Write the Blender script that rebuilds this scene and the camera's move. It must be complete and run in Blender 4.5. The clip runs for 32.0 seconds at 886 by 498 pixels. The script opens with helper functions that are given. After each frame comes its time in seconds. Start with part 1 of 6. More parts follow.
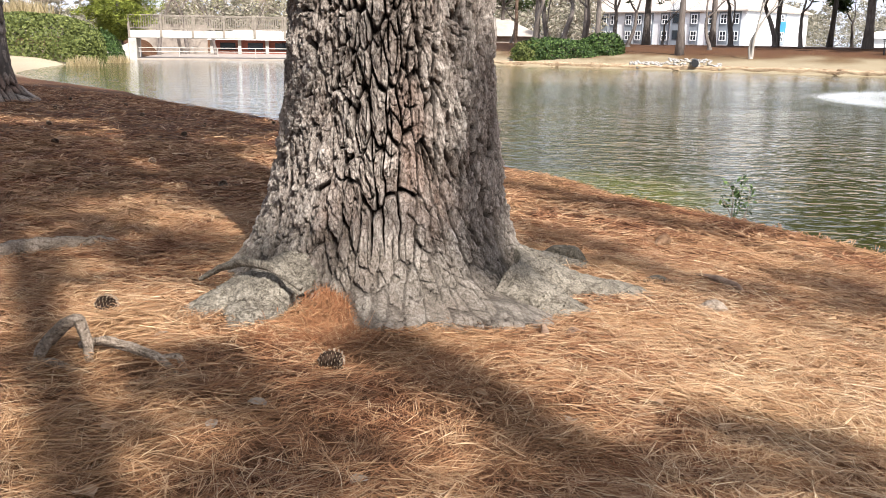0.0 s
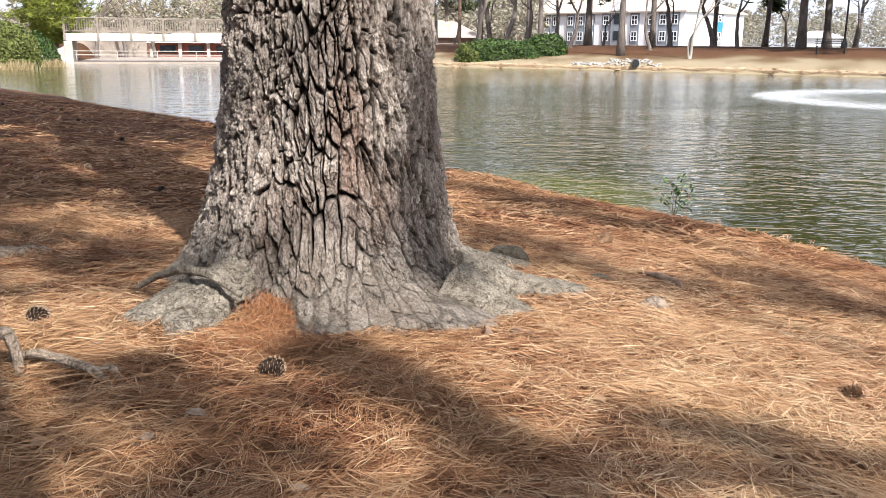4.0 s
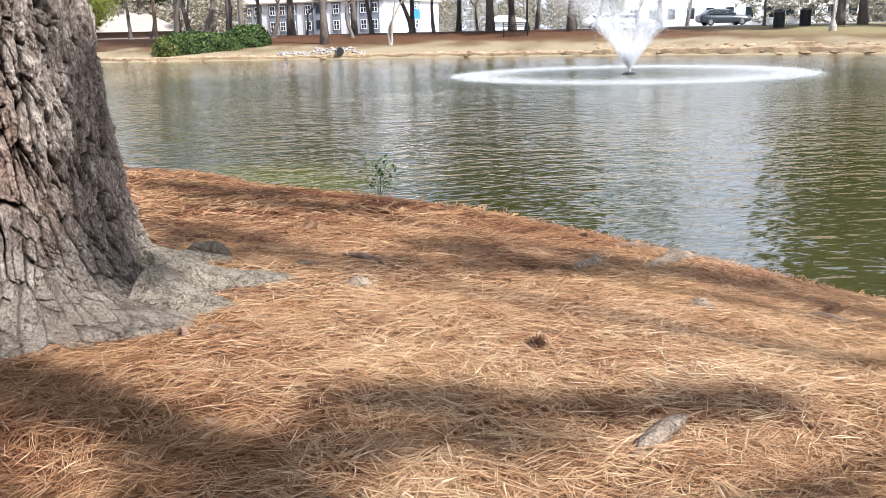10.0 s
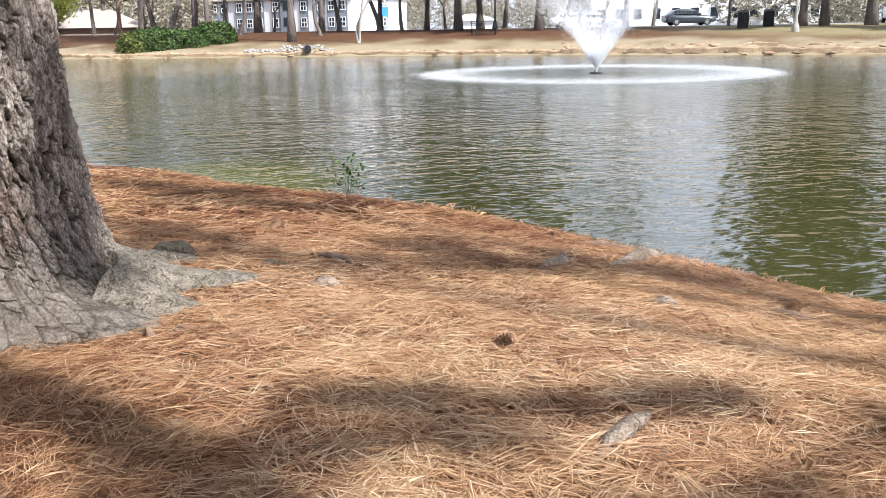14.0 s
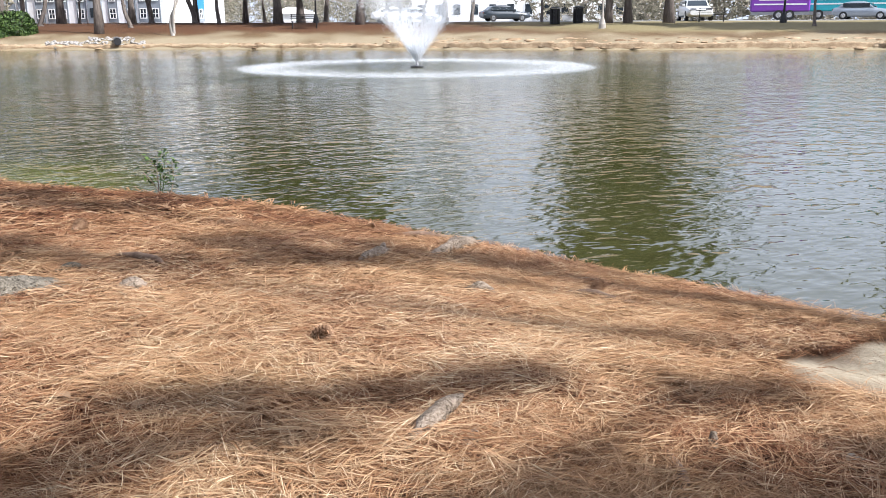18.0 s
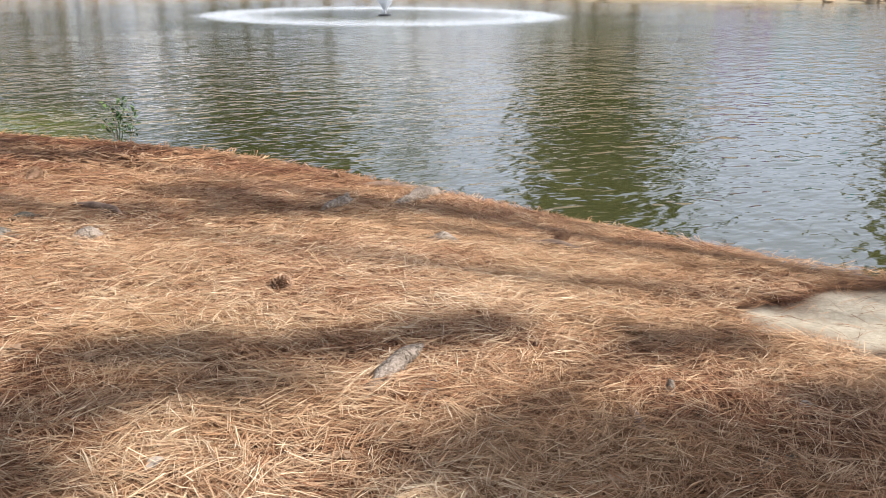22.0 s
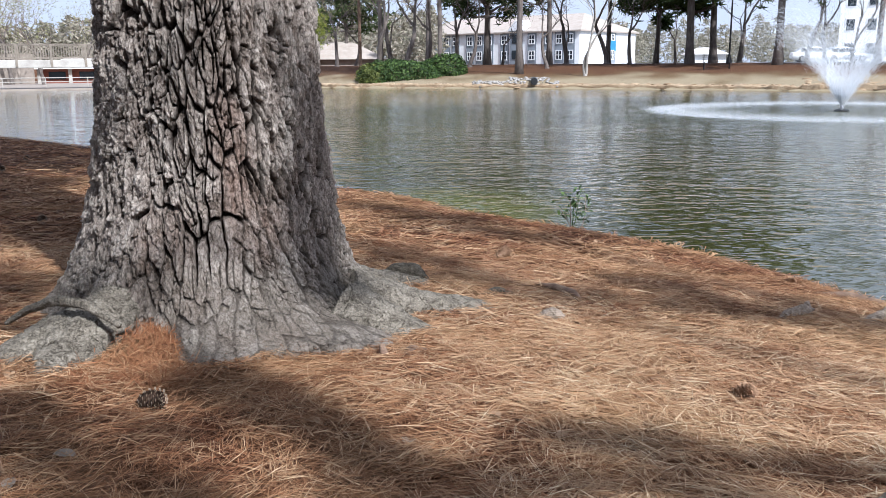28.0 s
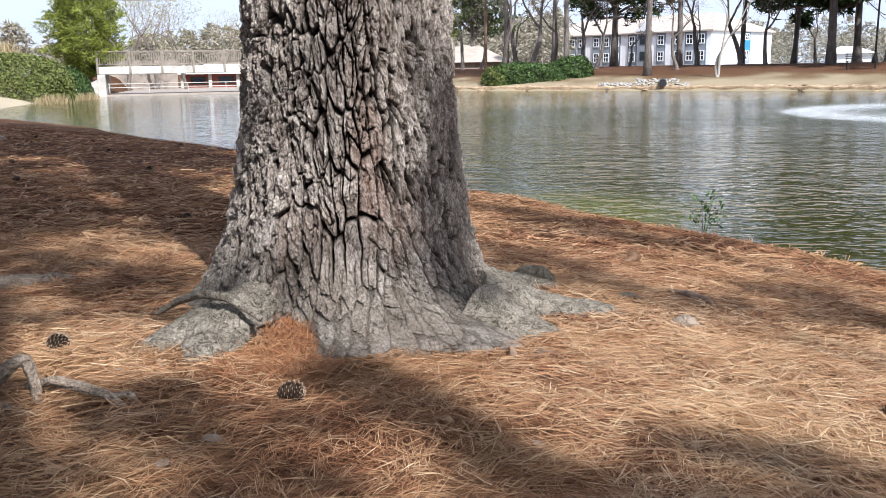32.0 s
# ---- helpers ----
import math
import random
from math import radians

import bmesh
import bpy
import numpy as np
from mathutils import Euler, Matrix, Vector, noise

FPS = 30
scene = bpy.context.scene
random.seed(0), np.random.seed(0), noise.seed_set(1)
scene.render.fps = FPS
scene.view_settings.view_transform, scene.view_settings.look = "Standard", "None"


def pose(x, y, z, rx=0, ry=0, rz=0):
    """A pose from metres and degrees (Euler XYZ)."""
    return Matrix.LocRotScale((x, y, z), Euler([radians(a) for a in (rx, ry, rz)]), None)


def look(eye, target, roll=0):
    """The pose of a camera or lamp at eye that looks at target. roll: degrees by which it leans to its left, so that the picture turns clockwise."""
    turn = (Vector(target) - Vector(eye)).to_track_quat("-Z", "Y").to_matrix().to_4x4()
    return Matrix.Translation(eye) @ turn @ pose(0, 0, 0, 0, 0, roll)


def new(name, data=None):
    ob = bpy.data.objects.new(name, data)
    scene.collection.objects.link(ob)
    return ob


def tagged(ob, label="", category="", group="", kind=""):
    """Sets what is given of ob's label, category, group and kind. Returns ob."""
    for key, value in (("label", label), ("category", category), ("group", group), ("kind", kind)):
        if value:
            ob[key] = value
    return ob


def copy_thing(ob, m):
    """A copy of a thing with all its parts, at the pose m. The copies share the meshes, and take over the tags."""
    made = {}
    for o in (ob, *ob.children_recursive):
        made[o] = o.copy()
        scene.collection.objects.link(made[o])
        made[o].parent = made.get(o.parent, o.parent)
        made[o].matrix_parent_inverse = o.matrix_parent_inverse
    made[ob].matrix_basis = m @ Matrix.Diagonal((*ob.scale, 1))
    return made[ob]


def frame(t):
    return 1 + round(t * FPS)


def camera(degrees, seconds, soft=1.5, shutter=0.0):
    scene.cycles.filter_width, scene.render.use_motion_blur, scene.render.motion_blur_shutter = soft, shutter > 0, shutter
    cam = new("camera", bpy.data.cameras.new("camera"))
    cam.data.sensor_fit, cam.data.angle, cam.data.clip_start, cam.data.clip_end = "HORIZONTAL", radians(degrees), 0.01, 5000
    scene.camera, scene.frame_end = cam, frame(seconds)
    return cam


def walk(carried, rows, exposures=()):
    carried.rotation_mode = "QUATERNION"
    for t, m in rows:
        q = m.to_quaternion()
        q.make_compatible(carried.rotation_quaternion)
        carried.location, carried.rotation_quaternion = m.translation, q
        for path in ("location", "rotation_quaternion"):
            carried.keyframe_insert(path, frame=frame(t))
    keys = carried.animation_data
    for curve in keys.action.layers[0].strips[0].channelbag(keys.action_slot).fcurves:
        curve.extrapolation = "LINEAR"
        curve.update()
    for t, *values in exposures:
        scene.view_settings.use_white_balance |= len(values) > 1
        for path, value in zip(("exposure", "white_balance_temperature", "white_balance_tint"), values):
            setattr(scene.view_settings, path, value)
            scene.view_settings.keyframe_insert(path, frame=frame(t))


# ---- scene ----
cam = camera(54.4, 32.0, soft=0.5)
PATH = [
    (0, (0.033, -0.024, 1.057), (-0.177, 9.696, -1.283), 0.74),
    (0.5, (0.033, -0.020, 1.055), (-0.145, 9.697, -1.298), 0.67),
    (1, (0.036, -0.019, 1.055), (-0.047, 9.697, -1.311), 0.63),
    (1.5, (0.040, -0.014, 1.057), (0.142, 9.700, -1.313), 0.67),
    (2, (0.045, -0.017, 1.061), (0.171, 9.705, -1.279), 0.57),
    (2.5, (0.047, -0.017, 1.063), (0.238, 9.709, -1.254), 0.53),
    (4.5, (0.070, -0.001, 1.048), (0.701, 9.706, -1.271), 0.33),
    (5, (0.098, 0.009, 1.032), (1.362, 9.653, -1.293), 0.19),
    (5.5, (0.118, 0.025, 1.029), (2.144, 9.526, -1.343), 0.18),
    (6, (0.130, 0.026, 1.026), (2.182, 9.509, -1.392), -0.05),
    (6.5, (0.144, 0.023, 1.026), (2.292, 9.484, -1.396), -0.51),
    (7, (0.154, 0.018, 1.030), (2.603, 9.407, -1.387), -0.60),
    (7.5, (0.164, 0.013, 1.031), (2.955, 9.307, -1.384), -0.61),
    (8, (0.172, 0.015, 1.025), (3.147, 9.255, -1.375), -0.89),
    (8.5, (0.172, 0.012, 1.031), (3.233, 9.219, -1.389), -1.13),
    (9, (0.181, 0.012, 1.028), (3.453, 9.145, -1.398), -1.29),
    (9.5, (0.185, 0.011, 1.027), (3.577, 9.096, -1.412), -1.26),
    (10, (0.188, 0.008, 1.028), (3.620, 9.076, -1.418), -1.32),
    (10.5, (0.185, 0.006, 1.030), (3.631, 9.065, -1.430), -1.38),
    (11, (0.187, 0.004, 1.030), (3.683, 9.045, -1.430), -1.43),
    (11.5, (0.188, 0.003, 1.031), (3.735, 9.020, -1.439), -1.40),
    (12, (0.186, 0.005, 1.029), (3.735, 9.022, -1.438), -1.25),
    (12.5, (0.184, 0.002, 1.031), (3.789, 8.999, -1.430), -1.16),
    (13, (0.186, 0.002, 1.028), (3.853, 8.978, -1.419), -1.11),
    (13.5, (0.189, -0.001, 1.033), (3.921, 8.944, -1.426), -1.00),
    (15.5, (0.200, 0.003, 1.027), (4.150, 8.847, -1.459), -0.46),
    (16, (0.209, 0.005, 1.018), (4.431, 8.722, -1.469), -0.39),
    (16.5, (0.223, 0.002, 1.017), (4.729, 8.566, -1.505), -0.29),
    (17, (0.233, -0.009, 1.021), (5.304, 8.233, -1.502), -0.07),
    (17.5, (0.238, -0.015, 1.018), (5.454, 8.140, -1.489), -0.07),
    (18, (0.250, -0.029, 1.017), (5.716, 7.947, -1.535), -0.29),
    (18.5, (0.265, -0.049, 1.018), (6.135, 7.596, -1.645), -0.20),
    (19, (0.288, -0.052, 1.011), (6.444, 7.328, -1.753), -0.35),
    (19.5, (0.296, -0.056, 1.008), (6.581, 7.166, -1.881), -0.42),
    (20, (0.298, -0.062, 1.018), (6.728, 7.000, -1.944), -0.32),
    (20.5, (0.300, -0.064, 1.013), (6.791, 6.906, -2.036), -0.03),
    (21, (0.288, -0.045, 1.003), (6.778, 6.917, -2.063), 0.84),
    (21.5, (0.289, -0.034, 1.006), (6.435, 7.202, -2.134), 0.43),
    (22, (0.289, -0.022, 1.001), (5.954, 7.618, -2.086), 0.36),
    (22.5, (0.272, -0.006, 1.005), (5.534, 7.973, -1.935), 0.62),
    (23, (0.265, 0.022, 1.007), (4.840, 8.437, -1.868), 0.16),
    (23.5, (0.248, 0.026, 1.008), (4.581, 8.601, -1.766), 0.10),
    (24, (0.234, 0.024, 1.015), (4.454, 8.712, -1.574), 0.21),
    (24.5, (0.228, 0.039, 1.012), (4.290, 8.822, -1.510), 0.36),
    (25, (0.233, 0.066, 1.003), (3.488, 9.178, -1.521), -0.30),
    (25.5, (0.212, 0.081, 1.008), (3.012, 9.364, -1.439), -0.33),
    (27.5, (0.137, 0.045, 1.033), (1.920, 9.650, -1.104), -0.42),
    (28, (0.129, 0.051, 1.029), (1.567, 9.724, -1.060), -0.48),
    (28.5, (0.119, 0.047, 1.029), (1.237, 9.780, -0.978), -0.57),
    (29, (0.106, 0.049, 1.030), (0.790, 9.836, -0.907), -0.79),
    (29.5, (0.101, 0.048, 1.026), (0.504, 9.846, -0.936), -0.79),
    (30, (0.098, 0.049, 1.029), (0.432, 9.829, -1.030), -0.80),
    (30.5, (0.092, 0.048, 1.032), (0.302, 9.823, -1.067), -0.74),
    (31, (0.089, 0.043, 1.029), (0.223, 9.820, -1.069), -0.71),
    (31.5, (0.085, 0.049, 1.029), (0.174, 9.832, -1.041), -0.72),
    (32, (0.089, 0.046, 1.029), (0.134, 9.835, -1.014), -0.98),
]
walk(cam, [(t, look(eye, target, roll)) for t, eye, target, roll in PATH],
     exposures=[(0, 1.08, 6350, 11), (8, 1.06, 6150, 11), (11, 1.0, 6050, 11), (15.5, 1.02, 6050, 11), (17, 0.88, 6000, 11), (20, 1.04, 6000, 11), (22.5, 0.84, 6050, 11), (24.3, 0.64, 5450, 10), (25.5, 0.54, 5200, 10), (28, 0.62, 5600, 10), (32, 0.84, 5850, 10)])

# ---- light ----
SUN_TO = Vector((0.48, -0.88, 0.98)).normalized()
world = bpy.data.worlds.new("sky")
scene.world = world
world.use_nodes = True
wn = world.node_tree
wn.nodes.clear()
sky = wn.nodes.new("ShaderNodeTexSky")
sky.sky_type, sky.sun_disc = "NISHITA", False
sky.sun_elevation = math.asin(SUN_TO.z)
sky.sun_rotation = math.atan2(SUN_TO.x, SUN_TO.y)
sky.air_density, sky.dust_density, sky.ozone_density = 1.0, 6.0, 1.5
bg = wn.nodes.new("ShaderNodeBackground")
bg.inputs[1].default_value = 0.092
wo = wn.nodes.new("ShaderNodeOutputWorld")
veil = wn.nodes.new("ShaderNodeMix")
veil.data_type, veil.blend_type = "RGBA", "MIX"
veil.inputs[0].default_value = 0.72
veil.inputs[7].default_value = (7.4, 7.9, 9.2, 1)
wn.links.new(sky.outputs[0], veil.inputs[6])
wn.links.new(veil.outputs[2], bg.inputs[0])
wn.links.new(bg.outputs[0], wo.inputs[0])
sun = new("sun", bpy.data.lights.new("sun", "SUN"))
sun.data.energy, sun.data.angle, sun.data.color = 5.0, radians(1.0), (1.0, 0.95, 0.88)
sun.matrix_world = look(SUN_TO * 60, (0, 0, 0))

# ---- materials ----
def nodes_of(name):
    m = bpy.data.materials.new(name)
    m.use_nodes = True
    t = m.node_tree
    return m, t, t.nodes["Principled BSDF"]


def n_new(t, kind, **values):
    n = t.nodes.new(kind)
    for k, v in values.items():
        n.inputs[k].default_value = v
    return n


def coords(t, stretch=(1, 1, 1)):
    tc = t.nodes.new("ShaderNodeTexCoord")
    mp = t.nodes.new("ShaderNodeMapping")
    mp.inputs["Scale"].default_value = stretch
    t.links.new(tc.outputs["Object"], mp.inputs[0])
    return mp.outputs[0]


def ramp(t, fac, stops):
    r = t.nodes.new("ShaderNodeValToRGB")
    while len(r.color_ramp.elements) < len(stops):
        r.color_ramp.elements.new(0.5)
    for e, (p, c) in zip(r.color_ramp.elements, stops):
        e.position, e.color = p, (*c, 1)
    t.links.new(fac, r.inputs[0])
    return r.outputs[0]


def mixed(t, fac, a, b, mode="MIX"):
    m = t.nodes.new("ShaderNodeMix")
    m.data_type, m.blend_type = "RGBA", mode
    for socket, v in ((m.inputs[0], fac), (m.inputs[6], a), (m.inputs[7], b)):
        if hasattr(v, "links"):
            t.links.new(v, socket)
        elif isinstance(v, (int, float)):
            socket.default_value = v
        else:
            socket.default_value = (*v, 1)
    return m.outputs[2]


def bumped(t, bsdf, heights, distance=0.01, strength=1.0):
    normal = None
    for h, d in heights:
        b = n_new(t, "ShaderNodeBump", Strength=strength, Distance=d)
        t.links.new(h, b.inputs["Height"])
        if normal:
            t.links.new(normal, b.inputs["Normal"])
        normal = b.outputs[0]
    t.links.new(normal, bsdf.inputs["Normal"])


def noisy(name, stops, scale=6.0, fine=60.0, rough=0.85, bump=0.004, stretch=(1, 1, 1), spread=0.25, metal=0.0, island=0.0, spec=0.3):
    """A surface with two scales of colour change, fine relief and some change from piece to piece."""
    m, t, b = nodes_of(name)
    co = coords(t, stretch)
    big = n_new(t, "ShaderNodeTexNoise", Scale=scale, Detail=6.0, Roughness=0.6)
    small = n_new(t, "ShaderNodeTexNoise", Scale=fine, Detail=4.0, Roughness=0.65)
    t.links.new(co, big.inputs[0]), t.links.new(co, small.inputs[0])
    fac = big.outputs[0]
    add = n_new(t, "ShaderNodeMath")
    add.operation = "MULTIPLY_ADD"
    t.links.new(small.outputs[0], add.inputs[0])
    add.inputs[1].default_value = spread * 2
    sub = n_new(t, "ShaderNodeMath")
    sub.operation = "SUBTRACT"
    t.links.new(fac, sub.inputs[0])
    sub.inputs[1].default_value = spread
    t.links.new(sub.outputs[0], add.inputs[2])
    fac = add.outputs[0]
    if island:
        info = t.nodes.new("ShaderNodeNewGeometry")
        a2 = n_new(t, "ShaderNodeMath")
        a2.operation = "MULTIPLY_ADD"
        t.links.new(info.outputs["Random Per Island"], a2.inputs[0])
        a2.inputs[1].default_value = island
        s2 = n_new(t, "ShaderNodeMath")
        s2.operation = "SUBTRACT"
        t.links.new(fac, s2.inputs[0])
        s2.inputs[1].default_value = island / 2
        t.links.new(s2.outputs[0], a2.inputs[2])
        fac = a2.outputs[0]
    t.links.new(ramp(t, fac, stops), b.inputs["Base Color"])
    b.inputs["Roughness"].default_value, b.inputs["Metallic"].default_value = rough, metal
    b.inputs["Specular IOR Level"].default_value = spec
    if bump:
        bumped(t, b, [(small.outputs[0], bump)])
    return m


def leafy(name, dark, mid, light, through_light=0.25):
    """Leaves: colour from leaf to leaf, some light let through."""
    m, t, b = nodes_of(name)
    info = t.nodes.new("ShaderNodeNewGeometry")
    c = ramp(t, info.outputs["Random Per Island"], [(0.0, dark), (0.55, mid), (1.0, light)])
    t.links.new(c, b.inputs["Base Color"])
    b.inputs["Roughness"].default_value = 0.6
    b.inputs["Specular IOR Level"].default_value = 0.25
    tr = t.nodes.new("ShaderNodeBsdfTranslucent")
    t.links.new(c, tr.inputs[0])
    mx = n_new(t, "ShaderNodeMixShader", Fac=through_light)
    t.links.new(b.outputs[0], mx.inputs[1]), t.links.new(tr.outputs[0], mx.inputs[2])
    t.links.new(mx.outputs[0], t.nodes["Material Output"].inputs[0])
    return m


FOUNT = (15.31, 23.34)


def water_material():
    """Murky pond water: calm by the near bank, riffled by spray and breeze round the fountain."""
    m, t, b = nodes_of("pond_water")
    co = coords(t, (0.8, 1.3, 1))
    co.node.inputs["Rotation"].default_value = (0, 0, radians(24))
    murk = n_new(t, "ShaderNodeTexNoise", Scale=0.12, Detail=3.0)
    t.links.new(co, murk.inputs[0])
    shoal = t.nodes.new("ShaderNodeVectorMath")
    shoal.operation = "DISTANCE"
    shoal.inputs[1].default_value = (1.5 * 1.25, 8.5, 0.0)
    t.links.new(coords(t, (1.25, 1, 0)), shoal.inputs[0])
    near = n_new(t, "ShaderNodeMapRange")
    for k, v in (("From Min", 1.8), ("From Max", 0.6)):
        near.inputs[k].default_value = v
    t.links.new(shoal.outputs["Value"], near.inputs["Value"])
    deep = ramp(t, murk.outputs[0], [(0.3, (0.034, 0.035, 0.012)), (0.7, (0.052, 0.050, 0.017))])
    # green algae show through the shallows by the near bank
    t.links.new(mixed(t, near.outputs[0], deep, (0.085, 0.086, 0.016)), b.inputs["Base Color"])
    b.inputs["IOR"].default_value = 1.55
    b.inputs["Specular IOR Level"].default_value = 1.0
    plain_co = coords(t)
    away = t.nodes.new("ShaderNodeVectorMath")
    away.operation = "DISTANCE"
    away.inputs[1].default_value = (*FOUNT, 0.0)
    t.links.new(plain_co, away.inputs[0])
    gust = n_new(t, "ShaderNodeTexNoise", Scale=0.16, Detail=3.0)
    t.links.new(co, gust.inputs[0])
    blur = n_new(t, "ShaderNodeMath")
    blur.operation = "MULTIPLY_ADD"
    t.links.new(gust.outputs[0], blur.inputs[0])
    blur.inputs[1].default_value = 14.0
    t.links.new(away.outputs["Value"], blur.inputs[2])
    riffle = n_new(t, "ShaderNodeMapRange")
    for k, v in (("From Min", 25.0), ("From Max", 10.0), ("To Min", 0.05), ("To Max", 0.24)):
        riffle.inputs[k].default_value = v
    t.links.new(blur.outputs[0], riffle.inputs["Value"])
    t.links.new(riffle.outputs[0], b.inputs["Roughness"])
    out = []
    for s, d, det in ((0.5, 0.018, 1.0), (1.7, 0.022, 1.0), (4.2, 0.022, 1.5), (10.0, 0.008, 1.0)):
        w = n_new(t, "ShaderNodeTexNoise", Scale=s, Detail=det, Roughness=0.5, Distortion=0.35)
        t.links.new(co, w.inputs[0])
        out.append((w.outputs[0], d))
    bumped(t, b, out)
    return m


def ground_material():
    """Pine straw, sand, mown grass and asphalt, mixed by the ground's own cover map."""
    m, t, b = nodes_of("ground_cover")
    co = coords(t)
    at = t.nodes.new("ShaderNodeAttribute")
    at.attribute_name = "cover"
    sep = t.nodes.new("ShaderNodeSeparateColor")
    t.links.new(at.outputs["Color"], sep.inputs[0])
    warp = n_new(t, "ShaderNodeTexNoise", Scale=3.0, Detail=3.0)
    t.links.new(co, warp.inputs[0])
    vec = t.nodes.new("ShaderNodeVectorMath")
    vec.operation = "MULTIPLY_ADD"
    t.links.new(warp.outputs["Color"], vec.inputs[0])
    vec.inputs[1].default_value = (0.25, 0.25, 0.25)
    t.links.new(co, vec.inputs[2])
    fib = n_new(t, "ShaderNodeTexNoise", Scale=90.0, Detail=5.0, Roughness=0.7)
    mp = t.nodes.new("ShaderNodeMapping")
    mp.inputs["Scale"].default_value = (0.25, 1.6, 1)
    t.links.new(vec.outputs[0], mp.inputs[0]), t.links.new(mp.outputs[0], fib.inputs[0])
    big = n_new(t, "ShaderNodeTexNoise", Scale=1.4, Detail=5.0)
    t.links.new(co, big.inputs[0])
    # ground under the straw is coloured almost black, as shade between the needles
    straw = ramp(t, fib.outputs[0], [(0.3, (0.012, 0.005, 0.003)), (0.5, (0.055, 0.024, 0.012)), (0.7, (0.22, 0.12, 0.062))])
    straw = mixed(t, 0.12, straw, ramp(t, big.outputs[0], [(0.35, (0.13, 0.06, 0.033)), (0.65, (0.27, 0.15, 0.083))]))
    grit = n_new(t, "ShaderNodeTexNoise", Scale=40.0, Detail=8.0, Roughness=0.7)
    t.links.new(co, grit.inputs[0])
    sand = ramp(t, grit.outputs[0], [(0.3, (0.30, 0.25, 0.175)), (0.6, (0.44, 0.375, 0.275)), (0.8, (0.54, 0.475, 0.365))])
    grass = ramp(t, grit.outputs[0], [(0.3, (0.13, 0.115, 0.055)), (0.55, (0.235, 0.20, 0.11)), (0.8, (0.36, 0.31, 0.19))])
    tar = ramp(t, grit.outputs[0], [(0.3, (0.19, 0.19, 0.19)), (0.7, (0.28, 0.28, 0.27))])
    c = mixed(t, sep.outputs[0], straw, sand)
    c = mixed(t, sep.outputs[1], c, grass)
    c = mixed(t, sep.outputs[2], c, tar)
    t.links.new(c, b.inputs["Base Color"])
    b.inputs["Roughness"].default_value = 0.95
    b.inputs["Specular IOR Level"].default_value = 0.1
    bumped(t, b, [(fib.outputs[0], 0.008), (grit.outputs[0], 0.006)])
    return m


def straw_material(name="pine_needles_dry", red=0.0):
    m, t, b = nodes_of(name)
    info = t.nodes.new("ShaderNodeNewGeometry")
    tone = t.nodes.new("ShaderNodeAttribute")
    tone.attribute_name = "bundle"
    half = n_new(t, "ShaderNodeMath")
    half.operation = "MULTIPLY_ADD"
    half.inputs[1].default_value = 0.35
    t.links.new(info.outputs["Random Per Island"], half.inputs[0]), t.links.new(tone.outputs["Fac"], half.inputs[2])
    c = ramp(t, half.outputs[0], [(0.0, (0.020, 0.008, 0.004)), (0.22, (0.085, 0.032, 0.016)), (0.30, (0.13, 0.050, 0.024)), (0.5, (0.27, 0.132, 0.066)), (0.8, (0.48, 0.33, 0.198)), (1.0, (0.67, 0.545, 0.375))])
    co = coords(t)
    big = n_new(t, "ShaderNodeTexNoise", Scale=1.3, Detail=4.0)
    t.links.new(co, big.inputs[0])
    c = mixed(t, ramp(t, big.outputs[0], [(0.42, (0, 0, 0)), (0.68, (0.3, 0.3, 0.3))]), c, (0.44, 0.28, 0.14))
    if red:
        c = mixed(t, red, c, (0.25, 0.088, 0.036))
    t.links.new(c, b.inputs["Base Color"])
    b.inputs["Roughness"].default_value = 0.75
    b.inputs["Specular IOR Level"].default_value = 0.12
    return m


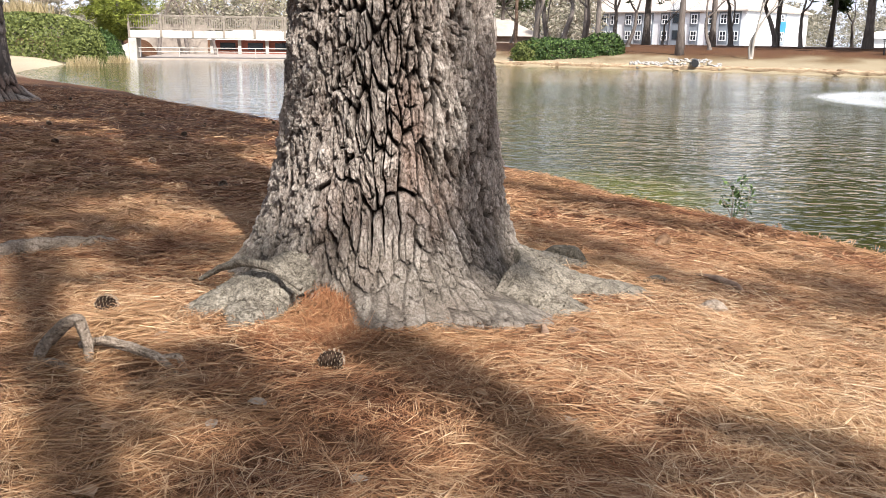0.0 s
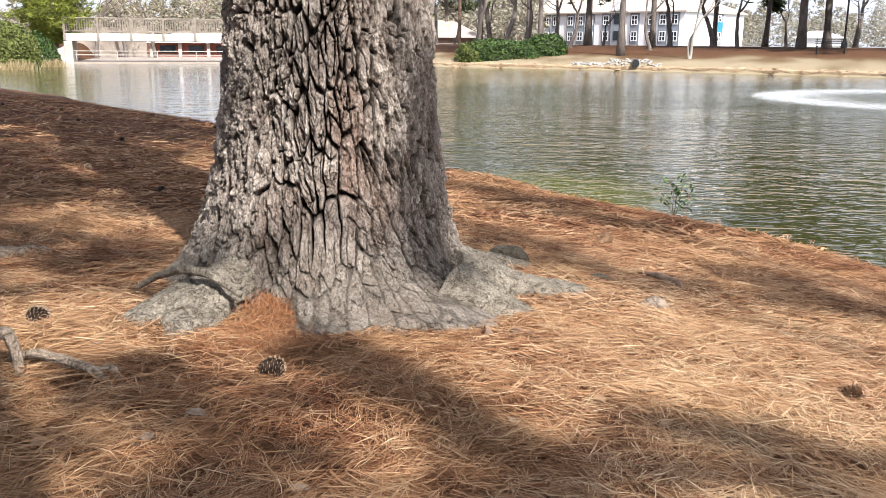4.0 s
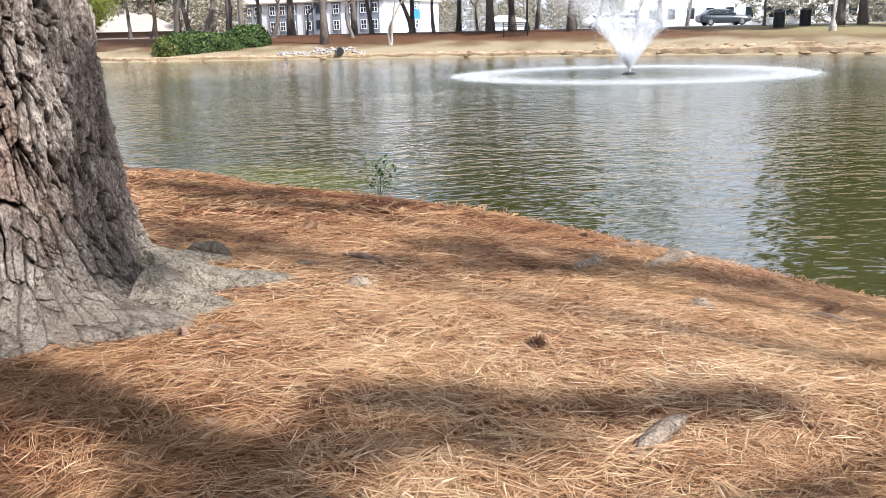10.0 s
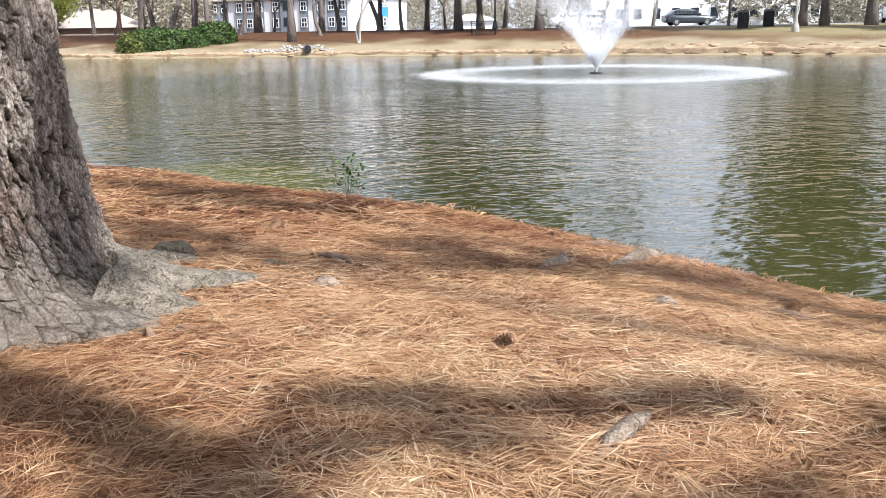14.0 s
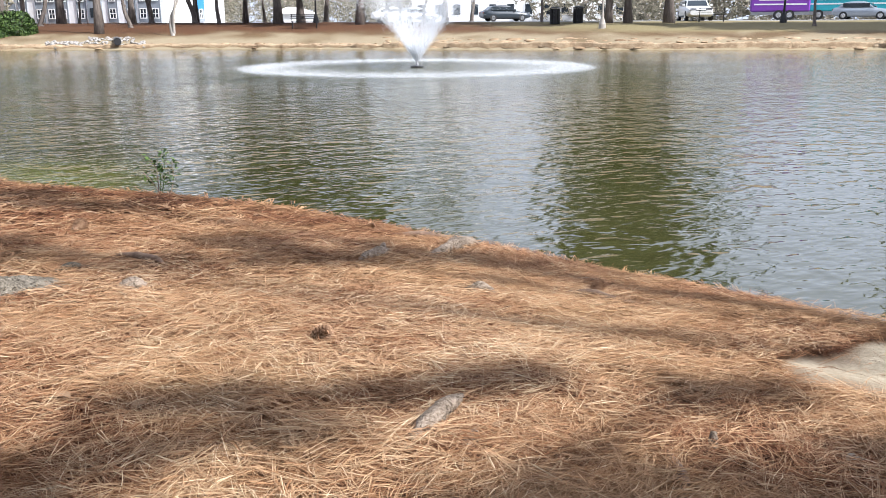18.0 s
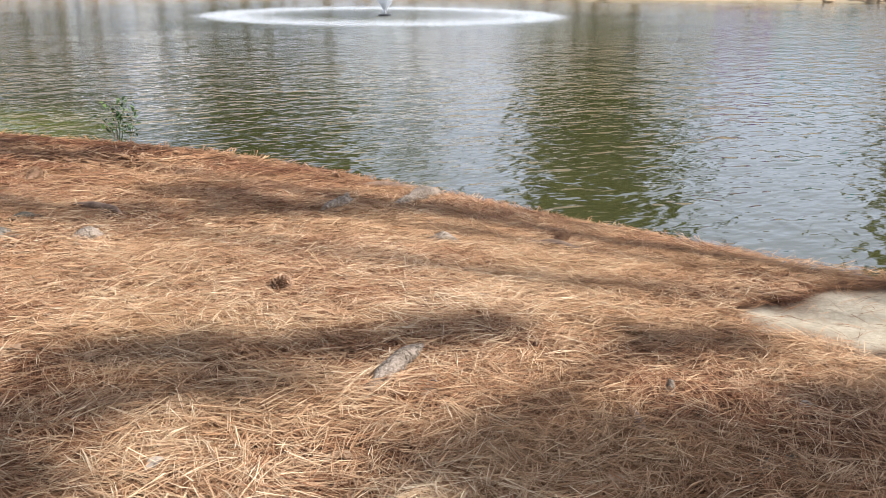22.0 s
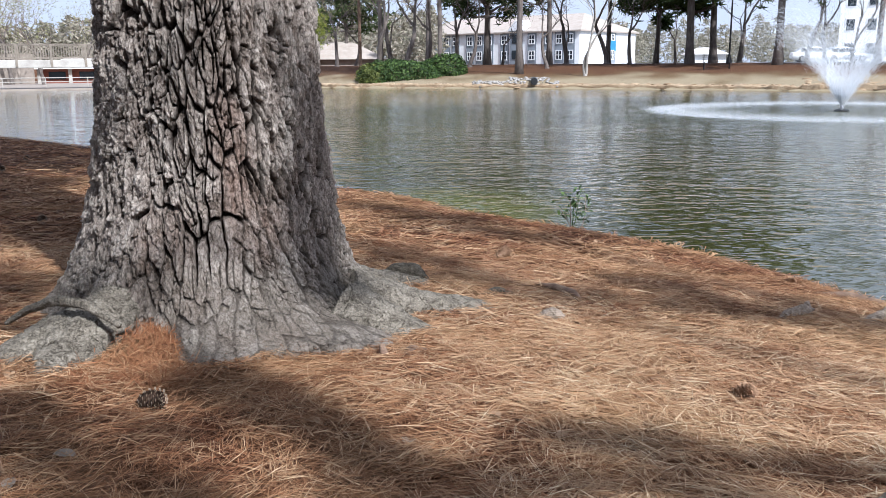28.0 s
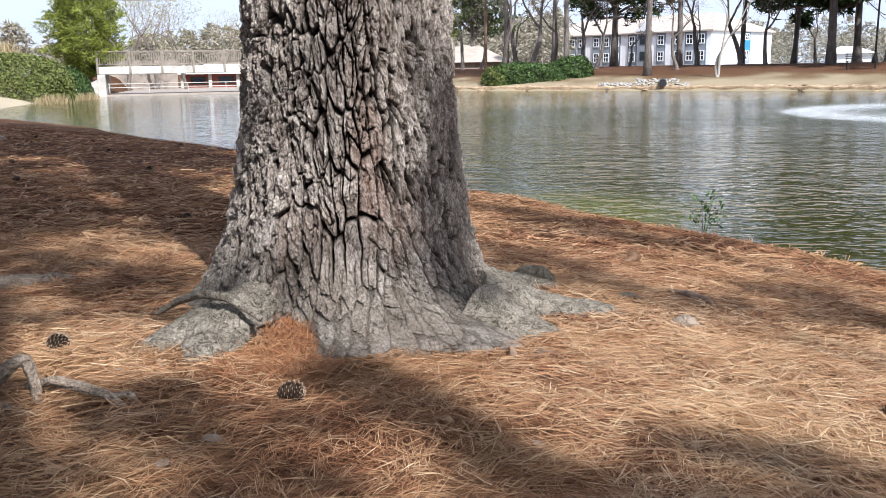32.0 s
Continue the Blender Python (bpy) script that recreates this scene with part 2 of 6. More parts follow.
def bark_material():
    m, t, b = nodes_of("pine_bark")
    co = coords(t, (1, 1, 0.35))
    at = t.nodes.new("ShaderNodeAttribute")
    at.attribute_name = "plate"
    sep = t.nodes.new("ShaderNodeSeparateColor")
    t.links.new(at.outputs["Color"], sep.inputs[0])
    grain = n_new(t, "ShaderNodeTexNoise", Scale=70.0, Detail=8.0, Roughness=0.72)
    patch = n_new(t, "ShaderNodeTexNoise", Scale=3.0, Detail=4.0)
    t.links.new(co, grain.inputs[0]), t.links.new(co, patch.inputs[0])
    flak = n_new(t, "ShaderNodeTexVoronoi", Scale=52.0)
    flak.feature = "DISTANCE_TO_EDGE"
    wv = n_new(t, "ShaderNodeTexNoise", Scale=22.0, Detail=4.0)
    t.links.new(co, wv.inputs[0])
    va = t.nodes.new("ShaderNodeVectorMath")
    va.operation = "MULTIPLY_ADD"
    va.inputs[1].default_value = (0.05, 0.05, 0.05)
    t.links.new(wv.outputs["Color"], va.inputs[0]), t.links.new(co, va.inputs[2])
    t.links.new(va.outputs[0], flak.inputs[0])
    fine = n_new(t, "ShaderNodeTexNoise", Scale=190.0, Detail=6.0, Roughness=0.7)
    t.links.new(co, fine.inputs[0])
    seam = ramp(t, flak.outputs["Distance"], [(0.0, (0.42, 0.38, 0.35)), (0.07, (0.88, 0.87, 0.86)), (0.3, (1.1, 1.1, 1.1))])
    c = ramp(t, sep.outputs[0], [(0.0, (0.14, 0.102, 0.082)), (0.3, (0.285, 0.232, 0.195)), (0.6, (0.43, 0.372, 0.325)), (1.0, (0.63, 0.565, 0.50))])
    c = mixed(t, 0.75, c, ramp(t, grain.outputs[0], [(0.32, (0.42, 0.39, 0.37)), (0.52, (1, 1, 1)), (0.72, (1.45, 1.42, 1.38))]), "MULTIPLY")
    c = mixed(t, ramp(t, patch.outputs[0], [(0.55, (0, 0, 0)), (0.72, (0.5, 0.5, 0.5))]), c, (0.27, 0.155, 0.11))
    c = mixed(t, 0.7, c, seam, "MULTIPLY")
    c = mixed(t, 0.6, c, ramp(t, fine.outputs[0], [(0.3, (0.5, 0.48, 0.46)), (0.6, (1.15, 1.15, 1.15))]), "MULTIPLY")
    low = ramp(t, sep.outputs[2], [(0.0, (0, 0, 0)), (1.0, (1, 1, 1))])
    c = mixed(t, low, c, mixed(t, grain.outputs[0], (0.04, 0.034, 0.026), (0.40, 0.355, 0.29)))
    c = mixed(t, 0.18, c, seam, "MULTIPLY")
    # cracks are coloured a warm near-black, painting in the shade of the furrows
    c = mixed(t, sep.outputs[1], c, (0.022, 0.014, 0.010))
    t.links.new(c, b.inputs["Base Color"])
    b.inputs["Roughness"].default_value = 0.9
    b.inputs["Specular IOR Level"].default_value = 0.15
    bumped(t, b, [(seam, 0.005), (grain.outputs[0], 0.014), (fine.outputs[0], 0.010)])
    return m


def crackled(name, dark, mid, light, scale=30.0):
    """Root skin: grey, split by fine cracks."""
    m, t, b = nodes_of(name)
    co = coords(t)
    wv = n_new(t, "ShaderNodeTexNoise", Scale=14.0, Detail=5.0)
    t.links.new(co, wv.inputs[0])
    fine = n_new(t, "ShaderNodeTexNoise", Scale=120.0, Detail=7.0, Roughness=0.7)
    t.links.new(co, fine.inputs[0])
    c = ramp(t, fine.outputs[0], [(0.3, dark), (0.5, mid), (0.72, light)])
    c = mixed(t, 0.6, c, ramp(t, wv.outputs[0], [(0.35, (0.6, 0.58, 0.55)), (0.65, (1.2, 1.2, 1.18))]), "MULTIPLY")
    split = n_new(t, "ShaderNodeTexNoise", Scale=scale, Detail=3.0, Roughness=0.6, Distortion=0.6)
    t.links.new(co, split.inputs[0])
    off = n_new(t, "ShaderNodeMath")
    off.operation = "SUBTRACT"
    off.inputs[1].default_value = 0.5
    t.links.new(split.outputs[0], off.inputs[0])
    ab = n_new(t, "ShaderNodeMath")
    ab.operation = "ABSOLUTE"
    t.links.new(off.outputs[0], ab.inputs[0])
    seam = ramp(t, ab.outputs[0], [(0.0, (0.40, 0.37, 0.34)), (0.012, (0.86, 0.85, 0.84)), (0.08, (1.05, 1.05, 1.05))])
    c = mixed(t, 0.85, c, seam, "MULTIPLY")
    t.links.new(c, b.inputs["Base Color"])
    b.inputs["Roughness"].default_value = 0.9
    b.inputs["Specular IOR Level"].default_value = 0.15
    bumped(t, b, [(seam, 0.012), (fine.outputs[0], 0.008)])
    return m


def mist_material(name, clear):
    m, t, b = nodes_of(name)
    b.inputs["Base Color"].default_value = (0.93, 0.95, 0.97, 1)
    b.inputs["Roughness"].default_value = 0.5
    tr = t.nodes.new("ShaderNodeBsdfTransparent")
    tl = t.nodes.new("ShaderNodeBsdfTranslucent")
    tl.inputs[0].default_value = (0.95, 0.97, 1, 1)
    m1 = n_new(t, "ShaderNodeMixShader", Fac=0.5)
    m2 = n_new(t, "ShaderNodeMixShader", Fac=clear)
    t.links.new(b.outputs[0], m1.inputs[1]), t.links.new(tl.outputs[0], m1.inputs[2])
    t.links.new(m1.outputs[0], m2.inputs[1]), t.links.new(tr.outputs[0], m2.inputs[2])
    t.links.new(m2.outputs[0], t.nodes["Material Output"].inputs[0])
    return m


M_WATER, M_GROUND, M_STRAW, M_BARK = water_material(), ground_material(), straw_material(), bark_material()
M_FARBARK = noisy("far_bark", [(0.2, (0.06, 0.05, 0.045)), (0.5, (0.13, 0.108, 0.094)), (0.8, (0.22, 0.19, 0.168))], 3, 30, bump=0.02, stretch=(3, 3, 0.7))
M_PALEBARK = noisy("pale_bark", [(0.2, (0.20, 0.18, 0.155)), (0.5, (0.33, 0.305, 0.27)), (0.8, (0.46, 0.43, 0.39))], 4, 30, bump=0.006, stretch=(2, 2, 0.6))
M_TWIG = noisy("bare_twig", [(0.2, (0.12, 0.085, 0.065)), (0.5, (0.20, 0.15, 0.12)), (0.8, (0.30, 0.24, 0.20))], 4, 30, bump=0.004)
M_ROOT = crackled("root_bark", (0.07, 0.060, 0.047), (0.19, 0.167, 0.135), (0.34, 0.305, 0.25), 19.0)
M_DRYROOT = crackled("bleached_root", (0.11, 0.085, 0.065), (0.27, 0.215, 0.168), (0.43, 0.36, 0.29), 19.0)
M_MOSSROOT = crackled("mossy_root", (0.04, 0.036, 0.028), (0.10, 0.088, 0.070), (0.20, 0.18, 0.145), 15.0)
M_WOOD = noisy("weathered_wood", [(0.25, (0.09, 0.055, 0.038)), (0.5, (0.17, 0.11, 0.075)), (0.75, (0.28, 0.20, 0.145))], 10, 120, bump=0.003)
M_PINE = leafy("pine_foliage", (0.020, 0.034, 0.010), (0.045, 0.072, 0.019), (0.10, 0.13, 0.038), 0.2)
M_YELLOWGREEN = leafy("conifer_foliage", (0.07, 0.09, 0.015), (0.19, 0.22, 0.035), (0.34, 0.37, 0.07), 0.25)
M_HEDGE = leafy("hedge_leaf", (0.014, 0.030, 0.008), (0.040, 0.075, 0.018), (0.11, 0.17, 0.045), 0.15)
M_DRYHEDGE = leafy("clipped_hedge_leaf", (0.045, 0.06, 0.015), (0.11, 0.13, 0.032), (0.19, 0.21, 0.06), 0.15)
M_BUD = leafy("spring_bud", (0.22, 0.20, 0.09), (0.33, 0.33, 0.14), (0.46, 0.47, 0.24), 0.3)
M_FARWOOD = leafy("far_wood_foliage", (0.17, 0.165, 0.11), (0.28, 0.255, 0.19), (0.42, 0.37, 0.30), 0.25)
M_DRYGRASS = leafy("dry_grass_blade", (0.22, 0.17, 0.085), (0.33, 0.26, 0.14), (0.44, 0.36, 0.22), 0.25)
M_CONCRETE = noisy("concrete", [(0.25, (0.28, 0.26, 0.235)), (0.5, (0.40, 0.375, 0.34)), (0.75, (0.50, 0.475, 0.44))], 1.2, 25, bump=0.004)
M_RAIL = noisy("railing_wood", [(0.25, (0.13, 0.105, 0.085)), (0.5, (0.21, 0.18, 0.145)), (0.75, (0.30, 0.26, 0.22))], 2, 30)
M_WHITE = noisy("white_siding", [(0.2, (0.68, 0.68, 0.68)), (0.5, (0.78, 0.78, 0.78)), (0.8, (0.84, 0.84, 0.83))], 0.8, 12, rough=0.6, bump=0.002)
M_GREYBLUE = noisy("grey_blue_panel", [(0.2, (0.20, 0.225, 0.25)), (0.8, (0.28, 0.31, 0.34))], 1, 14, rough=0.6)
M_BLUE = noisy("blue_panel", [(0.2, (0.03, 0.17, 0.36)), (0.8, (0.05, 0.24, 0.47))], 1, 14, rough=0.5)
M_ROOF = noisy("shingle_roof", [(0.2, (0.28, 0.235, 0.20)), (0.5, (0.36, 0.31, 0.265)), (0.8, (0.43, 0.375, 0.33))], 1.2, 18, bump=0.01)
M_PALEROOF = noisy("pale_roof", [(0.2, (0.55, 0.50, 0.46)), (0.8, (0.74, 0.70, 0.66))], 1.2, 18)
M_REDBRICK = noisy("red_brick", [(0.2, (0.16, 0.05, 0.035)), (0.8, (0.27, 0.10, 0.07))], 2, 22)
M_PEBBLE = noisy("pale_stone", [(0.2, (0.10, 0.088, 0.075)), (0.5, (0.19, 0.175, 0.155)), (0.8, (0.34, 0.32, 0.295))], 3, 25, island=0.5)
M_CLAY = noisy("eroded_clay", [(0.2, (0.13, 0.08, 0.045)), (0.5, (0.27, 0.19, 0.115)), (0.8, (0.44, 0.34, 0.22))], 2, 20, island=0.3, bump=0.02)
M_CONE = noisy("cone_scale", [(0.2, (0.025, 0.014, 0.009)), (0.5, (0.06, 0.034, 0.021)), (0.8, (0.12, 0.072, 0.046))], 30, 220, bump=0.001, island=0.3)
M_CONETIP = noisy("cone_scale_tip", [(0.2, (0.16, 0.11, 0.075)), (0.8, (0.40, 0.32, 0.235))], 40, 220, bump=0.001, island=0.3)
M_MIST, M_FOAM = mist_material("spray_droplets", 0.66), mist_material("splash_foam", 0.80)
M_REDSTRAW = straw_material("fresh_fallen_needles", 0.32)
M_BLACK = noisy("black_metal", [(0.2, (0.012, 0.012, 0.013)), (0.8, (0.03, 0.03, 0.032))], 5, 60, rough=0.45, bump=0.0005)
M_STEEL = noisy("grey_steel", [(0.2, (0.26, 0.26, 0.27)), (0.8, (0.40, 0.40, 0.41))], 5, 60, rough=0.4, bump=0.0005, metal=0.8)


def plain(name, colour, rough=0.5, metal=0.0, coat=0.0):
    m, t, b = nodes_of(name)
    co = coords(t)
    n = n_new(t, "ShaderNodeTexNoise", Scale=9.0, Detail=5.0)
    t.links.new(co, n.inputs[0])
    t.links.new(ramp(t, n.outputs[0], [(0.3, tuple(c * 0.88 for c in colour)), (0.7, colour)]), b.inputs["Base Color"])
    b.inputs["Roughness"].default_value, b.inputs["Metallic"].default_value = rough, metal
    b.inputs["Coat Weight"].default_value = coat
    return m


M_TANWALL = noisy("tan_wall", [(0.2, (0.20, 0.165, 0.135)), (0.8, (0.34, 0.29, 0.245))], 1.5, 18)
M_GLASS = plain("dark_window_glass", (0.03, 0.04, 0.05), 0.08)
M_TYRE = plain("tyre_rubber", (0.02, 0.02, 0.02), 0.8)
M_CARWHITE = plain("white_car_paint", (0.75, 0.75, 0.74), 0.3, 0.0, 0.6)
M_CARSILVER = plain("silver_car_paint", (0.35, 0.38, 0.42), 0.3, 0.4, 0.6)
M_CARDARK = plain("dark_car_paint", (0.03, 0.04, 0.05), 0.25, 0.2, 0.6)
M_PURPLE = plain("purple_panel", (0.17, 0.035, 0.33), 0.4, 0.0, 0.3)
M_TEAL = plain("teal_panel", (0.03, 0.36, 0.42), 0.4, 0.0, 0.3)
M_CHROME = plain("bright_metal", (0.6, 0.6, 0.6), 0.2, 1.0)
M_LAMP = plain("lamp_glass", (0.8, 0.8, 0.75), 0.2)

# ---- mesh helpers ----
class Mesh:
    """Collects vertices and faces, with one material slot number a face."""

    def __init__(self):
        self.v, self.f, self.s, self.n = [], [], [], 0

    def add(self, verts, faces, slot=0):
        verts = np.asarray(verts, float).reshape(-1, 3)
        self.v.append(verts)
        self.f += [tuple(int(i) + self.n for i in q) for q in faces]
        self.s += [slot] * len(faces)
        self.n += len(verts)
        return self

    def box(self, lo, hi, slot=0, m=None, bevel=0.0):
        (a, b, c), (d, e, f) = lo, hi
        if bevel:
            r = bevel
            ring = [(a + r, b), (d - r, b), (d, b + r), (d, e - r), (d - r, e), (a + r, e), (a, e - r), (a, b + r)]
            inner = [(a + r, b + r), (d - r, b + r), (d - r, b + r), (d - r, e - r), (d - r, e - r), (a + r, e - r), (a + r, e - r), (a + r, b + r)]
            vs = [(x, y, c) for x, y in inner] + [(x, y, c + r) for x, y in ring] + [(x, y, f - r) for x, y in ring] + [(x, y, f) for x, y in inner]
            fs = [(k * 8 + i, k * 8 + (i + 1) % 8, k * 8 + 8 + (i + 1) % 8, k * 8 + 8 + i) for k in range(3) for i in range(8)]
            fs += [(7, 5, 3, 1), (25, 27, 29, 31)]
        else:
            vs = [(x, y, z) for z in (c, f) for x, y in ((a, b), (d, b), (d, e), (a, e))]
            fs = [(3, 2, 1, 0), (4, 5, 6, 7), (0, 1, 5, 4), (1, 2, 6, 5), (2, 3, 7, 6), (3, 0, 4, 7)]
        if m is not None:
            vs = [m @ Vector(p) for p in vs]
        return self.add([tuple(p) for p in vs], fs, slot)

    def tube(self, pts, radii, seg=6, slot=0, caps=True, rough=0.0):
        pts = np.asarray(pts, float)
        radii = np.broadcast_to(np.asarray(radii, float), (len(pts),))
        tang = np.gradient(pts, axis=0)
        tang /= np.linalg.norm(tang, axis=1)[:, None] + 1e-9
        ref = np.array([0.0, 0, 1]) if abs(tang[0][2]) < 0.8 else np.array([1.0, 0, 0])
        u = np.cross(tang, ref)
        u /= np.linalg.norm(u, axis=1)[:, None] + 1e-9
        w = np.cross(tang, u)
        ang = np.linspace(0, 2 * np.pi, seg, endpoint=False)
        r = radii[:, None]
        if rough:
            r = r * (1 + rough * (np.random.rand(len(pts), seg) - 0.5))
        vs = pts[:, None] + (r * np.cos(ang))[..., None] * u[:, None] + (r * np.sin(ang))[..., None] * w[:, None]
        fs = [(i * seg + j, i * seg + (j + 1) % seg, (i + 1) * seg + (j + 1) % seg, (i + 1) * seg + j) for i in range(len(pts) - 1) for j in range(seg)]
        if caps:
            fs += [tuple(range(seg))[::-1], tuple(range((len(pts) - 1) * seg, len(pts) * seg))]
        return self.add(vs.reshape(-1, 3), fs, slot)

    def build(self, name, materials, smooth=False):
        me = bpy.data.meshes.new(name)
        me.from_pydata(np.concatenate(self.v).tolist() if self.v else [], [], self.f)
        for m in materials if isinstance(materials, (list, tuple)) else [materials]:
            me.materials.append(m)
        if any(self.s):
            me.polygons.foreach_set("material_index", self.s)
        if smooth:
            me.polygons.foreach_set("use_smooth", [True] * len(me.polygons))
        me.update()
        return me


def soup(name, verts, per, material, smooth=False):
    """A mesh of many loose faces of `per` corners each, from an array of corners."""
    verts = np.ascontiguousarray(verts, dtype=np.float32).reshape(-1, 3)
    n = len(verts) // per
    me = bpy.data.meshes.new(name)
    me.vertices.add(len(verts)), me.loops.add(n * per), me.polygons.add(n)
    me.vertices.foreach_set("co", verts.ravel())
    me.loops.foreach_set("vertex_index", np.arange(n * per, dtype=np.int32))
    me.polygons.foreach_set("loop_start", np.arange(0, n * per, per, dtype=np.int32))
    me.polygons.foreach_set("loop_total", np.full(n, per, dtype=np.int32))
    me.materials.append(material)
    me.update(calc_edges=True)
    return me


def grid_mesh(name, pts, material, smooth=True, closed=False):
    """A mesh from rows x columns of points."""
    rows, cols = pts.shape[:2]
    idx = np.arange(rows * cols).reshape(rows, cols)
    if closed:
        idx = np.concatenate([idx, idx[:, :1]], 1)
    q = np.stack([idx[:-1, :-1], idx[:-1, 1:], idx[1:, 1:], idx[1:, :-1]], -1).reshape(-1, 4)
    me = bpy.data.meshes.new(name)
    me.vertices.add(rows * cols), me.loops.add(q.size), me.polygons.add(len(q))
    me.vertices.foreach_set("co", np.ascontiguousarray(pts, dtype=np.float32).ravel())
    me.loops.foreach_set("vertex_index", q.ravel().astype(np.int32))
    me.polygons.foreach_set("loop_start", np.arange(0, q.size, 4, dtype=np.int32))
    me.polygons.foreach_set("loop_total", np.full(len(q), 4, dtype=np.int32))
    me.polygons.foreach_set("use_smooth", np.full(len(q), smooth))
    me.materials.append(material)
    me.update(calc_edges=True)
    return me


def part(name, data, material, parent, label="", smooth=False):
    """One mesh object under a thing or under a part."""
    me = data.build(name, material, smooth) if isinstance(data, Mesh) else data
    ob = new(name, me)
    ob.parent = parent
    if label:
        tagged(ob, label)
    return ob


def thing(name, label, category, m=None, group="", kind=""):
    ob = new(name)
    ob.empty_display_size = 0.1
    if m is not None:
        ob.matrix_world = m
    return tagged(ob, label, category, group, kind)


def solid(name, data, material, label, category, group="", kind="", m=None, smooth=False):
    me = data.build(name, material, smooth) if isinstance(data, Mesh) else data
    ob = new(name, me)
    if m is not None:
        ob.matrix_world = m
    return tagged(ob, label, category, group, kind)


def hash2(ix, iy, k):
    h = np.sin(ix * 127.1 + iy * 311.7 + k * 74.7) * 43758.5453
    return h - np.floor(h)


def vnoise(x, y, k=0):
    """Smooth value noise, 0 to 1."""
    ix, iy = np.floor(x), np.floor(y)
    fx, fy = x - ix, y - iy
    fx, fy = fx * fx * (3 - 2 * fx), fy * fy * (3 - 2 * fy)
    a, b, c, d = hash2(ix, iy, k), hash2(ix + 1, iy, k), hash2(ix, iy + 1, k), hash2(ix + 1, iy + 1, k)
    return (a * (1 - fx) + b * fx) * (1 - fy) + (c * (1 - fx) + d * fx) * fy


def fbm(x, y, k=0, octaves=4):
    return sum(vnoise(x * 2**i, y * 2**i, k + 7 * i) * 0.5**i for i in range(octaves)) / sum(0.5**i for i in range(octaves))


def cells(x, y, k=0, jitter=0.85):
    """Distances to the nearest two cell points, and the nearest cell's own number."""
    ix, iy = np.floor(x), np.floor(y)
    f1, f2, who = np.full(x.shape, 9.0), np.full(x.shape, 9.0), np.zeros(x.shape)
    for dx in (-1, 0, 1):
        for dy in (-1, 0, 1):
            cx, cy = ix + dx, iy + dy
            px, py = cx + 0.5 + jitter * (hash2(cx, cy, k) - 0.5), cy + 0.5 + jitter * (hash2(cx, cy, k + 3) - 0.5)
            d = np.hypot(px - x, py - y)
            near = d < f1
            f2 = np.where(near, f1, np.minimum(f2, d))
            who = np.where(near, hash2(cx, cy, k + 9), who)
            f1 = np.where(near, d, f1)
    return f1, f2, who


def smooth(a, b, x):
    t = np.clip((x - a) / (b - a), 0, 1)
    return t * t * (3 - 2 * t)


# ---- the lie of the land ----
WATER_Z = -0.378
SHORE = np.array([(-14.7, 29.7), (-9, 23.3), (-6.5, 19.3), (-3.4, 15.6), (0.4, 9.95), (1.13, 9.0), (1.6, 7.9), (2.3, 6.95),
                  (2.9, 6.0), (3.2, 5.0), (3.47, 4.0), (3.7, 3.2), (3.9, 2.6), (4.02, 2.2), (4.25, 1.74), (4.42, 1.35), (5, -0.5),
                  (6, -4), (9, -14), (20, -25), (40, -22), (52, -8), (50, 8), (43, 18.5), (41, 23), (32, 31), (26, 38), (21, 43.5),
                  (15, 48.5), (8, 53), (2.5, 56.5), (-2, 60.5), (-8, 62), (-22.5, 57.2), (-21.6, 47.5), (-19.6, 40), (-17.8, 34.5)])


def shore_distance(x, y):
    """Metres to the water's edge, negative over the pond."""
    x, y = np.asarray(x, float), np.asarray(y, float)
    best, inside = np.full(x.shape, 1e9), np.zeros(x.shape, bool)
    for (ax, ay), (bx, by) in zip(SHORE, np.roll(SHORE, -1, 0)):
        ux, uy = bx - ax, by - ay
        t = np.clip(((x - ax) * ux + (y - ay) * uy) / (ux * ux + uy * uy), 0, 1)
        best = np.minimum(best, np.hypot(x - ax - t * ux, y - ay - t * uy))
        cross = (ay > y) != (by > y)
        inside ^= cross & (x < ux * (y - ay) / (uy if uy else 1e-9) + ax)
    return np.where(inside, -best, best)


def far_side(x, y):
    return smooth(24, 36, y + 0.6 * x)


def ground_z(x, y, rough=True):
    x, y = np.asarray(x, float), np.asarray(y, float)
    d = shore_distance(x, y)
    if rough:
        d = d + 0.10 * (fbm(x * 2.2, y * 2.2, 5) - 0.5) * smooth(-2, 0.5, d)
    near = np.interp(d, [-6, -0.3, 0, 0.15, 0.4, 0.9, 1.7, 2.4, 3.3, 4.5, 5.5, 8, 20], [-1.4, -0.5, -0.38, -0.335, -0.295, -0.24, -0.16, -0.09, -0.04, 0.02, 0.06, 0.11, 0.26])
    far = np.interp(d, [-8, -0.5, 0, 0.4, 1.5, 5, 12, 20], [-1.6, -0.5, -0.39, -0.1, 0.1, 0.45, 0.85, 1.0])
    w = far_side(x, y)
    z = near * (1 - w) + far * w
    # the cutting that the road takes under the footbridge
    lx, ly = (x + 21.75) * 0.966 + (y - 57.9) * 0.259, (y - 57.9) * 0.966 - (x + 21.75) * 0.259
    cut = smooth(-1.2, -0.2, lx) * smooth(24, 22, lx) * smooth(-0.6, 0.2, ly) * smooth(52, 47, ly)
    z = z * (1 - cut) - 0.33 * cut
    if rough:
        z = z + (0.035 * (fbm(x * 1.7, y * 1.7, 11) - 0.5) + 0.030 * (fbm(x * 6, y * 6, 12) - 0.5)) * smooth(0.0, 0.6, d)
    return z


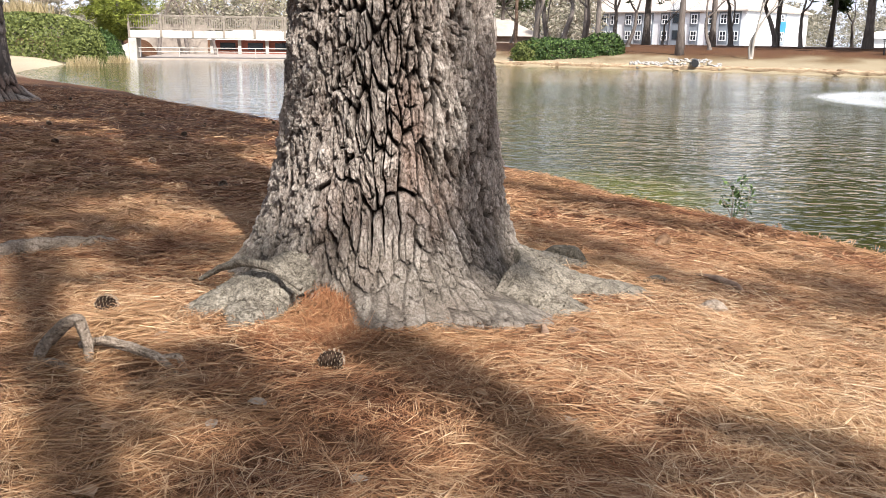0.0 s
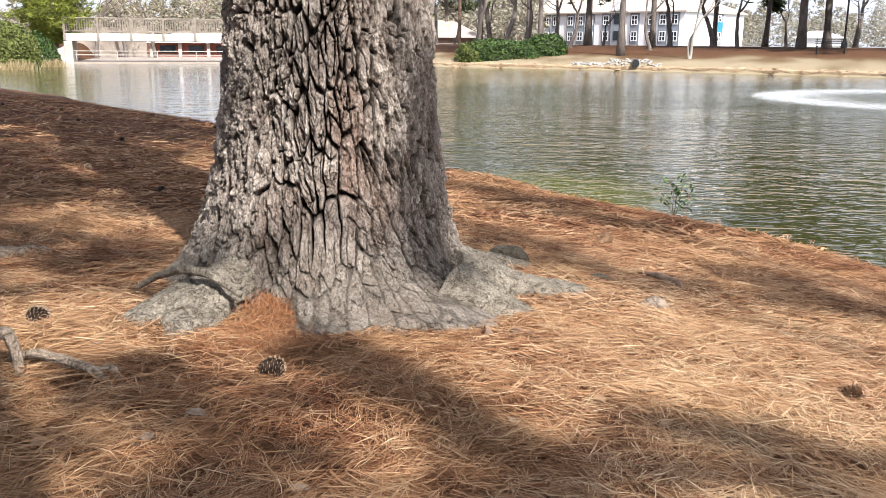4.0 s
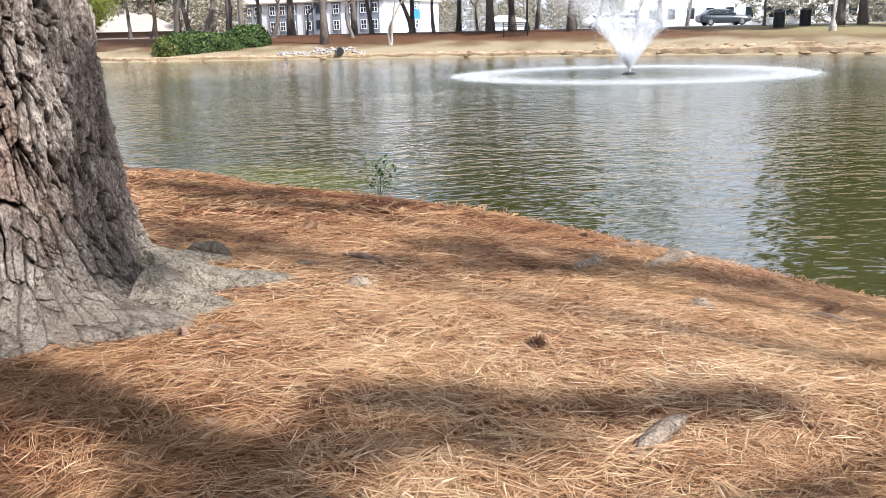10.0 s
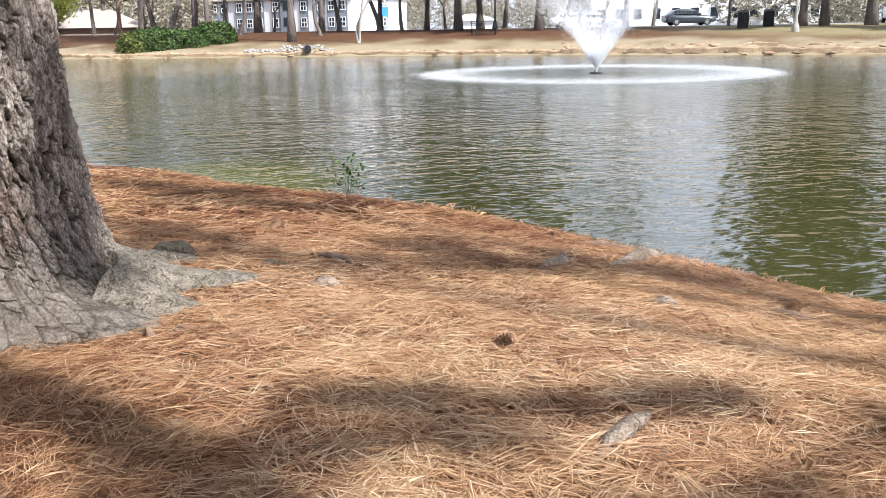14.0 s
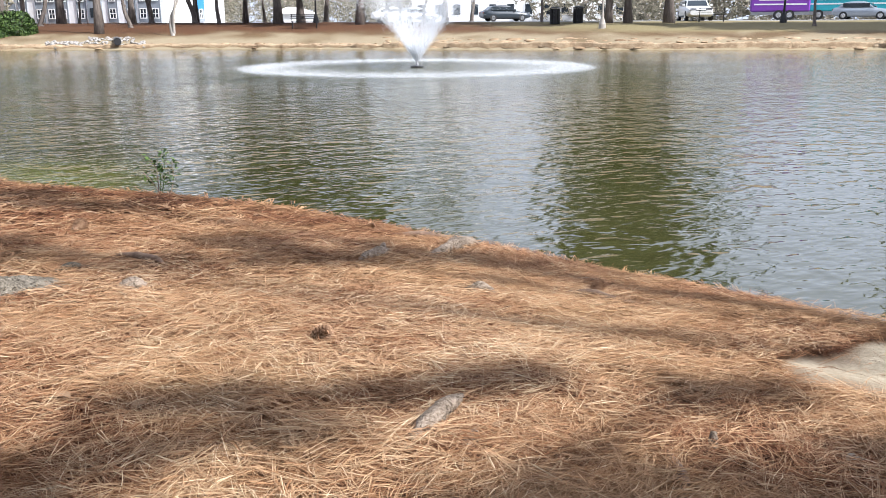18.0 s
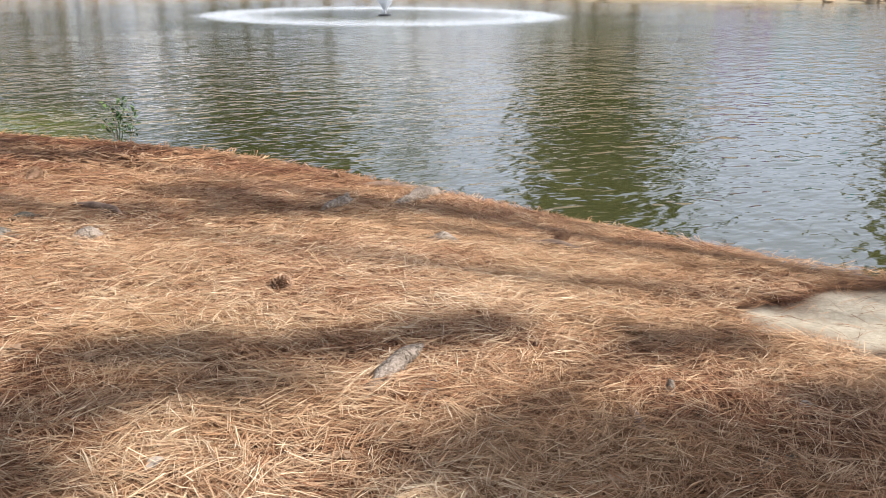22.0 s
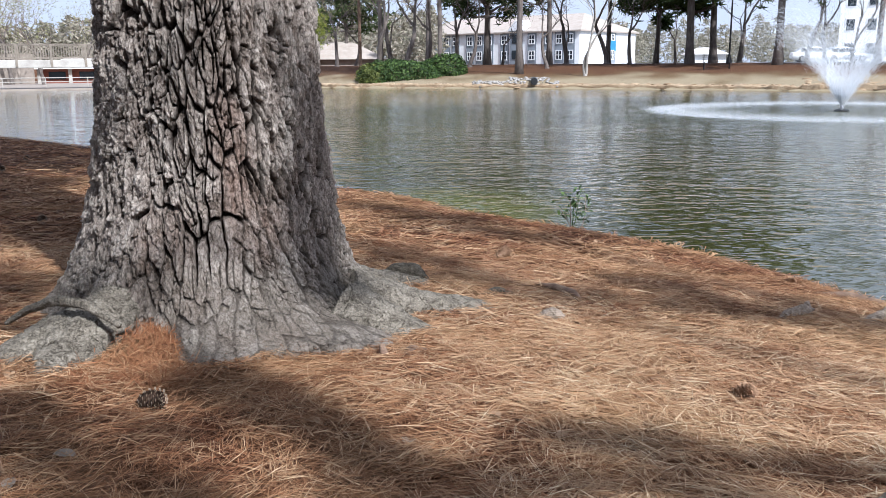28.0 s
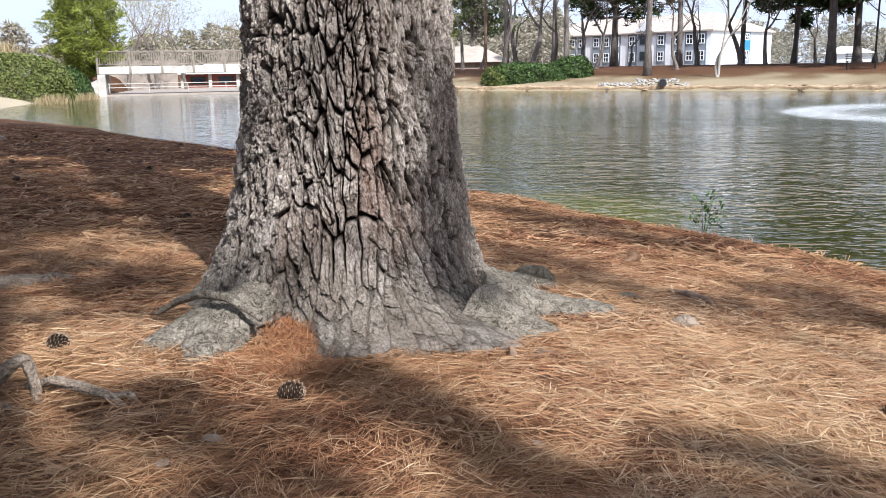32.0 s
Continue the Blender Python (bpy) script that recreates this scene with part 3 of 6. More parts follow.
def on_ground(x, y):
    return float(ground_z(np.array([x]), np.array([y]))[0])


def make_ground():
    u = np.linspace(-1, 1, 460)
    gx, gy = 1.0 + 1.25 * np.sinh(6.4 * u), 2.5 + 1.25 * np.sinh(6.4 * u)
    x, y = np.meshgrid(gx, gy)
    d = shore_distance(x, y)
    z = ground_z(x, y)
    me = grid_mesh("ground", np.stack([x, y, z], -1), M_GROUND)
    w = far_side(x, y)
    wob = fbm(x * 0.5, y * 0.5, 3) - 0.5
    # bare sand: the patch on the near bank, and the strip along the far water's edge
    bank = smooth(0.75, 0.45, np.hypot((x - 3.55) / 1.25, (y - 1.30) / 0.68) + 0.5 * (fbm(x * 3, y * 3, 8) - 0.5)) * (1 - w)
    strip = smooth(4.5, 1.0, d + 9 * wob) * w * 0.6
    left = 0.6 * smooth(-12, -17, x) * smooth(26, 34, y) * smooth(60, 54, y) * smooth(8, 2, d)
    sand = np.clip(bank + strip + left, 0, 1)
    grass = w * np.maximum(smooth(22, 30, x - 0.2 * y + 8 * wob) * smooth(3.0, 6.0, d) * 0.85, 0.35 * smooth(7.0, 2.0, d + 5 * wob))
    tar = w * smooth(17.5, 18.5, d) * smooth(25, 30, x - 0.1 * y)
    cover = np.stack([sand, grass, tar, np.ones_like(sand)], -1).reshape(-1, 4).astype(np.float32)
    a = me.color_attributes.new("cover", "FLOAT_COLOR", "POINT")
    a.data.foreach_set("color", cover.ravel())
    return solid("ground", me, M_GROUND, "sloping bank covered in red-brown pine straw with bare sand at the water", "ground", kind="structure")


make_ground()
# a strip along the shore just above it is sunk, so that the water's edge stays natural
pond = Mesh()
pond.add([(-60, -60, WATER_Z), (90, -60, WATER_Z), (90, 90, WATER_Z), (-60, 90, WATER_Z)], [(0, 1, 2, 3)])
solid("water", pond, M_WATER, "rippled green-brown pond water reflecting sky and trees", "pond", kind="structure")

# ---- the old pine in the foreground ----
TRUNK = np.array([-0.295, 3.885])


def crown_soup(centres, rng, blades, length, width, droop=0.2):
    """Tufts of needles: thin triangles that spread from each centre."""
    n = len(centres)
    d = rng.normal(size=(n, blades, 3))
    d[..., 2] = d[..., 2] * 0.7 + 0.15 - droop * rng.random((n, blades))
    d /= np.linalg.norm(d, axis=-1, keepdims=True)
    ln = length * (0.6 + 0.6 * rng.random((n, blades, 1)))
    side = np.cross(d, rng.normal(size=(n, blades, 3)))
    side /= np.linalg.norm(side, axis=-1, keepdims=True) + 1e-9
    c = np.asarray(centres)[:, None]
    a = c + side * width * 0.5 + d * ln * 0.08
    b = c - side * width * 0.5 + d * ln * 0.08
    tip = c + d * ln
    return np.stack([a, b, tip], 2).reshape(-1, 3)


def bent(p, q, n, rng, wobble):
    """A line from p to q with a slight random bend."""
    t = np.linspace(0, 1, n)[:, None]
    p, q = np.asarray(p, float), np.asarray(q, float)
    off = rng.normal(size=(2, 3)) * wobble * np.linalg.norm(q - p)
    return p + (q - p) * t + np.sin(np.pi * t) * off[0] + np.sin(2 * np.pi * t) * off[1] * 0.4


def pine_top(tree, rng, base_xy, height, crown_from, reach, r_base, r_low, limbs, tufts, blades, length, width, material, from_z=0.0, seg=10, sparse=1.0, trunk=True, lean=(0, 0)):
    """Trunk above from_z, limbs and needle crown, as parts of the tree; coordinates are the tree's own."""
    bx, by = base_xy
    zs = np.linspace(from_z, height, 14)
    spine = np.stack([bx + lean[0] * zs + 0.05 * np.sin(zs * 0.5), by + lean[1] * zs + 0.05 * np.cos(zs * 0.4) - 0.05, zs], 1)
    radii = np.maximum(0.03, r_low * (1 - (zs - from_z) / (height * 1.08 - from_z)) ** 0.8)
    if from_z == 0.0:
        radii[0] = r_base
        spine[0, 2] = -0.25
    if trunk:
        part("trunk", Mesh().tube(spine, radii, seg, rough=0.12), M_FARBARK, tree, smooth=True)
    centres = []
    for i in range(limbs):
        z0 = crown_from + (height - crown_from) * (i + rng.random() * 0.7) / limbs
        k = (z0 - crown_from) / (height - crown_from)
        ang = i * 2.4 + rng.random() * 0.8
        ln = reach * (0.55 + 0.5 * rng.random()) * (1 - 0.65 * k ** 1.6)
        cx, cy = np.interp(z0, zs, spine[:, 0]), np.interp(z0, zs, spine[:, 1])
        tip = (cx + math.cos(ang) * ln, cy + math.sin(ang) * ln, z0 + ln * (0.12 + 0.35 * k))
        line = bent((cx, cy, z0), tip, 7, rng, 0.07)
        lm = Mesh().tube(line, np.linspace(max(0.022, 0.10 * (1 - 0.6 * k) * reach / 4), 0.012, 7), 5)
        for j in range(6):
            s = line[2 + (j % 5)]
            e = s + np.array([rng.normal() * 0.34, rng.normal() * 0.34, 0.1 + rng.random() * 0.22]) * ln * 0.6
            sub = bent(s, e, 4, rng, 0.08)
            lm.tube(sub, np.linspace(0.02, 0.008, 4), 4)
            for _ in range(max(1, int(tufts * sparse))):
                centres.append(sub[1 + int(rng.integers(0, 3))] + rng.normal(size=3) * 0.16 * reach / 3)
        for _ in range(int(tufts * sparse)):
            centres.append(line[int(rng.integers(3, 7))] + rng.normal(size=3) * 0.15 * reach / 3)
        part("limb", lm, M_FARBARK, tree)
    part("crown", soup("crown", crown_soup(np.array(centres), rng, blades, length, width), 3, material), None, tree)


def base_radius(th):
    """How far the flared foot reaches, by angle round the trunk."""
    deg = np.degrees(th)
    return np.interp(deg, [-180, -150, -128, -114, -104, -92, -75, -60, -45, -30, -14, 0, 18, 45, 90, 140, 165, 180],
                     [0.80, 0.78, 0.74, 0.62, 0.74, 0.93, 0.86, 0.95, 0.97, 0.90, 1.02, 1.08, 0.88, 0.76, 0.72, 0.76, 0.82, 0.80])


def terraces(f, steps):
    """Flat flakes with steep edges out of a smooth field."""
    k = f * steps
    r = k - np.floor(k)
    return (np.floor(k) + smooth(0.72, 1.0, r)) / steps


def big_trunk():
    front = np.radians(np.linspace(-205, 35, 760))
    back = np.radians(np.linspace(35, 155, 50))[1:-1]
    th = np.concatenate([front, back])
    zz = np.concatenate([np.linspace(-0.16, 0.30, 190), np.linspace(0.303, 1.45, 320), np.linspace(1.5, 3.2, 24)])
    T, Z = np.meshgrid(th, zz)
    wrap = np.where(T < -np.pi, T + 2 * np.pi, T)
    deg = np.degrees(wrap)
    foot = base_radius(wrap)
    up = np.maximum(Z, 0)
    R0 = 0.435 + 0.012 * np.sin(T * 3) + 0.01 * np.sin(T * 5 + 2) - 0.012 * (Z - 1)
    # a long gentle flare, wider on the landward side, and a short steep one into the roots
    swell = np.interp(deg, [-180, -140, -90, -40, 0, 60, 180], [0.30, 0.27, 0.21, 0.17, 0.17, 0.2, 0.30])
    steep = np.interp(deg, [-180, -140, -90, -45, 0, 60, 180], [0.07, 0.09, 0.11, 0.085, 0.055, 0.06, 0.07])
    sole = np.interp(deg, [-180, -60, -25, 30, 60, 180], [0.03, 0.03, -0.05, -0.05, 0.02, 0.03])
    R = R0 + swell * np.exp(-up / 0.42) + (foot - R0 - swell) * np.exp(-np.maximum(Z - sole, 0) / steep)
    R = R + 0.020 * np.cos(T * 9 + 0.6 + 0.8 * Z) * np.exp(-up / 0.30)
    run = np.hypot(np.gradient(Z, axis=0), np.gradient(R, axis=0))
    u, v = T * 0.46, np.cumsum(run, 0) - 0.5
    wu = u + 0.030 * (fbm(u * 6, v * 3, 21) - 0.5) + 0.05 * (fbm(u * 1.5, v * 1.2, 22) - 0.5) + 0.015 * (fbm(u * 24, v * 13, 24) - 0.5)
    wv = v + 0.09 * (fbm(u * 7, v * 5, 23) - 0.5) + 0.035 * (fbm(u * 30, v * 26, 25) - 0.5)
    low = smooth(0.40, 0.04, Z + 0.22 * (fbm(u * 4, v * 4, 61) - 0.5))
    # long furrows that open and close on their way up, and plates between them
    f1, f2, who = cells(wu / 0.054, wv / 0.24, 31, 0.95)
    k1, k2, who4 = cells(wu / 0.038 + 11, wv / 0.15, 36, 0.95)
    thin = fbm(u * 8, v * 5, 53)
    furrow = (1 - smooth(0.03, 0.06 + 0.22 * thin, f2 - f1)) * smooth(0.26, 0.42, fbm(u * 10 + 4, v * 6, 54))
    furrow = np.maximum(furrow, 0.9 * (1 - smooth(0.02, 0.05 + 0.16 * thin, k2 - k1)) * smooth(0.44, 0.56, fbm(u * 11 + 9, v * 7, 56)))
    # cross cracks that split the plates into flakes
    g1, g2, who2 = cells(wu / 0.028 + 7, wv / 0.045, 41, 0.95)
    crack = (1 - smooth(0.0, 0.10, g2 - g1)) * smooth(0.45, 0.62, fbm(u * 17 + 2, v * 12, 55))
    furrow = furrow * (1 - 0.48 * low)
    h1, h2, who3 = cells(wu / 0.013 + 3, wv / 0.019, 51, 0.9)
    flake = 1 - smooth(0.0, 0.25, h2 - h1)
    layer = terraces(fbm(wu * 26, wv * 17, 71, 4), 12)
    amp = 1 - 0.30 * low
    disp = amp * (-0.042 * furrow - 0.010 * crack + 0.010 * (who - 0.5) + 0.010 * (who4 - 0.5) + 0.007 * (who2 - 0.5) + 0.045 * (layer - 0.5))
    disp = disp + 0.006 * (who3 - 0.5) - 0.004 * flake + 0.008 * (fbm(u * 30, v * 26, 72) - 0.5) + 0.008 * (fbm(u * 95, v * 80, 73) - 0.5)
    R = R + disp
    pts = np.stack([TRUNK[0] + R * np.cos(T), TRUNK[1] + R * np.sin(T), Z], -1)
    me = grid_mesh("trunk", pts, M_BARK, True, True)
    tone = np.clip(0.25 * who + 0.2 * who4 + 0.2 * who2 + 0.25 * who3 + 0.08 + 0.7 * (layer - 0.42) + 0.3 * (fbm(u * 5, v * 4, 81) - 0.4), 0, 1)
    # where the dark furrow shade is painted, on top of the cut relief
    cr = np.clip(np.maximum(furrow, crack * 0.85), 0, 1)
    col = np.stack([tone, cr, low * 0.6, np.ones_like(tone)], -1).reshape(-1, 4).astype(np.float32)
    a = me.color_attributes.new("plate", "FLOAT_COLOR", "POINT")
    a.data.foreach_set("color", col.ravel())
    return me


def rooted(pts, radii, seg=18, lumps=0.12, k=1, flat=0.75):
    """A root or log: a lumpy tube with crackled skin."""
    pts = np.asarray(pts, float)
    n = max(24, int(np.linalg.norm(np.diff(pts, axis=0), axis=1).sum() / 0.006))
    s = np.linspace(0, len(pts) - 1, n)
    idx = np.arange(len(pts))
    spine = np.stack([np.interp(s, idx, pts[:, i]) for i in range(3)], 1)
    for _ in range(4):
        spine[1:-1] = 0.25 * spine[:-2] + 0.5 * spine[1:-1] + 0.25 * spine[2:]
    r = np.interp(s, idx, radii)
    tang = np.gradient(spine, axis=0)
    tang /= np.linalg.norm(tang, axis=1)[:, None]
    side = np.cross(tang, (0, 0, 1.0))
    side /= np.linalg.norm(side, axis=1)[:, None] + 1e-9
    up = np.cross(side, tang)
    a = np.linspace(0, 2 * np.pi, seg, endpoint=False)
    A, S = np.meshgrid(a, s)
    L = np.linspace(0, 1, n)[:, None] * n * 0.006
    rad = float(np.max(radii))
    f1, f2, who = cells(A * rad / 0.055 + k + 0.9 * fbm(A * 2, L * 14, k + 3), L / 0.11 + 1.3 * fbm(A * 2, L * 12, k) + 0 * A, 5 + k)
    rr = r[:, None] * (1 + lumps * 2 * (fbm(A * 1.3 + k, L * 9 + 0 * A, k) - 0.5) - min(0.2, 0.014 / rad) * (1 - smooth(0.0, 0.14, f2 - f1)) + 0.07 * (who - 0.5) + min(0.3, 0.016 / rad) * (fbm(A * rad * 60, L * 25, k + 2) - 0.5))
    p = spine[:, None] + (rr * np.cos(a))[..., None] * side[:, None] + (rr * np.sin(a) * flat)[..., None] * up[:, None]
    p = np.concatenate([np.repeat(p[:1].mean(1, keepdims=True), seg, 1), p, np.repeat(p[-1:].mean(1, keepdims=True), seg, 1)])
    return p


old_pine = thing("pine_tree", "old pine with deeply furrowed grey-brown bark and flared roots", "tree")
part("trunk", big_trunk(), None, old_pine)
rngp = np.random.default_rng(4)
up_spine = np.stack([np.full(12, TRUNK[0]), np.full(12, TRUNK[1]), np.linspace(3.15, 19, 12)], 1)
part("upper_trunk", Mesh().tube(up_spine, np.linspace(0.43, 0.08, 12), 20, rough=0.06), M_FARBARK, old_pine, smooth=True)
pine_top(old_pine, rngp, TRUNK, 18.0, 8.8, 4.8, 0.4, 0.2, 34, 22, 16, 0.42, 0.085, M_PINE, trunk=False)


def root_part(name, pts, radii, material=None, parent=None, label="", **kw):
    kw["seg"] = int(kw.get("seg", 18) * 1.8)
    return part(name, grid_mesh(name, rooted(pts, radii, **kw), material or M_ROOT, True, True), None, parent, label)


root_part("root", [(-0.56, 3.62, 0.16), (-0.68, 3.36, 0.10), (-0.76, 3.14, 0.05), (-0.76, 2.94, -0.02), (-0.70, 2.72, -0.10)], [0.12, 0.13, 0.125, 0.10, 0.06], parent=old_pine, seg=36, lumps=0.15, k=2)
root_part("root", [(-0.66, 3.40, 0.09), (-0.82, 3.20, 0.05), (-0.97, 3.06, 0.0), (-1.10, 2.97, -0.07)], [0.12, 0.125, 0.10, 0.06], parent=old_pine, seg=32, lumps=0.15, k=3)
root_part("root", [(0.25, 3.72, 0.05), (0.55, 3.76, -0.04), (0.84, 3.80, -0.10), (1.10, 3.90, -0.15)], [0.16, 0.12, 0.10, 0.07], parent=old_pine, seg=28, lumps=0.15, k=5)
root_part("root", [(0.22, 3.48, 0.06), (0.42, 3.40, -0.03), (0.62, 3.42, -0.10)], [0.15, 0.12, 0.07], parent=old_pine, seg=28, lumps=0.15, k=4)
root_part("root", [(0.10, 4.10, 0.08), (0.36, 4.20, -0.02), (0.60, 4.24, -0.08), (0.80, 4.20, -0.14)], [0.12, 0.11, 0.10, 0.05], parent=old_pine, seg=24, lumps=0.2, k=6)
root_part("root", [(-0.70, 4.0, 0.14), (-0.92, 4.06, 0.04), (-1.15, 4.12, -0.05)], [0.14, 0.11, 0.06], parent=old_pine, seg=24, lumps=0.15, k=7)

# ---- other pines on the near bank ----
left_pine = thing("pine_tree", "pine with a broad shaded trunk at the water's edge", "tree", pose(-8.12, 14.7, on_ground(-8.12, 14.7)))
pine_top(left_pine, np.random.default_rng(7), (0, 0), 17, 9, 4.0, 0.50, 0.36, 16, 4, 12, 0.3, 0.035, M_PINE, seg=24)



def furrowed(profile, seg, rows, k):
    """A standing trunk foot from (height, radius) pairs, with plates and furrows."""
    hs, rs = zip(*profile)
    Z, T = np.meshgrid(np.linspace(hs[0], hs[-1], rows), np.linspace(-np.pi, np.pi, seg, endpoint=False), indexing="ij")
    R = np.interp(Z, hs, rs) * (1 + 0.10 * np.cos(T * 5 + k) * np.exp(-np.maximum(Z, 0) / 0.3))
    u, v = T * rs[-1], Z + 0.06 * (fbm(T * 3, Z * 5, k) - 0.5)
    f1, f2, who = cells(u / 0.09, v / 0.26, k, 0.9)
    cr = 1 - smooth(0.02, 0.25, f2 - f1)
    R = R - 0.05 * cr + 0.03 * (who - 0.5) + 0.02 * (fbm(u * 20, v * 15, k) - 0.5)
    me = grid_mesh("trunk_foot", np.stack([R * np.cos(T), R * np.sin(T), Z], -1), M_BARK, True, True)
    col = np.stack([0.6 * who, cr, 0.3 * smooth(0.3, 0, Z), np.ones_like(R)], -1).reshape(-1, 4).astype(np.float32)
    me.color_attributes.new("plate", "FLOAT_COLOR", "POINT").data.foreach_set("color", col.ravel())
    return me


part("trunk_foot", furrowed(((-0.3, 1.0), (0.0, 0.78), (0.12, 0.62), (0.3, 0.50), (0.6, 0.43), (1.2, 0.40), (3.6, 0.385)), 150, 160, 5), None, left_pine)


def bough(tree, rng, root, a, b, tufts, spread, length=0.17, width=0.03):
    """A limb from the trunk to a and on to b, hung with needles; world places."""
    o = np.array(tree.matrix_world.translation)
    root, a, b = (np.array(p, float) - o for p in (root, a, b))
    line = np.concatenate([bent(root, a, 6, rng, 0.04), bent(a, b, 8, rng, 0.03)[1:]])
    lm = Mesh().tube(line, np.linspace(0.035, 0.012, len(line)), 6)
    t = rng.random(tufts)[:, None]
    c = a + (b - a) * t + rng.normal(size=(tufts, 3)) * spread
    part("limb", lm, M_FARBARK, tree)
    part("needles", soup("needles", crown_soup(c, rng, 14, length, width), 3, M_PINE), None, tree)


near_pine_a = thing("pine_tree", "slender pine on the near bank throwing a long shadow", "tree", pose(0.4, -3.2, on_ground(0.4, -3.2)))
pine_top(near_pine_a, np.random.default_rng(12), (0, 0), 12.8, 9.2, 1.5, 0.19, 0.15, 12, 4, 12, 0.26, 0.03, M_PINE)
near_pine_b = thing("pine_tree", "pine near the water with a loose crown", "tree", pose(7.6, -5.0, on_ground(7.6, -5.0)))
pine_top(near_pine_b, np.random.default_rng(15), (0, 0), 14.5, 12.4, 1.0, 0.24, 0.19, 8, 3, 12, 0.26, 0.03, M_PINE)
near_pine_c = thing("pine_tree", "tall pine on the near bank with a loose crown", "tree", pose(-0.6, -5.0, on_ground(-0.6, -5.0)))
pine_top(near_pine_c, np.random.default_rng(18), (0, 0), 15, 5.6, 3.6, 0.3, 0.24, 24, 9, 16, 0.40, 0.08, M_PINE)
# the next two pines stand out of view, added to block sky light
near_pine_d = thing("pine_tree", "unseen broad pine on the near bank, added to block sky light", "tree", pose(-6.6, 3.6, on_ground(-6.6, 3.6)))
pine_top(near_pine_d, np.random.default_rng(19), (0, 0), 17, 5.5, 4.8, 0.42, 0.33, 32, 28, 16, 0.42, 0.085, M_PINE)
near_pine_f = thing("pine_tree", "unseen dense dark green pine on the near bank, added to block sky light", "tree", pose(-4.8, -2.6, on_ground(-4.8, -2.6)))
pine_top(near_pine_f, np.random.default_rng(29), (0, 0), 16, 4.5, 4.6, 0.4, 0.3, 32, 26, 16, 0.42, 0.085, M_PINE)
near_pine_e = thing("pine_tree", "pine on the near bank with a thick high crown", "tree", pose(1.02, -1.66, on_ground(1.02, -1.66)))
pine_top(near_pine_e, np.random.default_rng(28), (0, 0), 12.8, 7.6, 2.2, 0.15, 0.12, 18, 6, 16, 0.36, 0.07, M_PINE)
rngb = np.random.default_rng(25)


def shade_line(p, q, h):
    """Where a limb at height h hangs so that its shadow falls from p to q."""
    k = h / SUN_TO.z
    return tuple((x + SUN_TO.x * k, y + SUN_TO.y * k, h) for x, y in (p, q))


A_AT, B_AT, E_AT = (0.4, -3.2), (7.6, -5.0), (1.02, -1.66)
# unseen boughs, each added to cast one shadow band or patch
for tree, at, p, q, h, n, spread in (
        (near_pine_a, A_AT, (0.68, 2.28), (1.30, 2.08), 5.0, 20, 0.04),
        (near_pine_a, A_AT, (1.30, 2.04), (2.06, 1.84), 5.2, 24, 0.035),
        (near_pine_a, A_AT, (2.85, 0.66), (1.25, 1.20), 4.4, 95, 0.11),
        (near_pine_a, A_AT, (3.0, 0.42), (1.5, 0.95), 4.2, 110, 0.14),
        (near_pine_a, A_AT, (2.35, 1.48), (2.65, 1.30), 4.7, 14, 0.05),
        (near_pine_e, E_AT, (-0.50, 1.70), (-0.22, 2.35), 5.0, 30, 0.12),
        (near_pine_e, E_AT, (-2.3, 4.7), (-1.15, 3.75), 5.4, 150, 0.24),
        (near_pine_e, E_AT, (-0.95, 2.55), (-0.6, 2.36), 4.4, 34, 0.09),
        (near_pine_a, A_AT, (0.62, 2.02), (1.15, 1.86), 4.7, 20, 0.05),
        (near_pine_e, E_AT, (0.10, 3.62), (-0.38, 4.65), 6.4, 95, 0.09),
        (near_pine_a, A_AT, (0.50, 1.72), (0.02, 2.55), 4.8, 60, 0.04),
        (near_pine_a, A_AT, (0.02, 2.55), (-0.34, 2.94), 5.4, 40, 0.06),
        (near_pine_b, B_AT, (1.75, 4.4), (3.5, 3.0), 6.2, 90, 0.17),
        (near_pine_b, B_AT, (1.0, 4.1), (2.4, 3.65), 6.6, 40, 0.09),
        (near_pine_b, B_AT, (0.25, 5.3), (0.9, 4.4), 7.2, 60, 0.2),
        (near_pine_e, E_AT, (-4.6, 5.8), (-1.2, 5.7), 6.6, 210, 0.24),
        (near_pine_e, E_AT, (-4.8, 7.0), (-1.5, 6.7), 6.9, 170, 0.20),
        (near_pine_e, E_AT, (-5.2, 8.5), (-1.6, 8.8), 7.4, 210, 0.24),
        (near_pine_e, E_AT, (-6.5, 11.6), (-2.6, 12.2), 8.0, 210, 0.3)):
    a, b = shade_line(p, q, h)
    bough(tree, rngb, (*at, h - 0.7), a, b, n, spread)

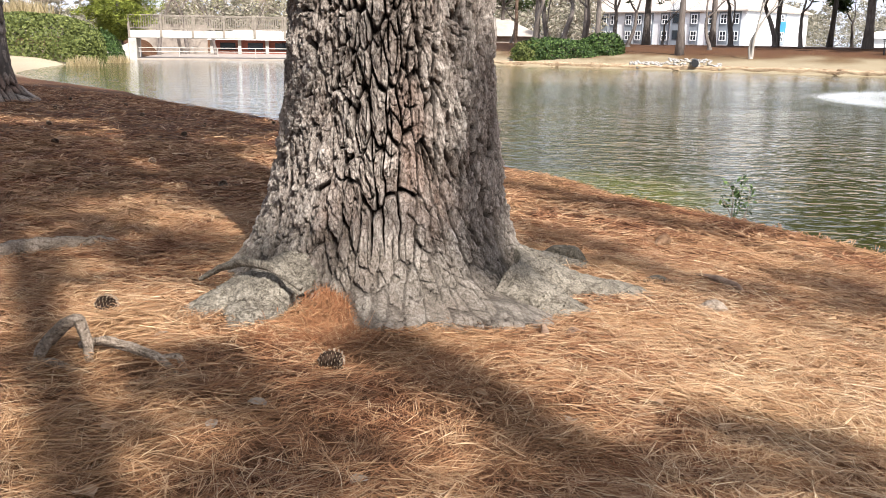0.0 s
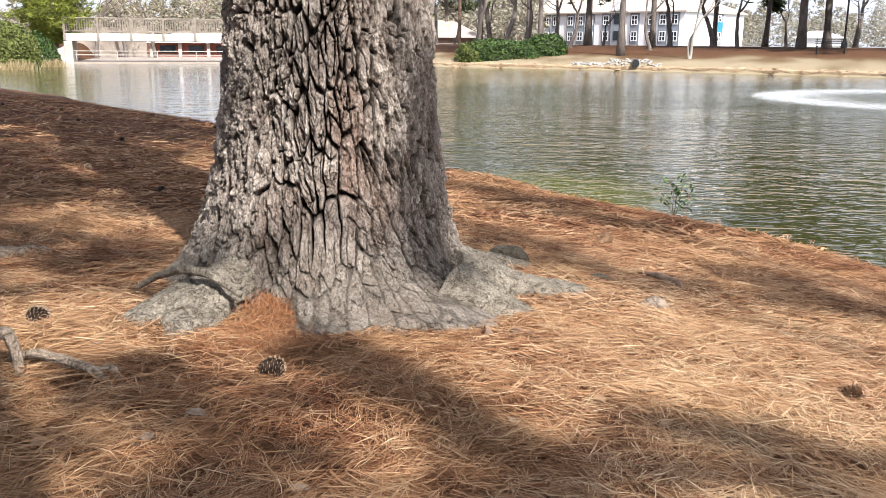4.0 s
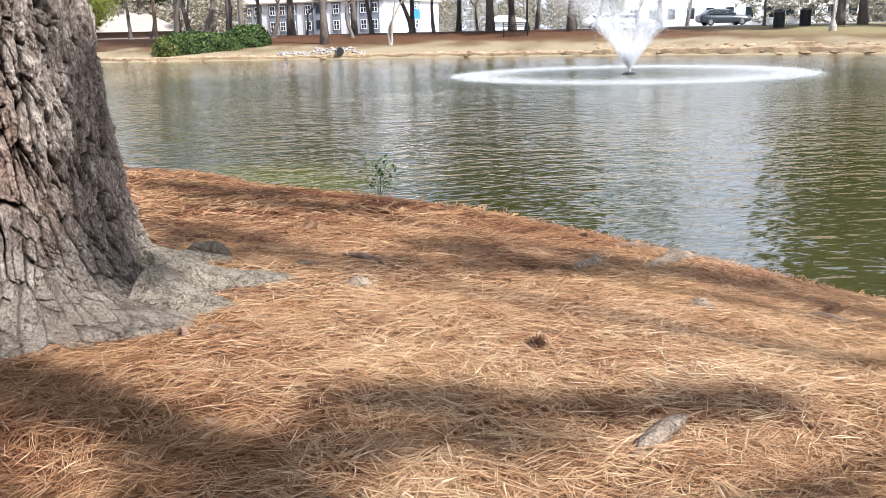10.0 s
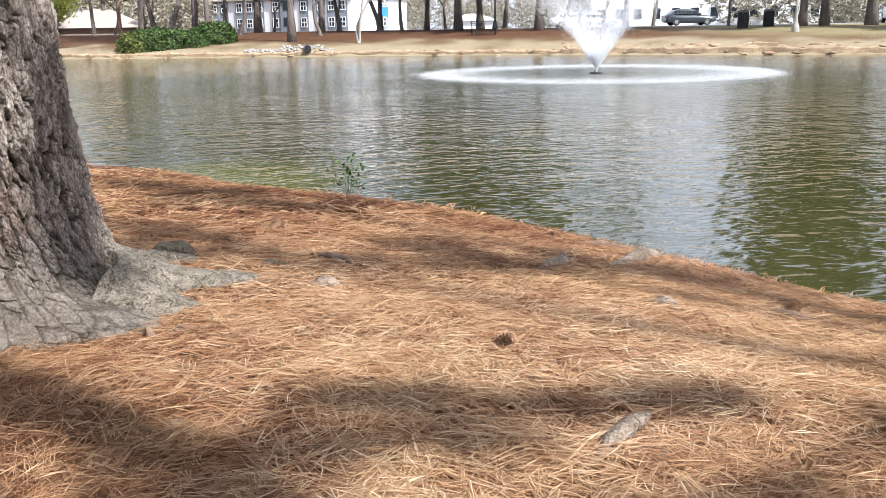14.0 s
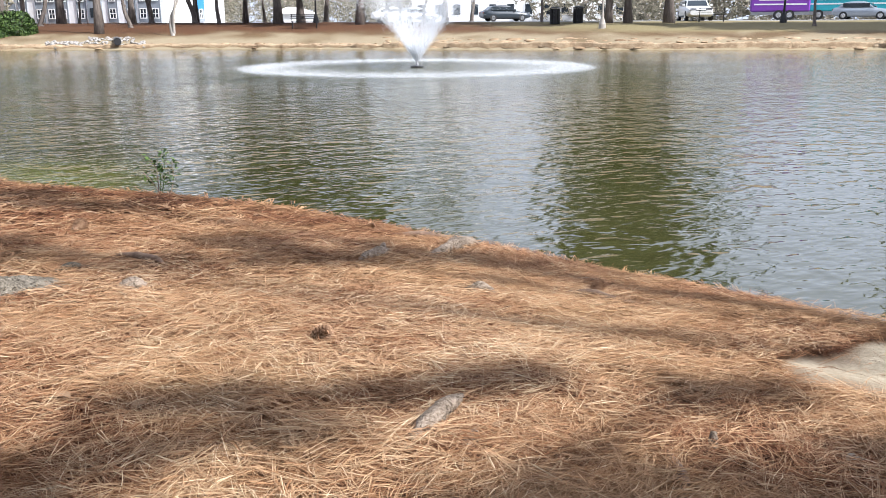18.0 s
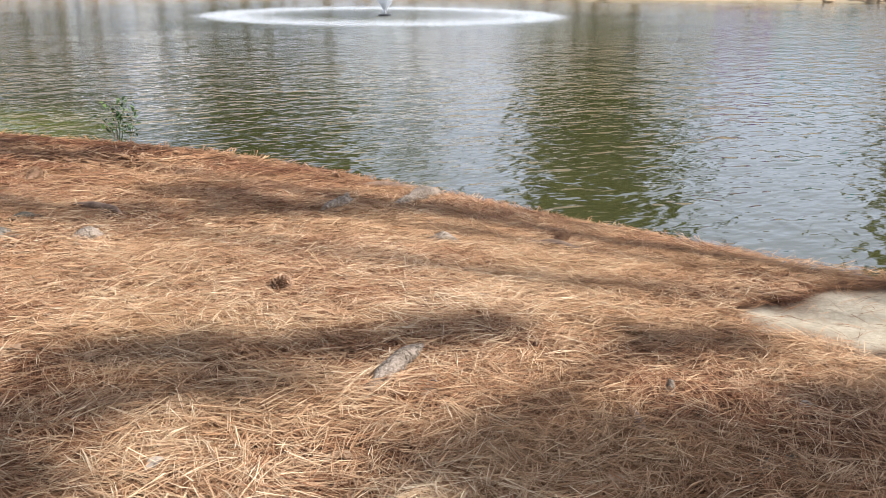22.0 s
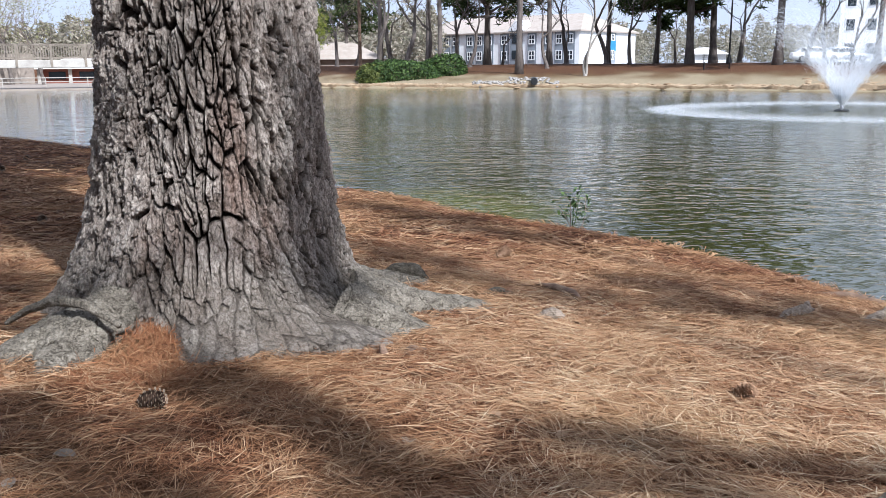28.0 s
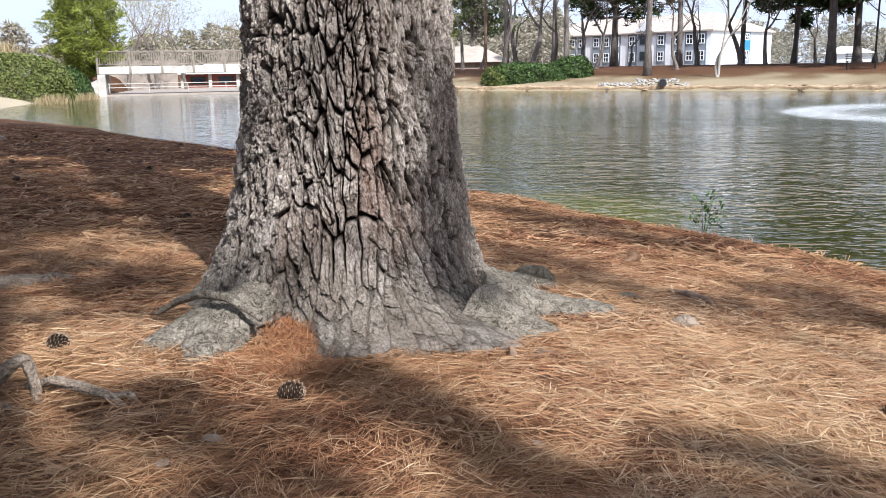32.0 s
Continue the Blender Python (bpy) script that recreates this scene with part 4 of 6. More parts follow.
# ---- fountain ----
def make_fountain():
    rng = np.random.default_rng(21)
    f = thing("fountain", "floating pond fountain throwing a white cone of spray", "fountain", pose(*FOUNT, WATER_Z))
    fl = Mesh()
    a = np.linspace(0, 2 * np.pi, 25)[:-1]
    for r0, r1, z0, z1 in ((0.21, 0.21, -0.05, 0.02), (0.21, 0.15, 0.02, 0.05)):
        lo = np.stack([r0 * np.cos(a), r0 * np.sin(a), np.full(24, z0)], 1)
        hi = np.stack([r1 * np.cos(a), r1 * np.sin(a), np.full(24, z1)], 1)
        fl.add(np.concatenate([lo, hi]), [(i, (i + 1) % 24, 24 + (i + 1) % 24, 24 + i) for i in range(24)] + [tuple(range(24, 48))])
    part("float", fl, M_BLACK, f, "black plastic float ring")
    part("nozzle", Mesh().tube([(0, 0, 0.04), (0, 0, 0.10), (0, 0, 0.16)], [0.05, 0.045, 0.035], 12), M_STEEL, f)
    # jets of equal speed between a shallow and a steep angle, breaking up as they rise
    n = 90000
    ang = rng.random(n) * 2 * np.pi
    tan = 1.66 + np.where(rng.random(n) < 0.6, np.abs(rng.normal(size=n)) * 0.16, 2.2 * rng.random(n) ** 1.5)
    reach = 5.92 * 2 * tan / (1 + tan * tan) + rng.normal(size=n) * 0.2
    x = rng.random(n) ** 1.15 * reach * 0.62
    keep = rng.random(n) < np.interp(x, [0, 0.8, 1.6, 2.4, 3.2], [1, 0.75, 0.42, 0.18, 0.05])
    ang, x, reach, tan = ang[keep], x[keep], reach[keep], tan[keep]
    z = 0.16 + x * tan * (1 - x / reach)
    sl = tan * (1 - 2 * x / reach)
    n = len(x)
    c = np.stack([x * np.cos(ang), x * np.sin(ang), z], 1) + rng.normal(size=(n, 3)) * (0.010 + 0.115 * x)[:, None]
    d = np.stack([np.cos(ang), np.sin(ang), sl], 1)
    d /= np.linalg.norm(d, axis=1)[:, None]
    side = np.cross(d, rng.normal(size=(n, 3)))
    side /= np.linalg.norm(side, axis=1)[:, None]
    ln = (0.025 + 0.05 * rng.random(n))[:, None]
    w = (0.003 + 0.005 * rng.random(n))[:, None]
    tri = np.stack([c - d * ln + side * w, c - d * ln - side * w, c + d * ln], 1)
    tagged(part("spray", soup("spray", tri, 3, M_MIST), None, f, "white spray of fine droplets"), kind="stuff")
    n = 110000
    ang = rng.random(n) * 2 * np.pi
    r = 5.45 - np.abs(rng.normal(size=n)) * 0.95 + rng.normal(size=n) * 0.16
    z = np.abs(rng.normal(size=n)) * 0.030 * (1 + 0.8 * rng.random(n))
    c = np.stack([r * np.cos(ang), r * np.sin(ang), z], 1)
    d = rng.normal(size=(n, 3)) * 0.010
    e = rng.normal(size=(n, 3)) * 0.010
    e[:, 2] *= 0.4
    tri = np.stack([c + d, c - d * 0.5 + e, c - d * 0.5 - e], 1)
    tri[..., 2] = np.maximum(tri[..., 2], 0.002)
    tagged(part("splash_ring", soup("splash_ring", tri, 3, M_FOAM), None, f, "ring of white splashes where the spray falls"), kind="stuff")


make_fountain()

# ---- far bank: trees ----
def pine_variant(name, seed, height, crown_from, reach, r_base, r_low, limbs, tufts=7, blades=10, length=0.42, width=0.09, label="", lean=(0, 0), mat=None):
    t = thing("pine_tree", label, "tree", group="trees on the far bank")
    pine_top(t, np.random.default_rng(seed), (0, 0), height, crown_from, reach, r_base, r_low, limbs, tufts, blades, length, width, mat or M_PINE, lean=lean)
    return t


def grow(rng, mesh, twigs, p, d, length, radius, level, tips, spread=0.55, lift=0.12):
    n = 5 if level < 3 else 3
    pts = [p]
    for i in range(n):
        d = d + rng.normal(size=3) * 0.13 + np.array([0, 0, lift * 0.25])
        d = d / np.linalg.norm(d)
        pts.append(pts[-1] + d * length / n)
    r1 = radius * 0.62
    (mesh if level < 3 else twigs).tube(pts, np.linspace(radius, r1, n + 1), 7 if level == 0 else 5 if level < 2 else 3, caps=False)
    if level >= 6 or r1 < 0.0045:
        tips.append(pts[-1])
        return
    kids = 2 if level == 0 else 3
    for i in range(kids + (rng.random() < 0.4)):
        s = pts[-1] if i < 2 else pts[int(rng.integers(2, n + 1))]
        nd = d + rng.normal(size=3) * spread
        nd[2] += lift
        nd /= np.linalg.norm(nd)
        grow(rng, mesh, twigs, s, nd, length * (0.70 + 0.22 * rng.random()), r1 * (0.78 if i < 2 else 0.6), level + 1, tips, spread, lift)


def bare_tree(seed, height, radius, label, mat=None, buds=0.0, spread=0.55, category="tree", trunks=1, group="trees on the far bank"):
    rng = np.random.default_rng(seed)
    t = thing("bare_tree", label, category, group=group)
    tw, tips = Mesh(), []
    for k in range(trunks):
        tm = Mesh()
        lean = rng.normal(size=3) * 0.05 + (np.array([(-1) ** k * 0.16, 0, 0]) if trunks > 1 else 0)
        d = np.array([lean[0], lean[1], 1.0])
        tm.tube([(0, 0, -0.3), (0, 0, 0.02), (0, 0, 0.12)], [radius * 1.7, radius * 1.35, radius * 1.02], 9, caps=False, rough=0.1)
        grow(rng, tm, tw, np.array([(-1) ** k * radius * 0.6 * (trunks > 1), 0, 0.1]), d / np.linalg.norm(d), height * 0.24, radius, 0, tips, spread)
        part("trunk", tm, mat or M_FARBARK, t, smooth=True)
    tagged(part("twig_work", tw, M_TWIG if mat is None else mat, t), kind="stuff")
    if buds and tips:
        c = np.array(tips)[rng.random(len(tips)) < 0.9]
        c = np.repeat(c, 2, 0) + rng.normal(size=(len(c) * 2, 3)) * 0.18
        tagged(part("bud_haze", soup("bud_haze", crown_soup(c, rng, 5, 0.08 + buds * 0.4, 0.025 + buds * 0.1), 3, M_BUD), None, t), kind="stuff")
    return t


PA = pine_variant("a", 31, 17.0, 3.7, 5.2, 0.38, 0.25, 38, tufts=11, length=0.55, width=0.14, label="tall pine with a dense dark green crown")
PB = pine_variant("b", 32, 16.5, 3.5, 5.2, 0.34, 0.22, 36, tufts=11, length=0.55, width=0.14, label="tall pine with dark green needles", lean=(0.03, 0.0))
PC = pine_variant("c", 33, 19.0, 6.5, 4.2, 0.32, 0.21, 30, tufts=5, label="tall slim pine with a high crown")
PINES = {"a": PA, "b": PB, "c": PC}
BA = bare_tree(41, 11.0, 0.18, "bare grey-brown tree with spreading limbs")
BB = bare_tree(42, 9.0, 0.15, "bare tree with forked trunk and fine twigs", spread=0.7)
BC = bare_tree(43, 9.0, 0.085, "pale slender double-stemmed tree", M_PALEBARK, trunks=2, spread=0.4)
BD = bare_tree(44, 6.0, 0.11, "small bare tree with many thin branches", spread=0.75)
BE = bare_tree(45, 11.0, 0.20, "bare tree hazed with pale spring buds", buds=0.22, spread=0.6)
BARES = {"A": BA, "B": BB, "C": BC, "D": BD, "E": BE}
USED = set()


def plant(kind, x, y, turn=0.0, size=1.0, z=None):
    src = PINES.get(kind) or BARES.get(kind)
    m = pose(x, y, on_ground(x, y) if z is None else z, 0, 0, turn) @ Matrix.Diagonal((size, size, size, 1))
    if kind not in USED:
        USED.add(kind)
        src.matrix_world = m
        return src
    c = copy_thing(src, pose(x, y, on_ground(x, y) if z is None else z, 0, 0, turn))
    c.scale = (size, size, size)
    return c


def bearing(deg, dist):
    """A place by compass from the walk's start: degrees to the right of +y, and metres."""
    return dist * math.sin(radians(deg)), dist * math.cos(radians(deg))


# the stand by the hedge
plant("A", *bearing(4.45, 60.5), 20, 1.15)
plant("A", *bearing(6.3, 62), 130, 1.2)
plant("B", *bearing(7.55, 65), 10, 1.25)
plant("c", *bearing(8.45, 58.5), 0, 0.85)
plant("E", *bearing(9.5, 72), 60, 1.0)
plant("a", *bearing(11.45, 76), 40, 0.95)
plant("D", *bearing(12.5, 77), 0, 1.1)
plant("c", *bearing(13.6, 56.8), 100, 1.02)
plant("B", *bearing(15.4, 61.5), 200, 0.95)
plant("C", *bearing(17.85, 54.2), -20, 1.1)
plant("A", *bearing(19.15, 70), 250, 1.15)
plant("b", *bearing(22.2, 75), 30, 0.95)
plant("D", *bearing(23.4, 78), 90, 1.3)
plant("a", *bearing(24.25, 65), 200, 1.15)
plant("b", *bearing(25.65, 69), 120, 1.2)
plant("a", *bearing(29.4, 60), 310, 1.0)
plant("A", *bearing(32.0, 66), 310, 0.9)
plant("C", *bearing(33.5, 62), 310, 1.0)
plant("E", *bearing(36.5, 80), 0, 0.9)
plant("E", *bearing(5.3, 70), 200, 1.1)
plant("B", *bearing(10.4, 66), 77, 1.1)
plant("E", *bearing(16.6, 74), 120, 1.1)
plant("B", *bearing(20.6, 67), 150, 1.1)
plant("E", *bearing(27.2, 76), 20, 1.1)
plant("A", *bearing(31.0, 74), 20, 1.2)
plant("c", *bearing(34.8, 70), 20, 1.0)
# pines added behind other trunks so that their crowns darken the water's reflection
for deg, dist, turn in ((4.6, 66, 10), (7.7, 70, 80), (11.6, 82, 150), (13.65, 65, 220), (15.5, 68, 290), (19.2, 76, 40), (29.5, 68, 130)):
    plant("c", *bearing(deg, dist), turn, 1.0)
# the stand by the car park
plant("D", *bearing(41.0, 62), 20, 1.0)
plant("a", *bearing(45.2, 57.2), 10, 0.9)
plant("b", *bearing(46.4, 58.2), 190, 1.08)
plant("b", *bearing(48.9, 58.2), 100, 1.28)
plant("D", *bearing(57.3, 55.2), 40, 0.95)
plant("a", *bearing(68.0, 55), 80, 1.05)
plant("b", *bearing(71.0, 57), 80, 1.0)
plant("c", *bearing(76.0, 55), 80, 0.9)

# ---- hedges ----
def leaf_soup(pts, normals, rng, size):
    n = len(pts)
    d = normals + rng.normal(size=(n, 3)) * 0.7
    d /= np.linalg.norm(d, axis=1)[:, None]
    a = np.cross(d, rng.normal(size=(n, 3)))
    a /= np.linalg.norm(a, axis=1)[:, None]
    b = np.cross(d, a)
    s = size * (0.6 + 0.8 * rng.random((n, 1)))
    return np.stack([pts - a * s, pts - b * s * 0.45 + d * s * 0.2, pts + a * s, pts + b * s * 0.45 + d * s * 0.2], 1)


def hedge(seed, sx, sy, sz, leaves, size, mat, label, m, lumps=0.22, name="hedge"):
    rng = np.random.default_rng(seed)
    t = thing(name, label, "hedge", m)
    d = rng.normal(size=(leaves, 3))
    d /= np.linalg.norm(d, axis=1)[:, None]
    d[:, 2] = np.abs(d[:, 2])
    sup = (np.abs(d) ** 3.2).sum(1) ** (-1 / 3.2)
    bumps = 1 + lumps * (fbm(d[:, 0] * 3 + d[:, 2] * 2 + seed, d[:, 1] * 3 + d[:, 2], seed) - 0.5) * 2
    depth = 1 - 0.22 * rng.random(leaves) ** 2
    p = d * (sup * bumps * depth)[:, None] * np.array([sx, sy, sz])
    nrm = d / np.array([sx, sy, sz])
    nrm /= np.linalg.norm(nrm, axis=1)[:, None]
    part("foliage", soup("foliage", leaf_soup(p, nrm, rng, size), 4, mat), None, t)
    st = Mesh()
    for _ in range(14):
        x, y = (rng.random(2) - 0.5) * (sx * 1.2, sy * 1.2)
        st.tube(bent((x, y, -0.15), (x * 1.2, y * 1.2, sz * 0.75), 5, rng, 0.06), np.linspace(0.03, 0.012, 5), 5)
    part("stems", st, M_TWIG, t)
    return t


def put(deg, dist, turn=0.0, dz=0.0):
    x, y = bearing(deg, dist)
    return pose(x, y, on_ground(x, y) + dz, 0, 0, turn)


hedge(51, 2.5, 1.5, 1.40, 9000, 0.085, M_HEDGE, "rounded evergreen bush with glossy dark green leaves", put(6.0, 57.6, -5, -0.25))
hedge(52, 1.4, 1.3, 1.35, 6000, 0.085, M_HEDGE, "rounded evergreen bush with glossy dark green leaves", put(8.75, 58.6, -5, -0.15))
hedge(53, 1.0, 1.1, 1.05, 3500, 0.08, M_DRYHEDGE, "loose yellow-green shrub at the water", put(4.2, 57.2, 0, -0.15), lumps=0.4)

# ---- the two-storey building ----
def make_building():
    c = Vector((44.8, 143.3, 0))
    along = Vector((-0.687, 0.727, 0)).normalized()
    depth = Vector((0.727, 0.687, 0)).normalized()
    m = Matrix((( -along.x, depth.x, 0, c.x), (-along.y, depth.y, 0, c.y), (0, 0, 1, 1.0), (0, 0, 0, 1)))
    b = thing("apartment_building", "long white two-storey building with grey panels and tan roof", "building", m)
    L, W, H = 39.0, 21.0, 5.6
    part("wall", Mesh().box((-L, 0, -1.0), (0, W, H)), M_WHITE, b)
    ov = 0.5
    rf = Mesh()
    r = [(-L - ov, -ov, H), (ov, -ov, H), (ov, W + ov, H), (-L - ov, W + ov, H), (-L + 6, W / 2, H + 3.3), (-5, W / 2, H + 3.3)]
    rf.add(r, [(0, 1, 5, 4), (1, 2, 5), (2, 3, 4, 5), (3, 0, 4), (3, 2, 1, 0)])
    rf.box((-L - ov, -ov, H - 0.22), (ov, W + ov, H - 0.004))
    part("roof", rf, M_ROOF, b, "tan shingled hip roof")
    # bays of grey panel, each with an upper and a lower window
    def window(x, z, face="front", w=0.95, h=1.35):
        if face == "front":
            mm = pose(x, -0.16, z)
        else:
            mm = pose(0.16, x, z, 0, 0, 90)
        fr = Mesh()
        fr.box((-w / 2 - 0.14, -0.06, -0.14), (w / 2 + 0.14, 0.0, 0), m=mm).box((-w / 2 - 0.14, -0.06, h), (w / 2 + 0.14, 0.0, h + 0.14), m=mm)
        fr.box((-w / 2 - 0.14, -0.06, 0), (-w / 2, 0.0, h), m=mm).box((w / 2, -0.06, 0), (w / 2 + 0.14, 0.0, h), m=mm)
        fr.box((-0.05, -0.05, 0), (0.05, -0.01, h), m=mm).box((-w / 2, -0.05, h / 2 - 0.05), (-0.05, -0.01, h / 2 + 0.05), m=mm).box((0.05, -0.05, h / 2 - 0.05), (w / 2, -0.01, h / 2 + 0.05), m=mm)
        wi = part("window", fr, M_WHITE, b, "white window frame")
        part("pane", Mesh().box((-w / 2, -0.02, 0), (w / 2, 0.03, h), m=mm), M_GLASS, wi)
    x = -1.7
    k = 0
    while x > -L + 1:
        wide = 1.5
        if k == 4:
            # entrance bay with its own small gable
            part("panel", Mesh().box((x - 2.3, -0.35, 0.0), (x + 0.2, 0.05, H + 0.3)), M_GREYBLUE, b, "blue-grey entrance bay")
            g = Mesh()
            g.add([(x - 2.7, -0.5, H + 0.2), (x + 0.6, -0.5, H + 0.2), (x - 1.05, -0.5, H + 2.0), (x - 2.7, 3, H + 0.2), (x + 0.6, 3, H + 0.2), (x - 1.05, 4, H + 2.0)], [(0, 1, 2), (1, 4, 5, 2), (3, 0, 2, 5), (0, 3, 4, 1)])
            part("gable", g, M_WHITE, b, "white entrance gable")
            for zz in (0.9, 3.6):
                mm = x - 1.05
                part("window", Mesh().box((mm - 0.75, -0.42, zz), (mm + 0.75, -0.36, zz + 1.5)), M_GLASS, b)
            x -= 3.6
        else:
            part("panel", Mesh().box((x - wide / 2, -0.10, 0.15), (x + wide / 2, 0.0, H - 0.25)), M_GREYBLUE, b, "grey panel strip")
            for dx in (-wide / 2 - 0.12, wide / 2 + 0.04):
                part("trim", Mesh().box((x + dx, -0.14, 0.0), (x + dx + 0.08, 0.0, H - 0.25)), M_GREYBLUE, b)
            for zz in (0.85, 3.55):
                window(x, zz)
            x -= 2.15 if k % 3 != 2 else 3.3
        k += 1
    part("panel", Mesh().box((0.0, 10.2, 0.15), (0.12, 13.0, H - 0.25)), M_GREYBLUE, b, "grey panel strip")
    part("panel", Mesh().box((0.12, 10.3, 2.25), (0.2, 12.9, 4.0)), M_BLUE, b, "bright blue panel")
    window(11.6, 0.85, "side")
    window(11.6, 4.15, "side", h=0.9)
    return b


make_building()


# ---- footbridge and the walls below it ----
def make_bridge():
    c = Vector((-21.75, 57.9, 0))
    along = Vector((math.cos(radians(15)), math.sin(radians(15)), 0))
    m = Matrix(((along.x, -along.y, 0, c.x), (along.y, along.x, 0, c.y), (0, 0, 1, WATER_Z), (0, 0, 0, 1)))
    br = thing("footbridge", "wooden-railed footbridge on a pale concrete beam", "bridge", m)
    L = 21.0
    part("deck", Mesh().box((-0.35, -0.2, 1.42), (L, 2.6, 1.92), bevel=0.03), M_CONCRETE, br, "pale concrete bridge beam")
    rail_z0, rail_z1 = 1.92, 2.92
    for side, y in (("front", -0.12), ("back", 2.5)):
        part("top_rail", Mesh().box((-0.35, y - 0.07, rail_z1 - 0.06), (L, y + 0.07, rail_z1), bevel=0.01), M_RAIL, br)
        part("bottom_rail", Mesh().box((-0.35, y - 0.03, rail_z0 + 0.1), (L, y + 0.03, rail_z0 + 0.18)), M_RAIL, br)
        post = Mesh().box((-0.07, -0.07, -0.45), (0.07, 0.07, 0.98), bevel=0.01).build("post", M_RAIL)
        bal = Mesh().box((-0.02, -0.02, 0.18), (0.02, 0.02, 0.94)).build("baluster", M_RAIL)
        x = -0.27
        k = 0
        while x < L:
            ob = part("post" if k % 13 == 0 else "baluster", post if k % 13 == 0 else bal, None, br)
            ob.location = (x, y - (0.09 if k % 13 == 0 and side == "front" else 0), rail_z0)
            x += 0.155
            k += 1
    # abutment with sloping wing wall
    ab = Mesh()
    ab.box((-0.35, -0.3, -0.6), (0.15, 3.0, 1.42), bevel=0.03)
    ab.add([(-2.6, -1.6, -0.6), (-0.35, -0.3, -0.6), (-0.35, -0.3, 1.1), (-2.6, -1.6, 0.05), (-2.6, -1.2, -0.6), (-0.35, 0.1, -0.6), (-0.35, 0.1, 1.1), (-2.6, -1.2, 0.05)],
           [(0, 1, 2, 3), (5, 4, 7, 6), (3, 2, 6, 7), (4, 0, 3, 7), (1, 5, 6, 2)])
    part("abutment", ab, M_CONCRETE, br, "concrete abutment with a sloping wing wall")
    part("sill", Mesh().box((0.15, -0.5, -0.6), (L, 0.6, 0.12), bevel=0.02), M_TANWALL, br, "low concrete sill at the water")
    part("back_wall", Mesh().box((-3.0, 20.6, -0.6), (4.2, 21.2, 2.6)), M_TANWALL, br, "brown retaining wall under the bridge")
    for z in (0.55, 0.8):
        part("pipe_rail", Mesh().tube([(0.2, 0.3, z), (L, 0.3, z)], 0.03, 6), M_CONCRETE, br)
    rp = Mesh().tube([(0, 0, 0.2), (0, 0, 0.82)], 0.03, 6).build("rail_post", M_CONCRETE)
    for i in range(9):
        part("rail_post", rp, None, br).location = (0.3 + i * 2.5, 0.3, 0)
    return m


BRIDGE = make_bridge()
road = Mesh().box((-0.1, 1.2, -0.5), (21.5, 24.8, 0.10))
solid("road", road, M_TANWALL, "pale road passing beyond the low sill", "road", kind="structure", m=BRIDGE)


def shop(m):
    t = thing("pavilion", "low red-brick pavilion with a wide pale roof", "building", m)
    part("wall", Mesh().box((0.8, 1.0, 0), (9, 6, 1.5)), M_REDBRICK, t)
    rf = Mesh()
    rf.add([(0, 0, 1.5), (10, 0, 1.5), (10, 7, 1.5), (0, 7, 1.5), (2.6, 3.0, 2.6), (8.5, 3.0, 2.6), (8.5, 4, 2.6), (2.6, 4, 2.6)], [(0, 1, 5, 4), (1, 2, 6, 5), (2, 3, 7, 6), (3, 0, 4, 7), (4, 5, 6, 7), (3, 2, 1, 0)])
    part("roof", rf, M_PALEROOF, t, "pale sloping roof")
    for x in (0.9, 2.9, 4.9, 6.9, 8.9):
        part("pillar", Mesh().box((x - 0.12, 0.5, 0), (x + 0.12, 0.75, 1.5)), M_CONCRETE, t)
    for x in (1.5, 3.5, 5.5):
        part("window", Mesh().box((x, 0.94, 0.4), (x + 1.1, 1.0, 1.2)), M_GLASS, t)


shop(BRIDGE @ pose(3.4, 22.0, 0.1) @ Matrix.Diagonal((1.25, 1.1, 0.82, 1)))
hedge(61, 4.2, 2.0, 2.45, 26000, 0.075, M_DRYHEDGE, "broad clipped hedge with dull green leaves", put(-26.9, 52.5, 30, -0.35), lumps=0.1)
hedge(62, 1.9, 1.4, 1.9, 11000, 0.075, M_HEDGE, "dark shrub beside the bridge abutment", put(-23.2, 58.6, 0, -0.5), lumps=0.3)


def conifer(seed, m, h, w, label):
    rng = np.random.default_rng(seed)
    t = thing("conifer_tree", label, "tree", m)
    part("trunk", Mesh().tube([(0, 0, -0.2), (0.05, 0, h * 0.5), (0, 0, h * 0.95)], [0.2, 0.13, 0.03], 8), M_FARBARK, t)
    n = 3600
    z = h * (0.10 + 0.88 * rng.random(n))
    ang = rng.random(n) * 2 * np.pi
    lobes = 0.25 + 1.5 * fbm(ang * 2.4, z * 1.7, seed)
    r = w * lobes * np.sin(np.pi * np.clip((z / h - 0.05) * 0.95, 0, 1)) ** 0.7 * (0.45 + 0.55 * rng.random(n))
    c = np.stack([r * np.cos(ang), r * np.sin(ang), z], 1)
    part("crown", soup("crown", crown_soup(c, rng, 11, 0.34, 0.05), 3, M_YELLOWGREEN), None, t)


conifer(71, put(-21.4, 63.5, 0, 0.2), 6.6, 2.5, "full yellow-green conifer beside the bridge")
conifer(72, put(-1.0, 92, 0), 7.0, 3.4, "yellow-green conifer beyond the far bank")


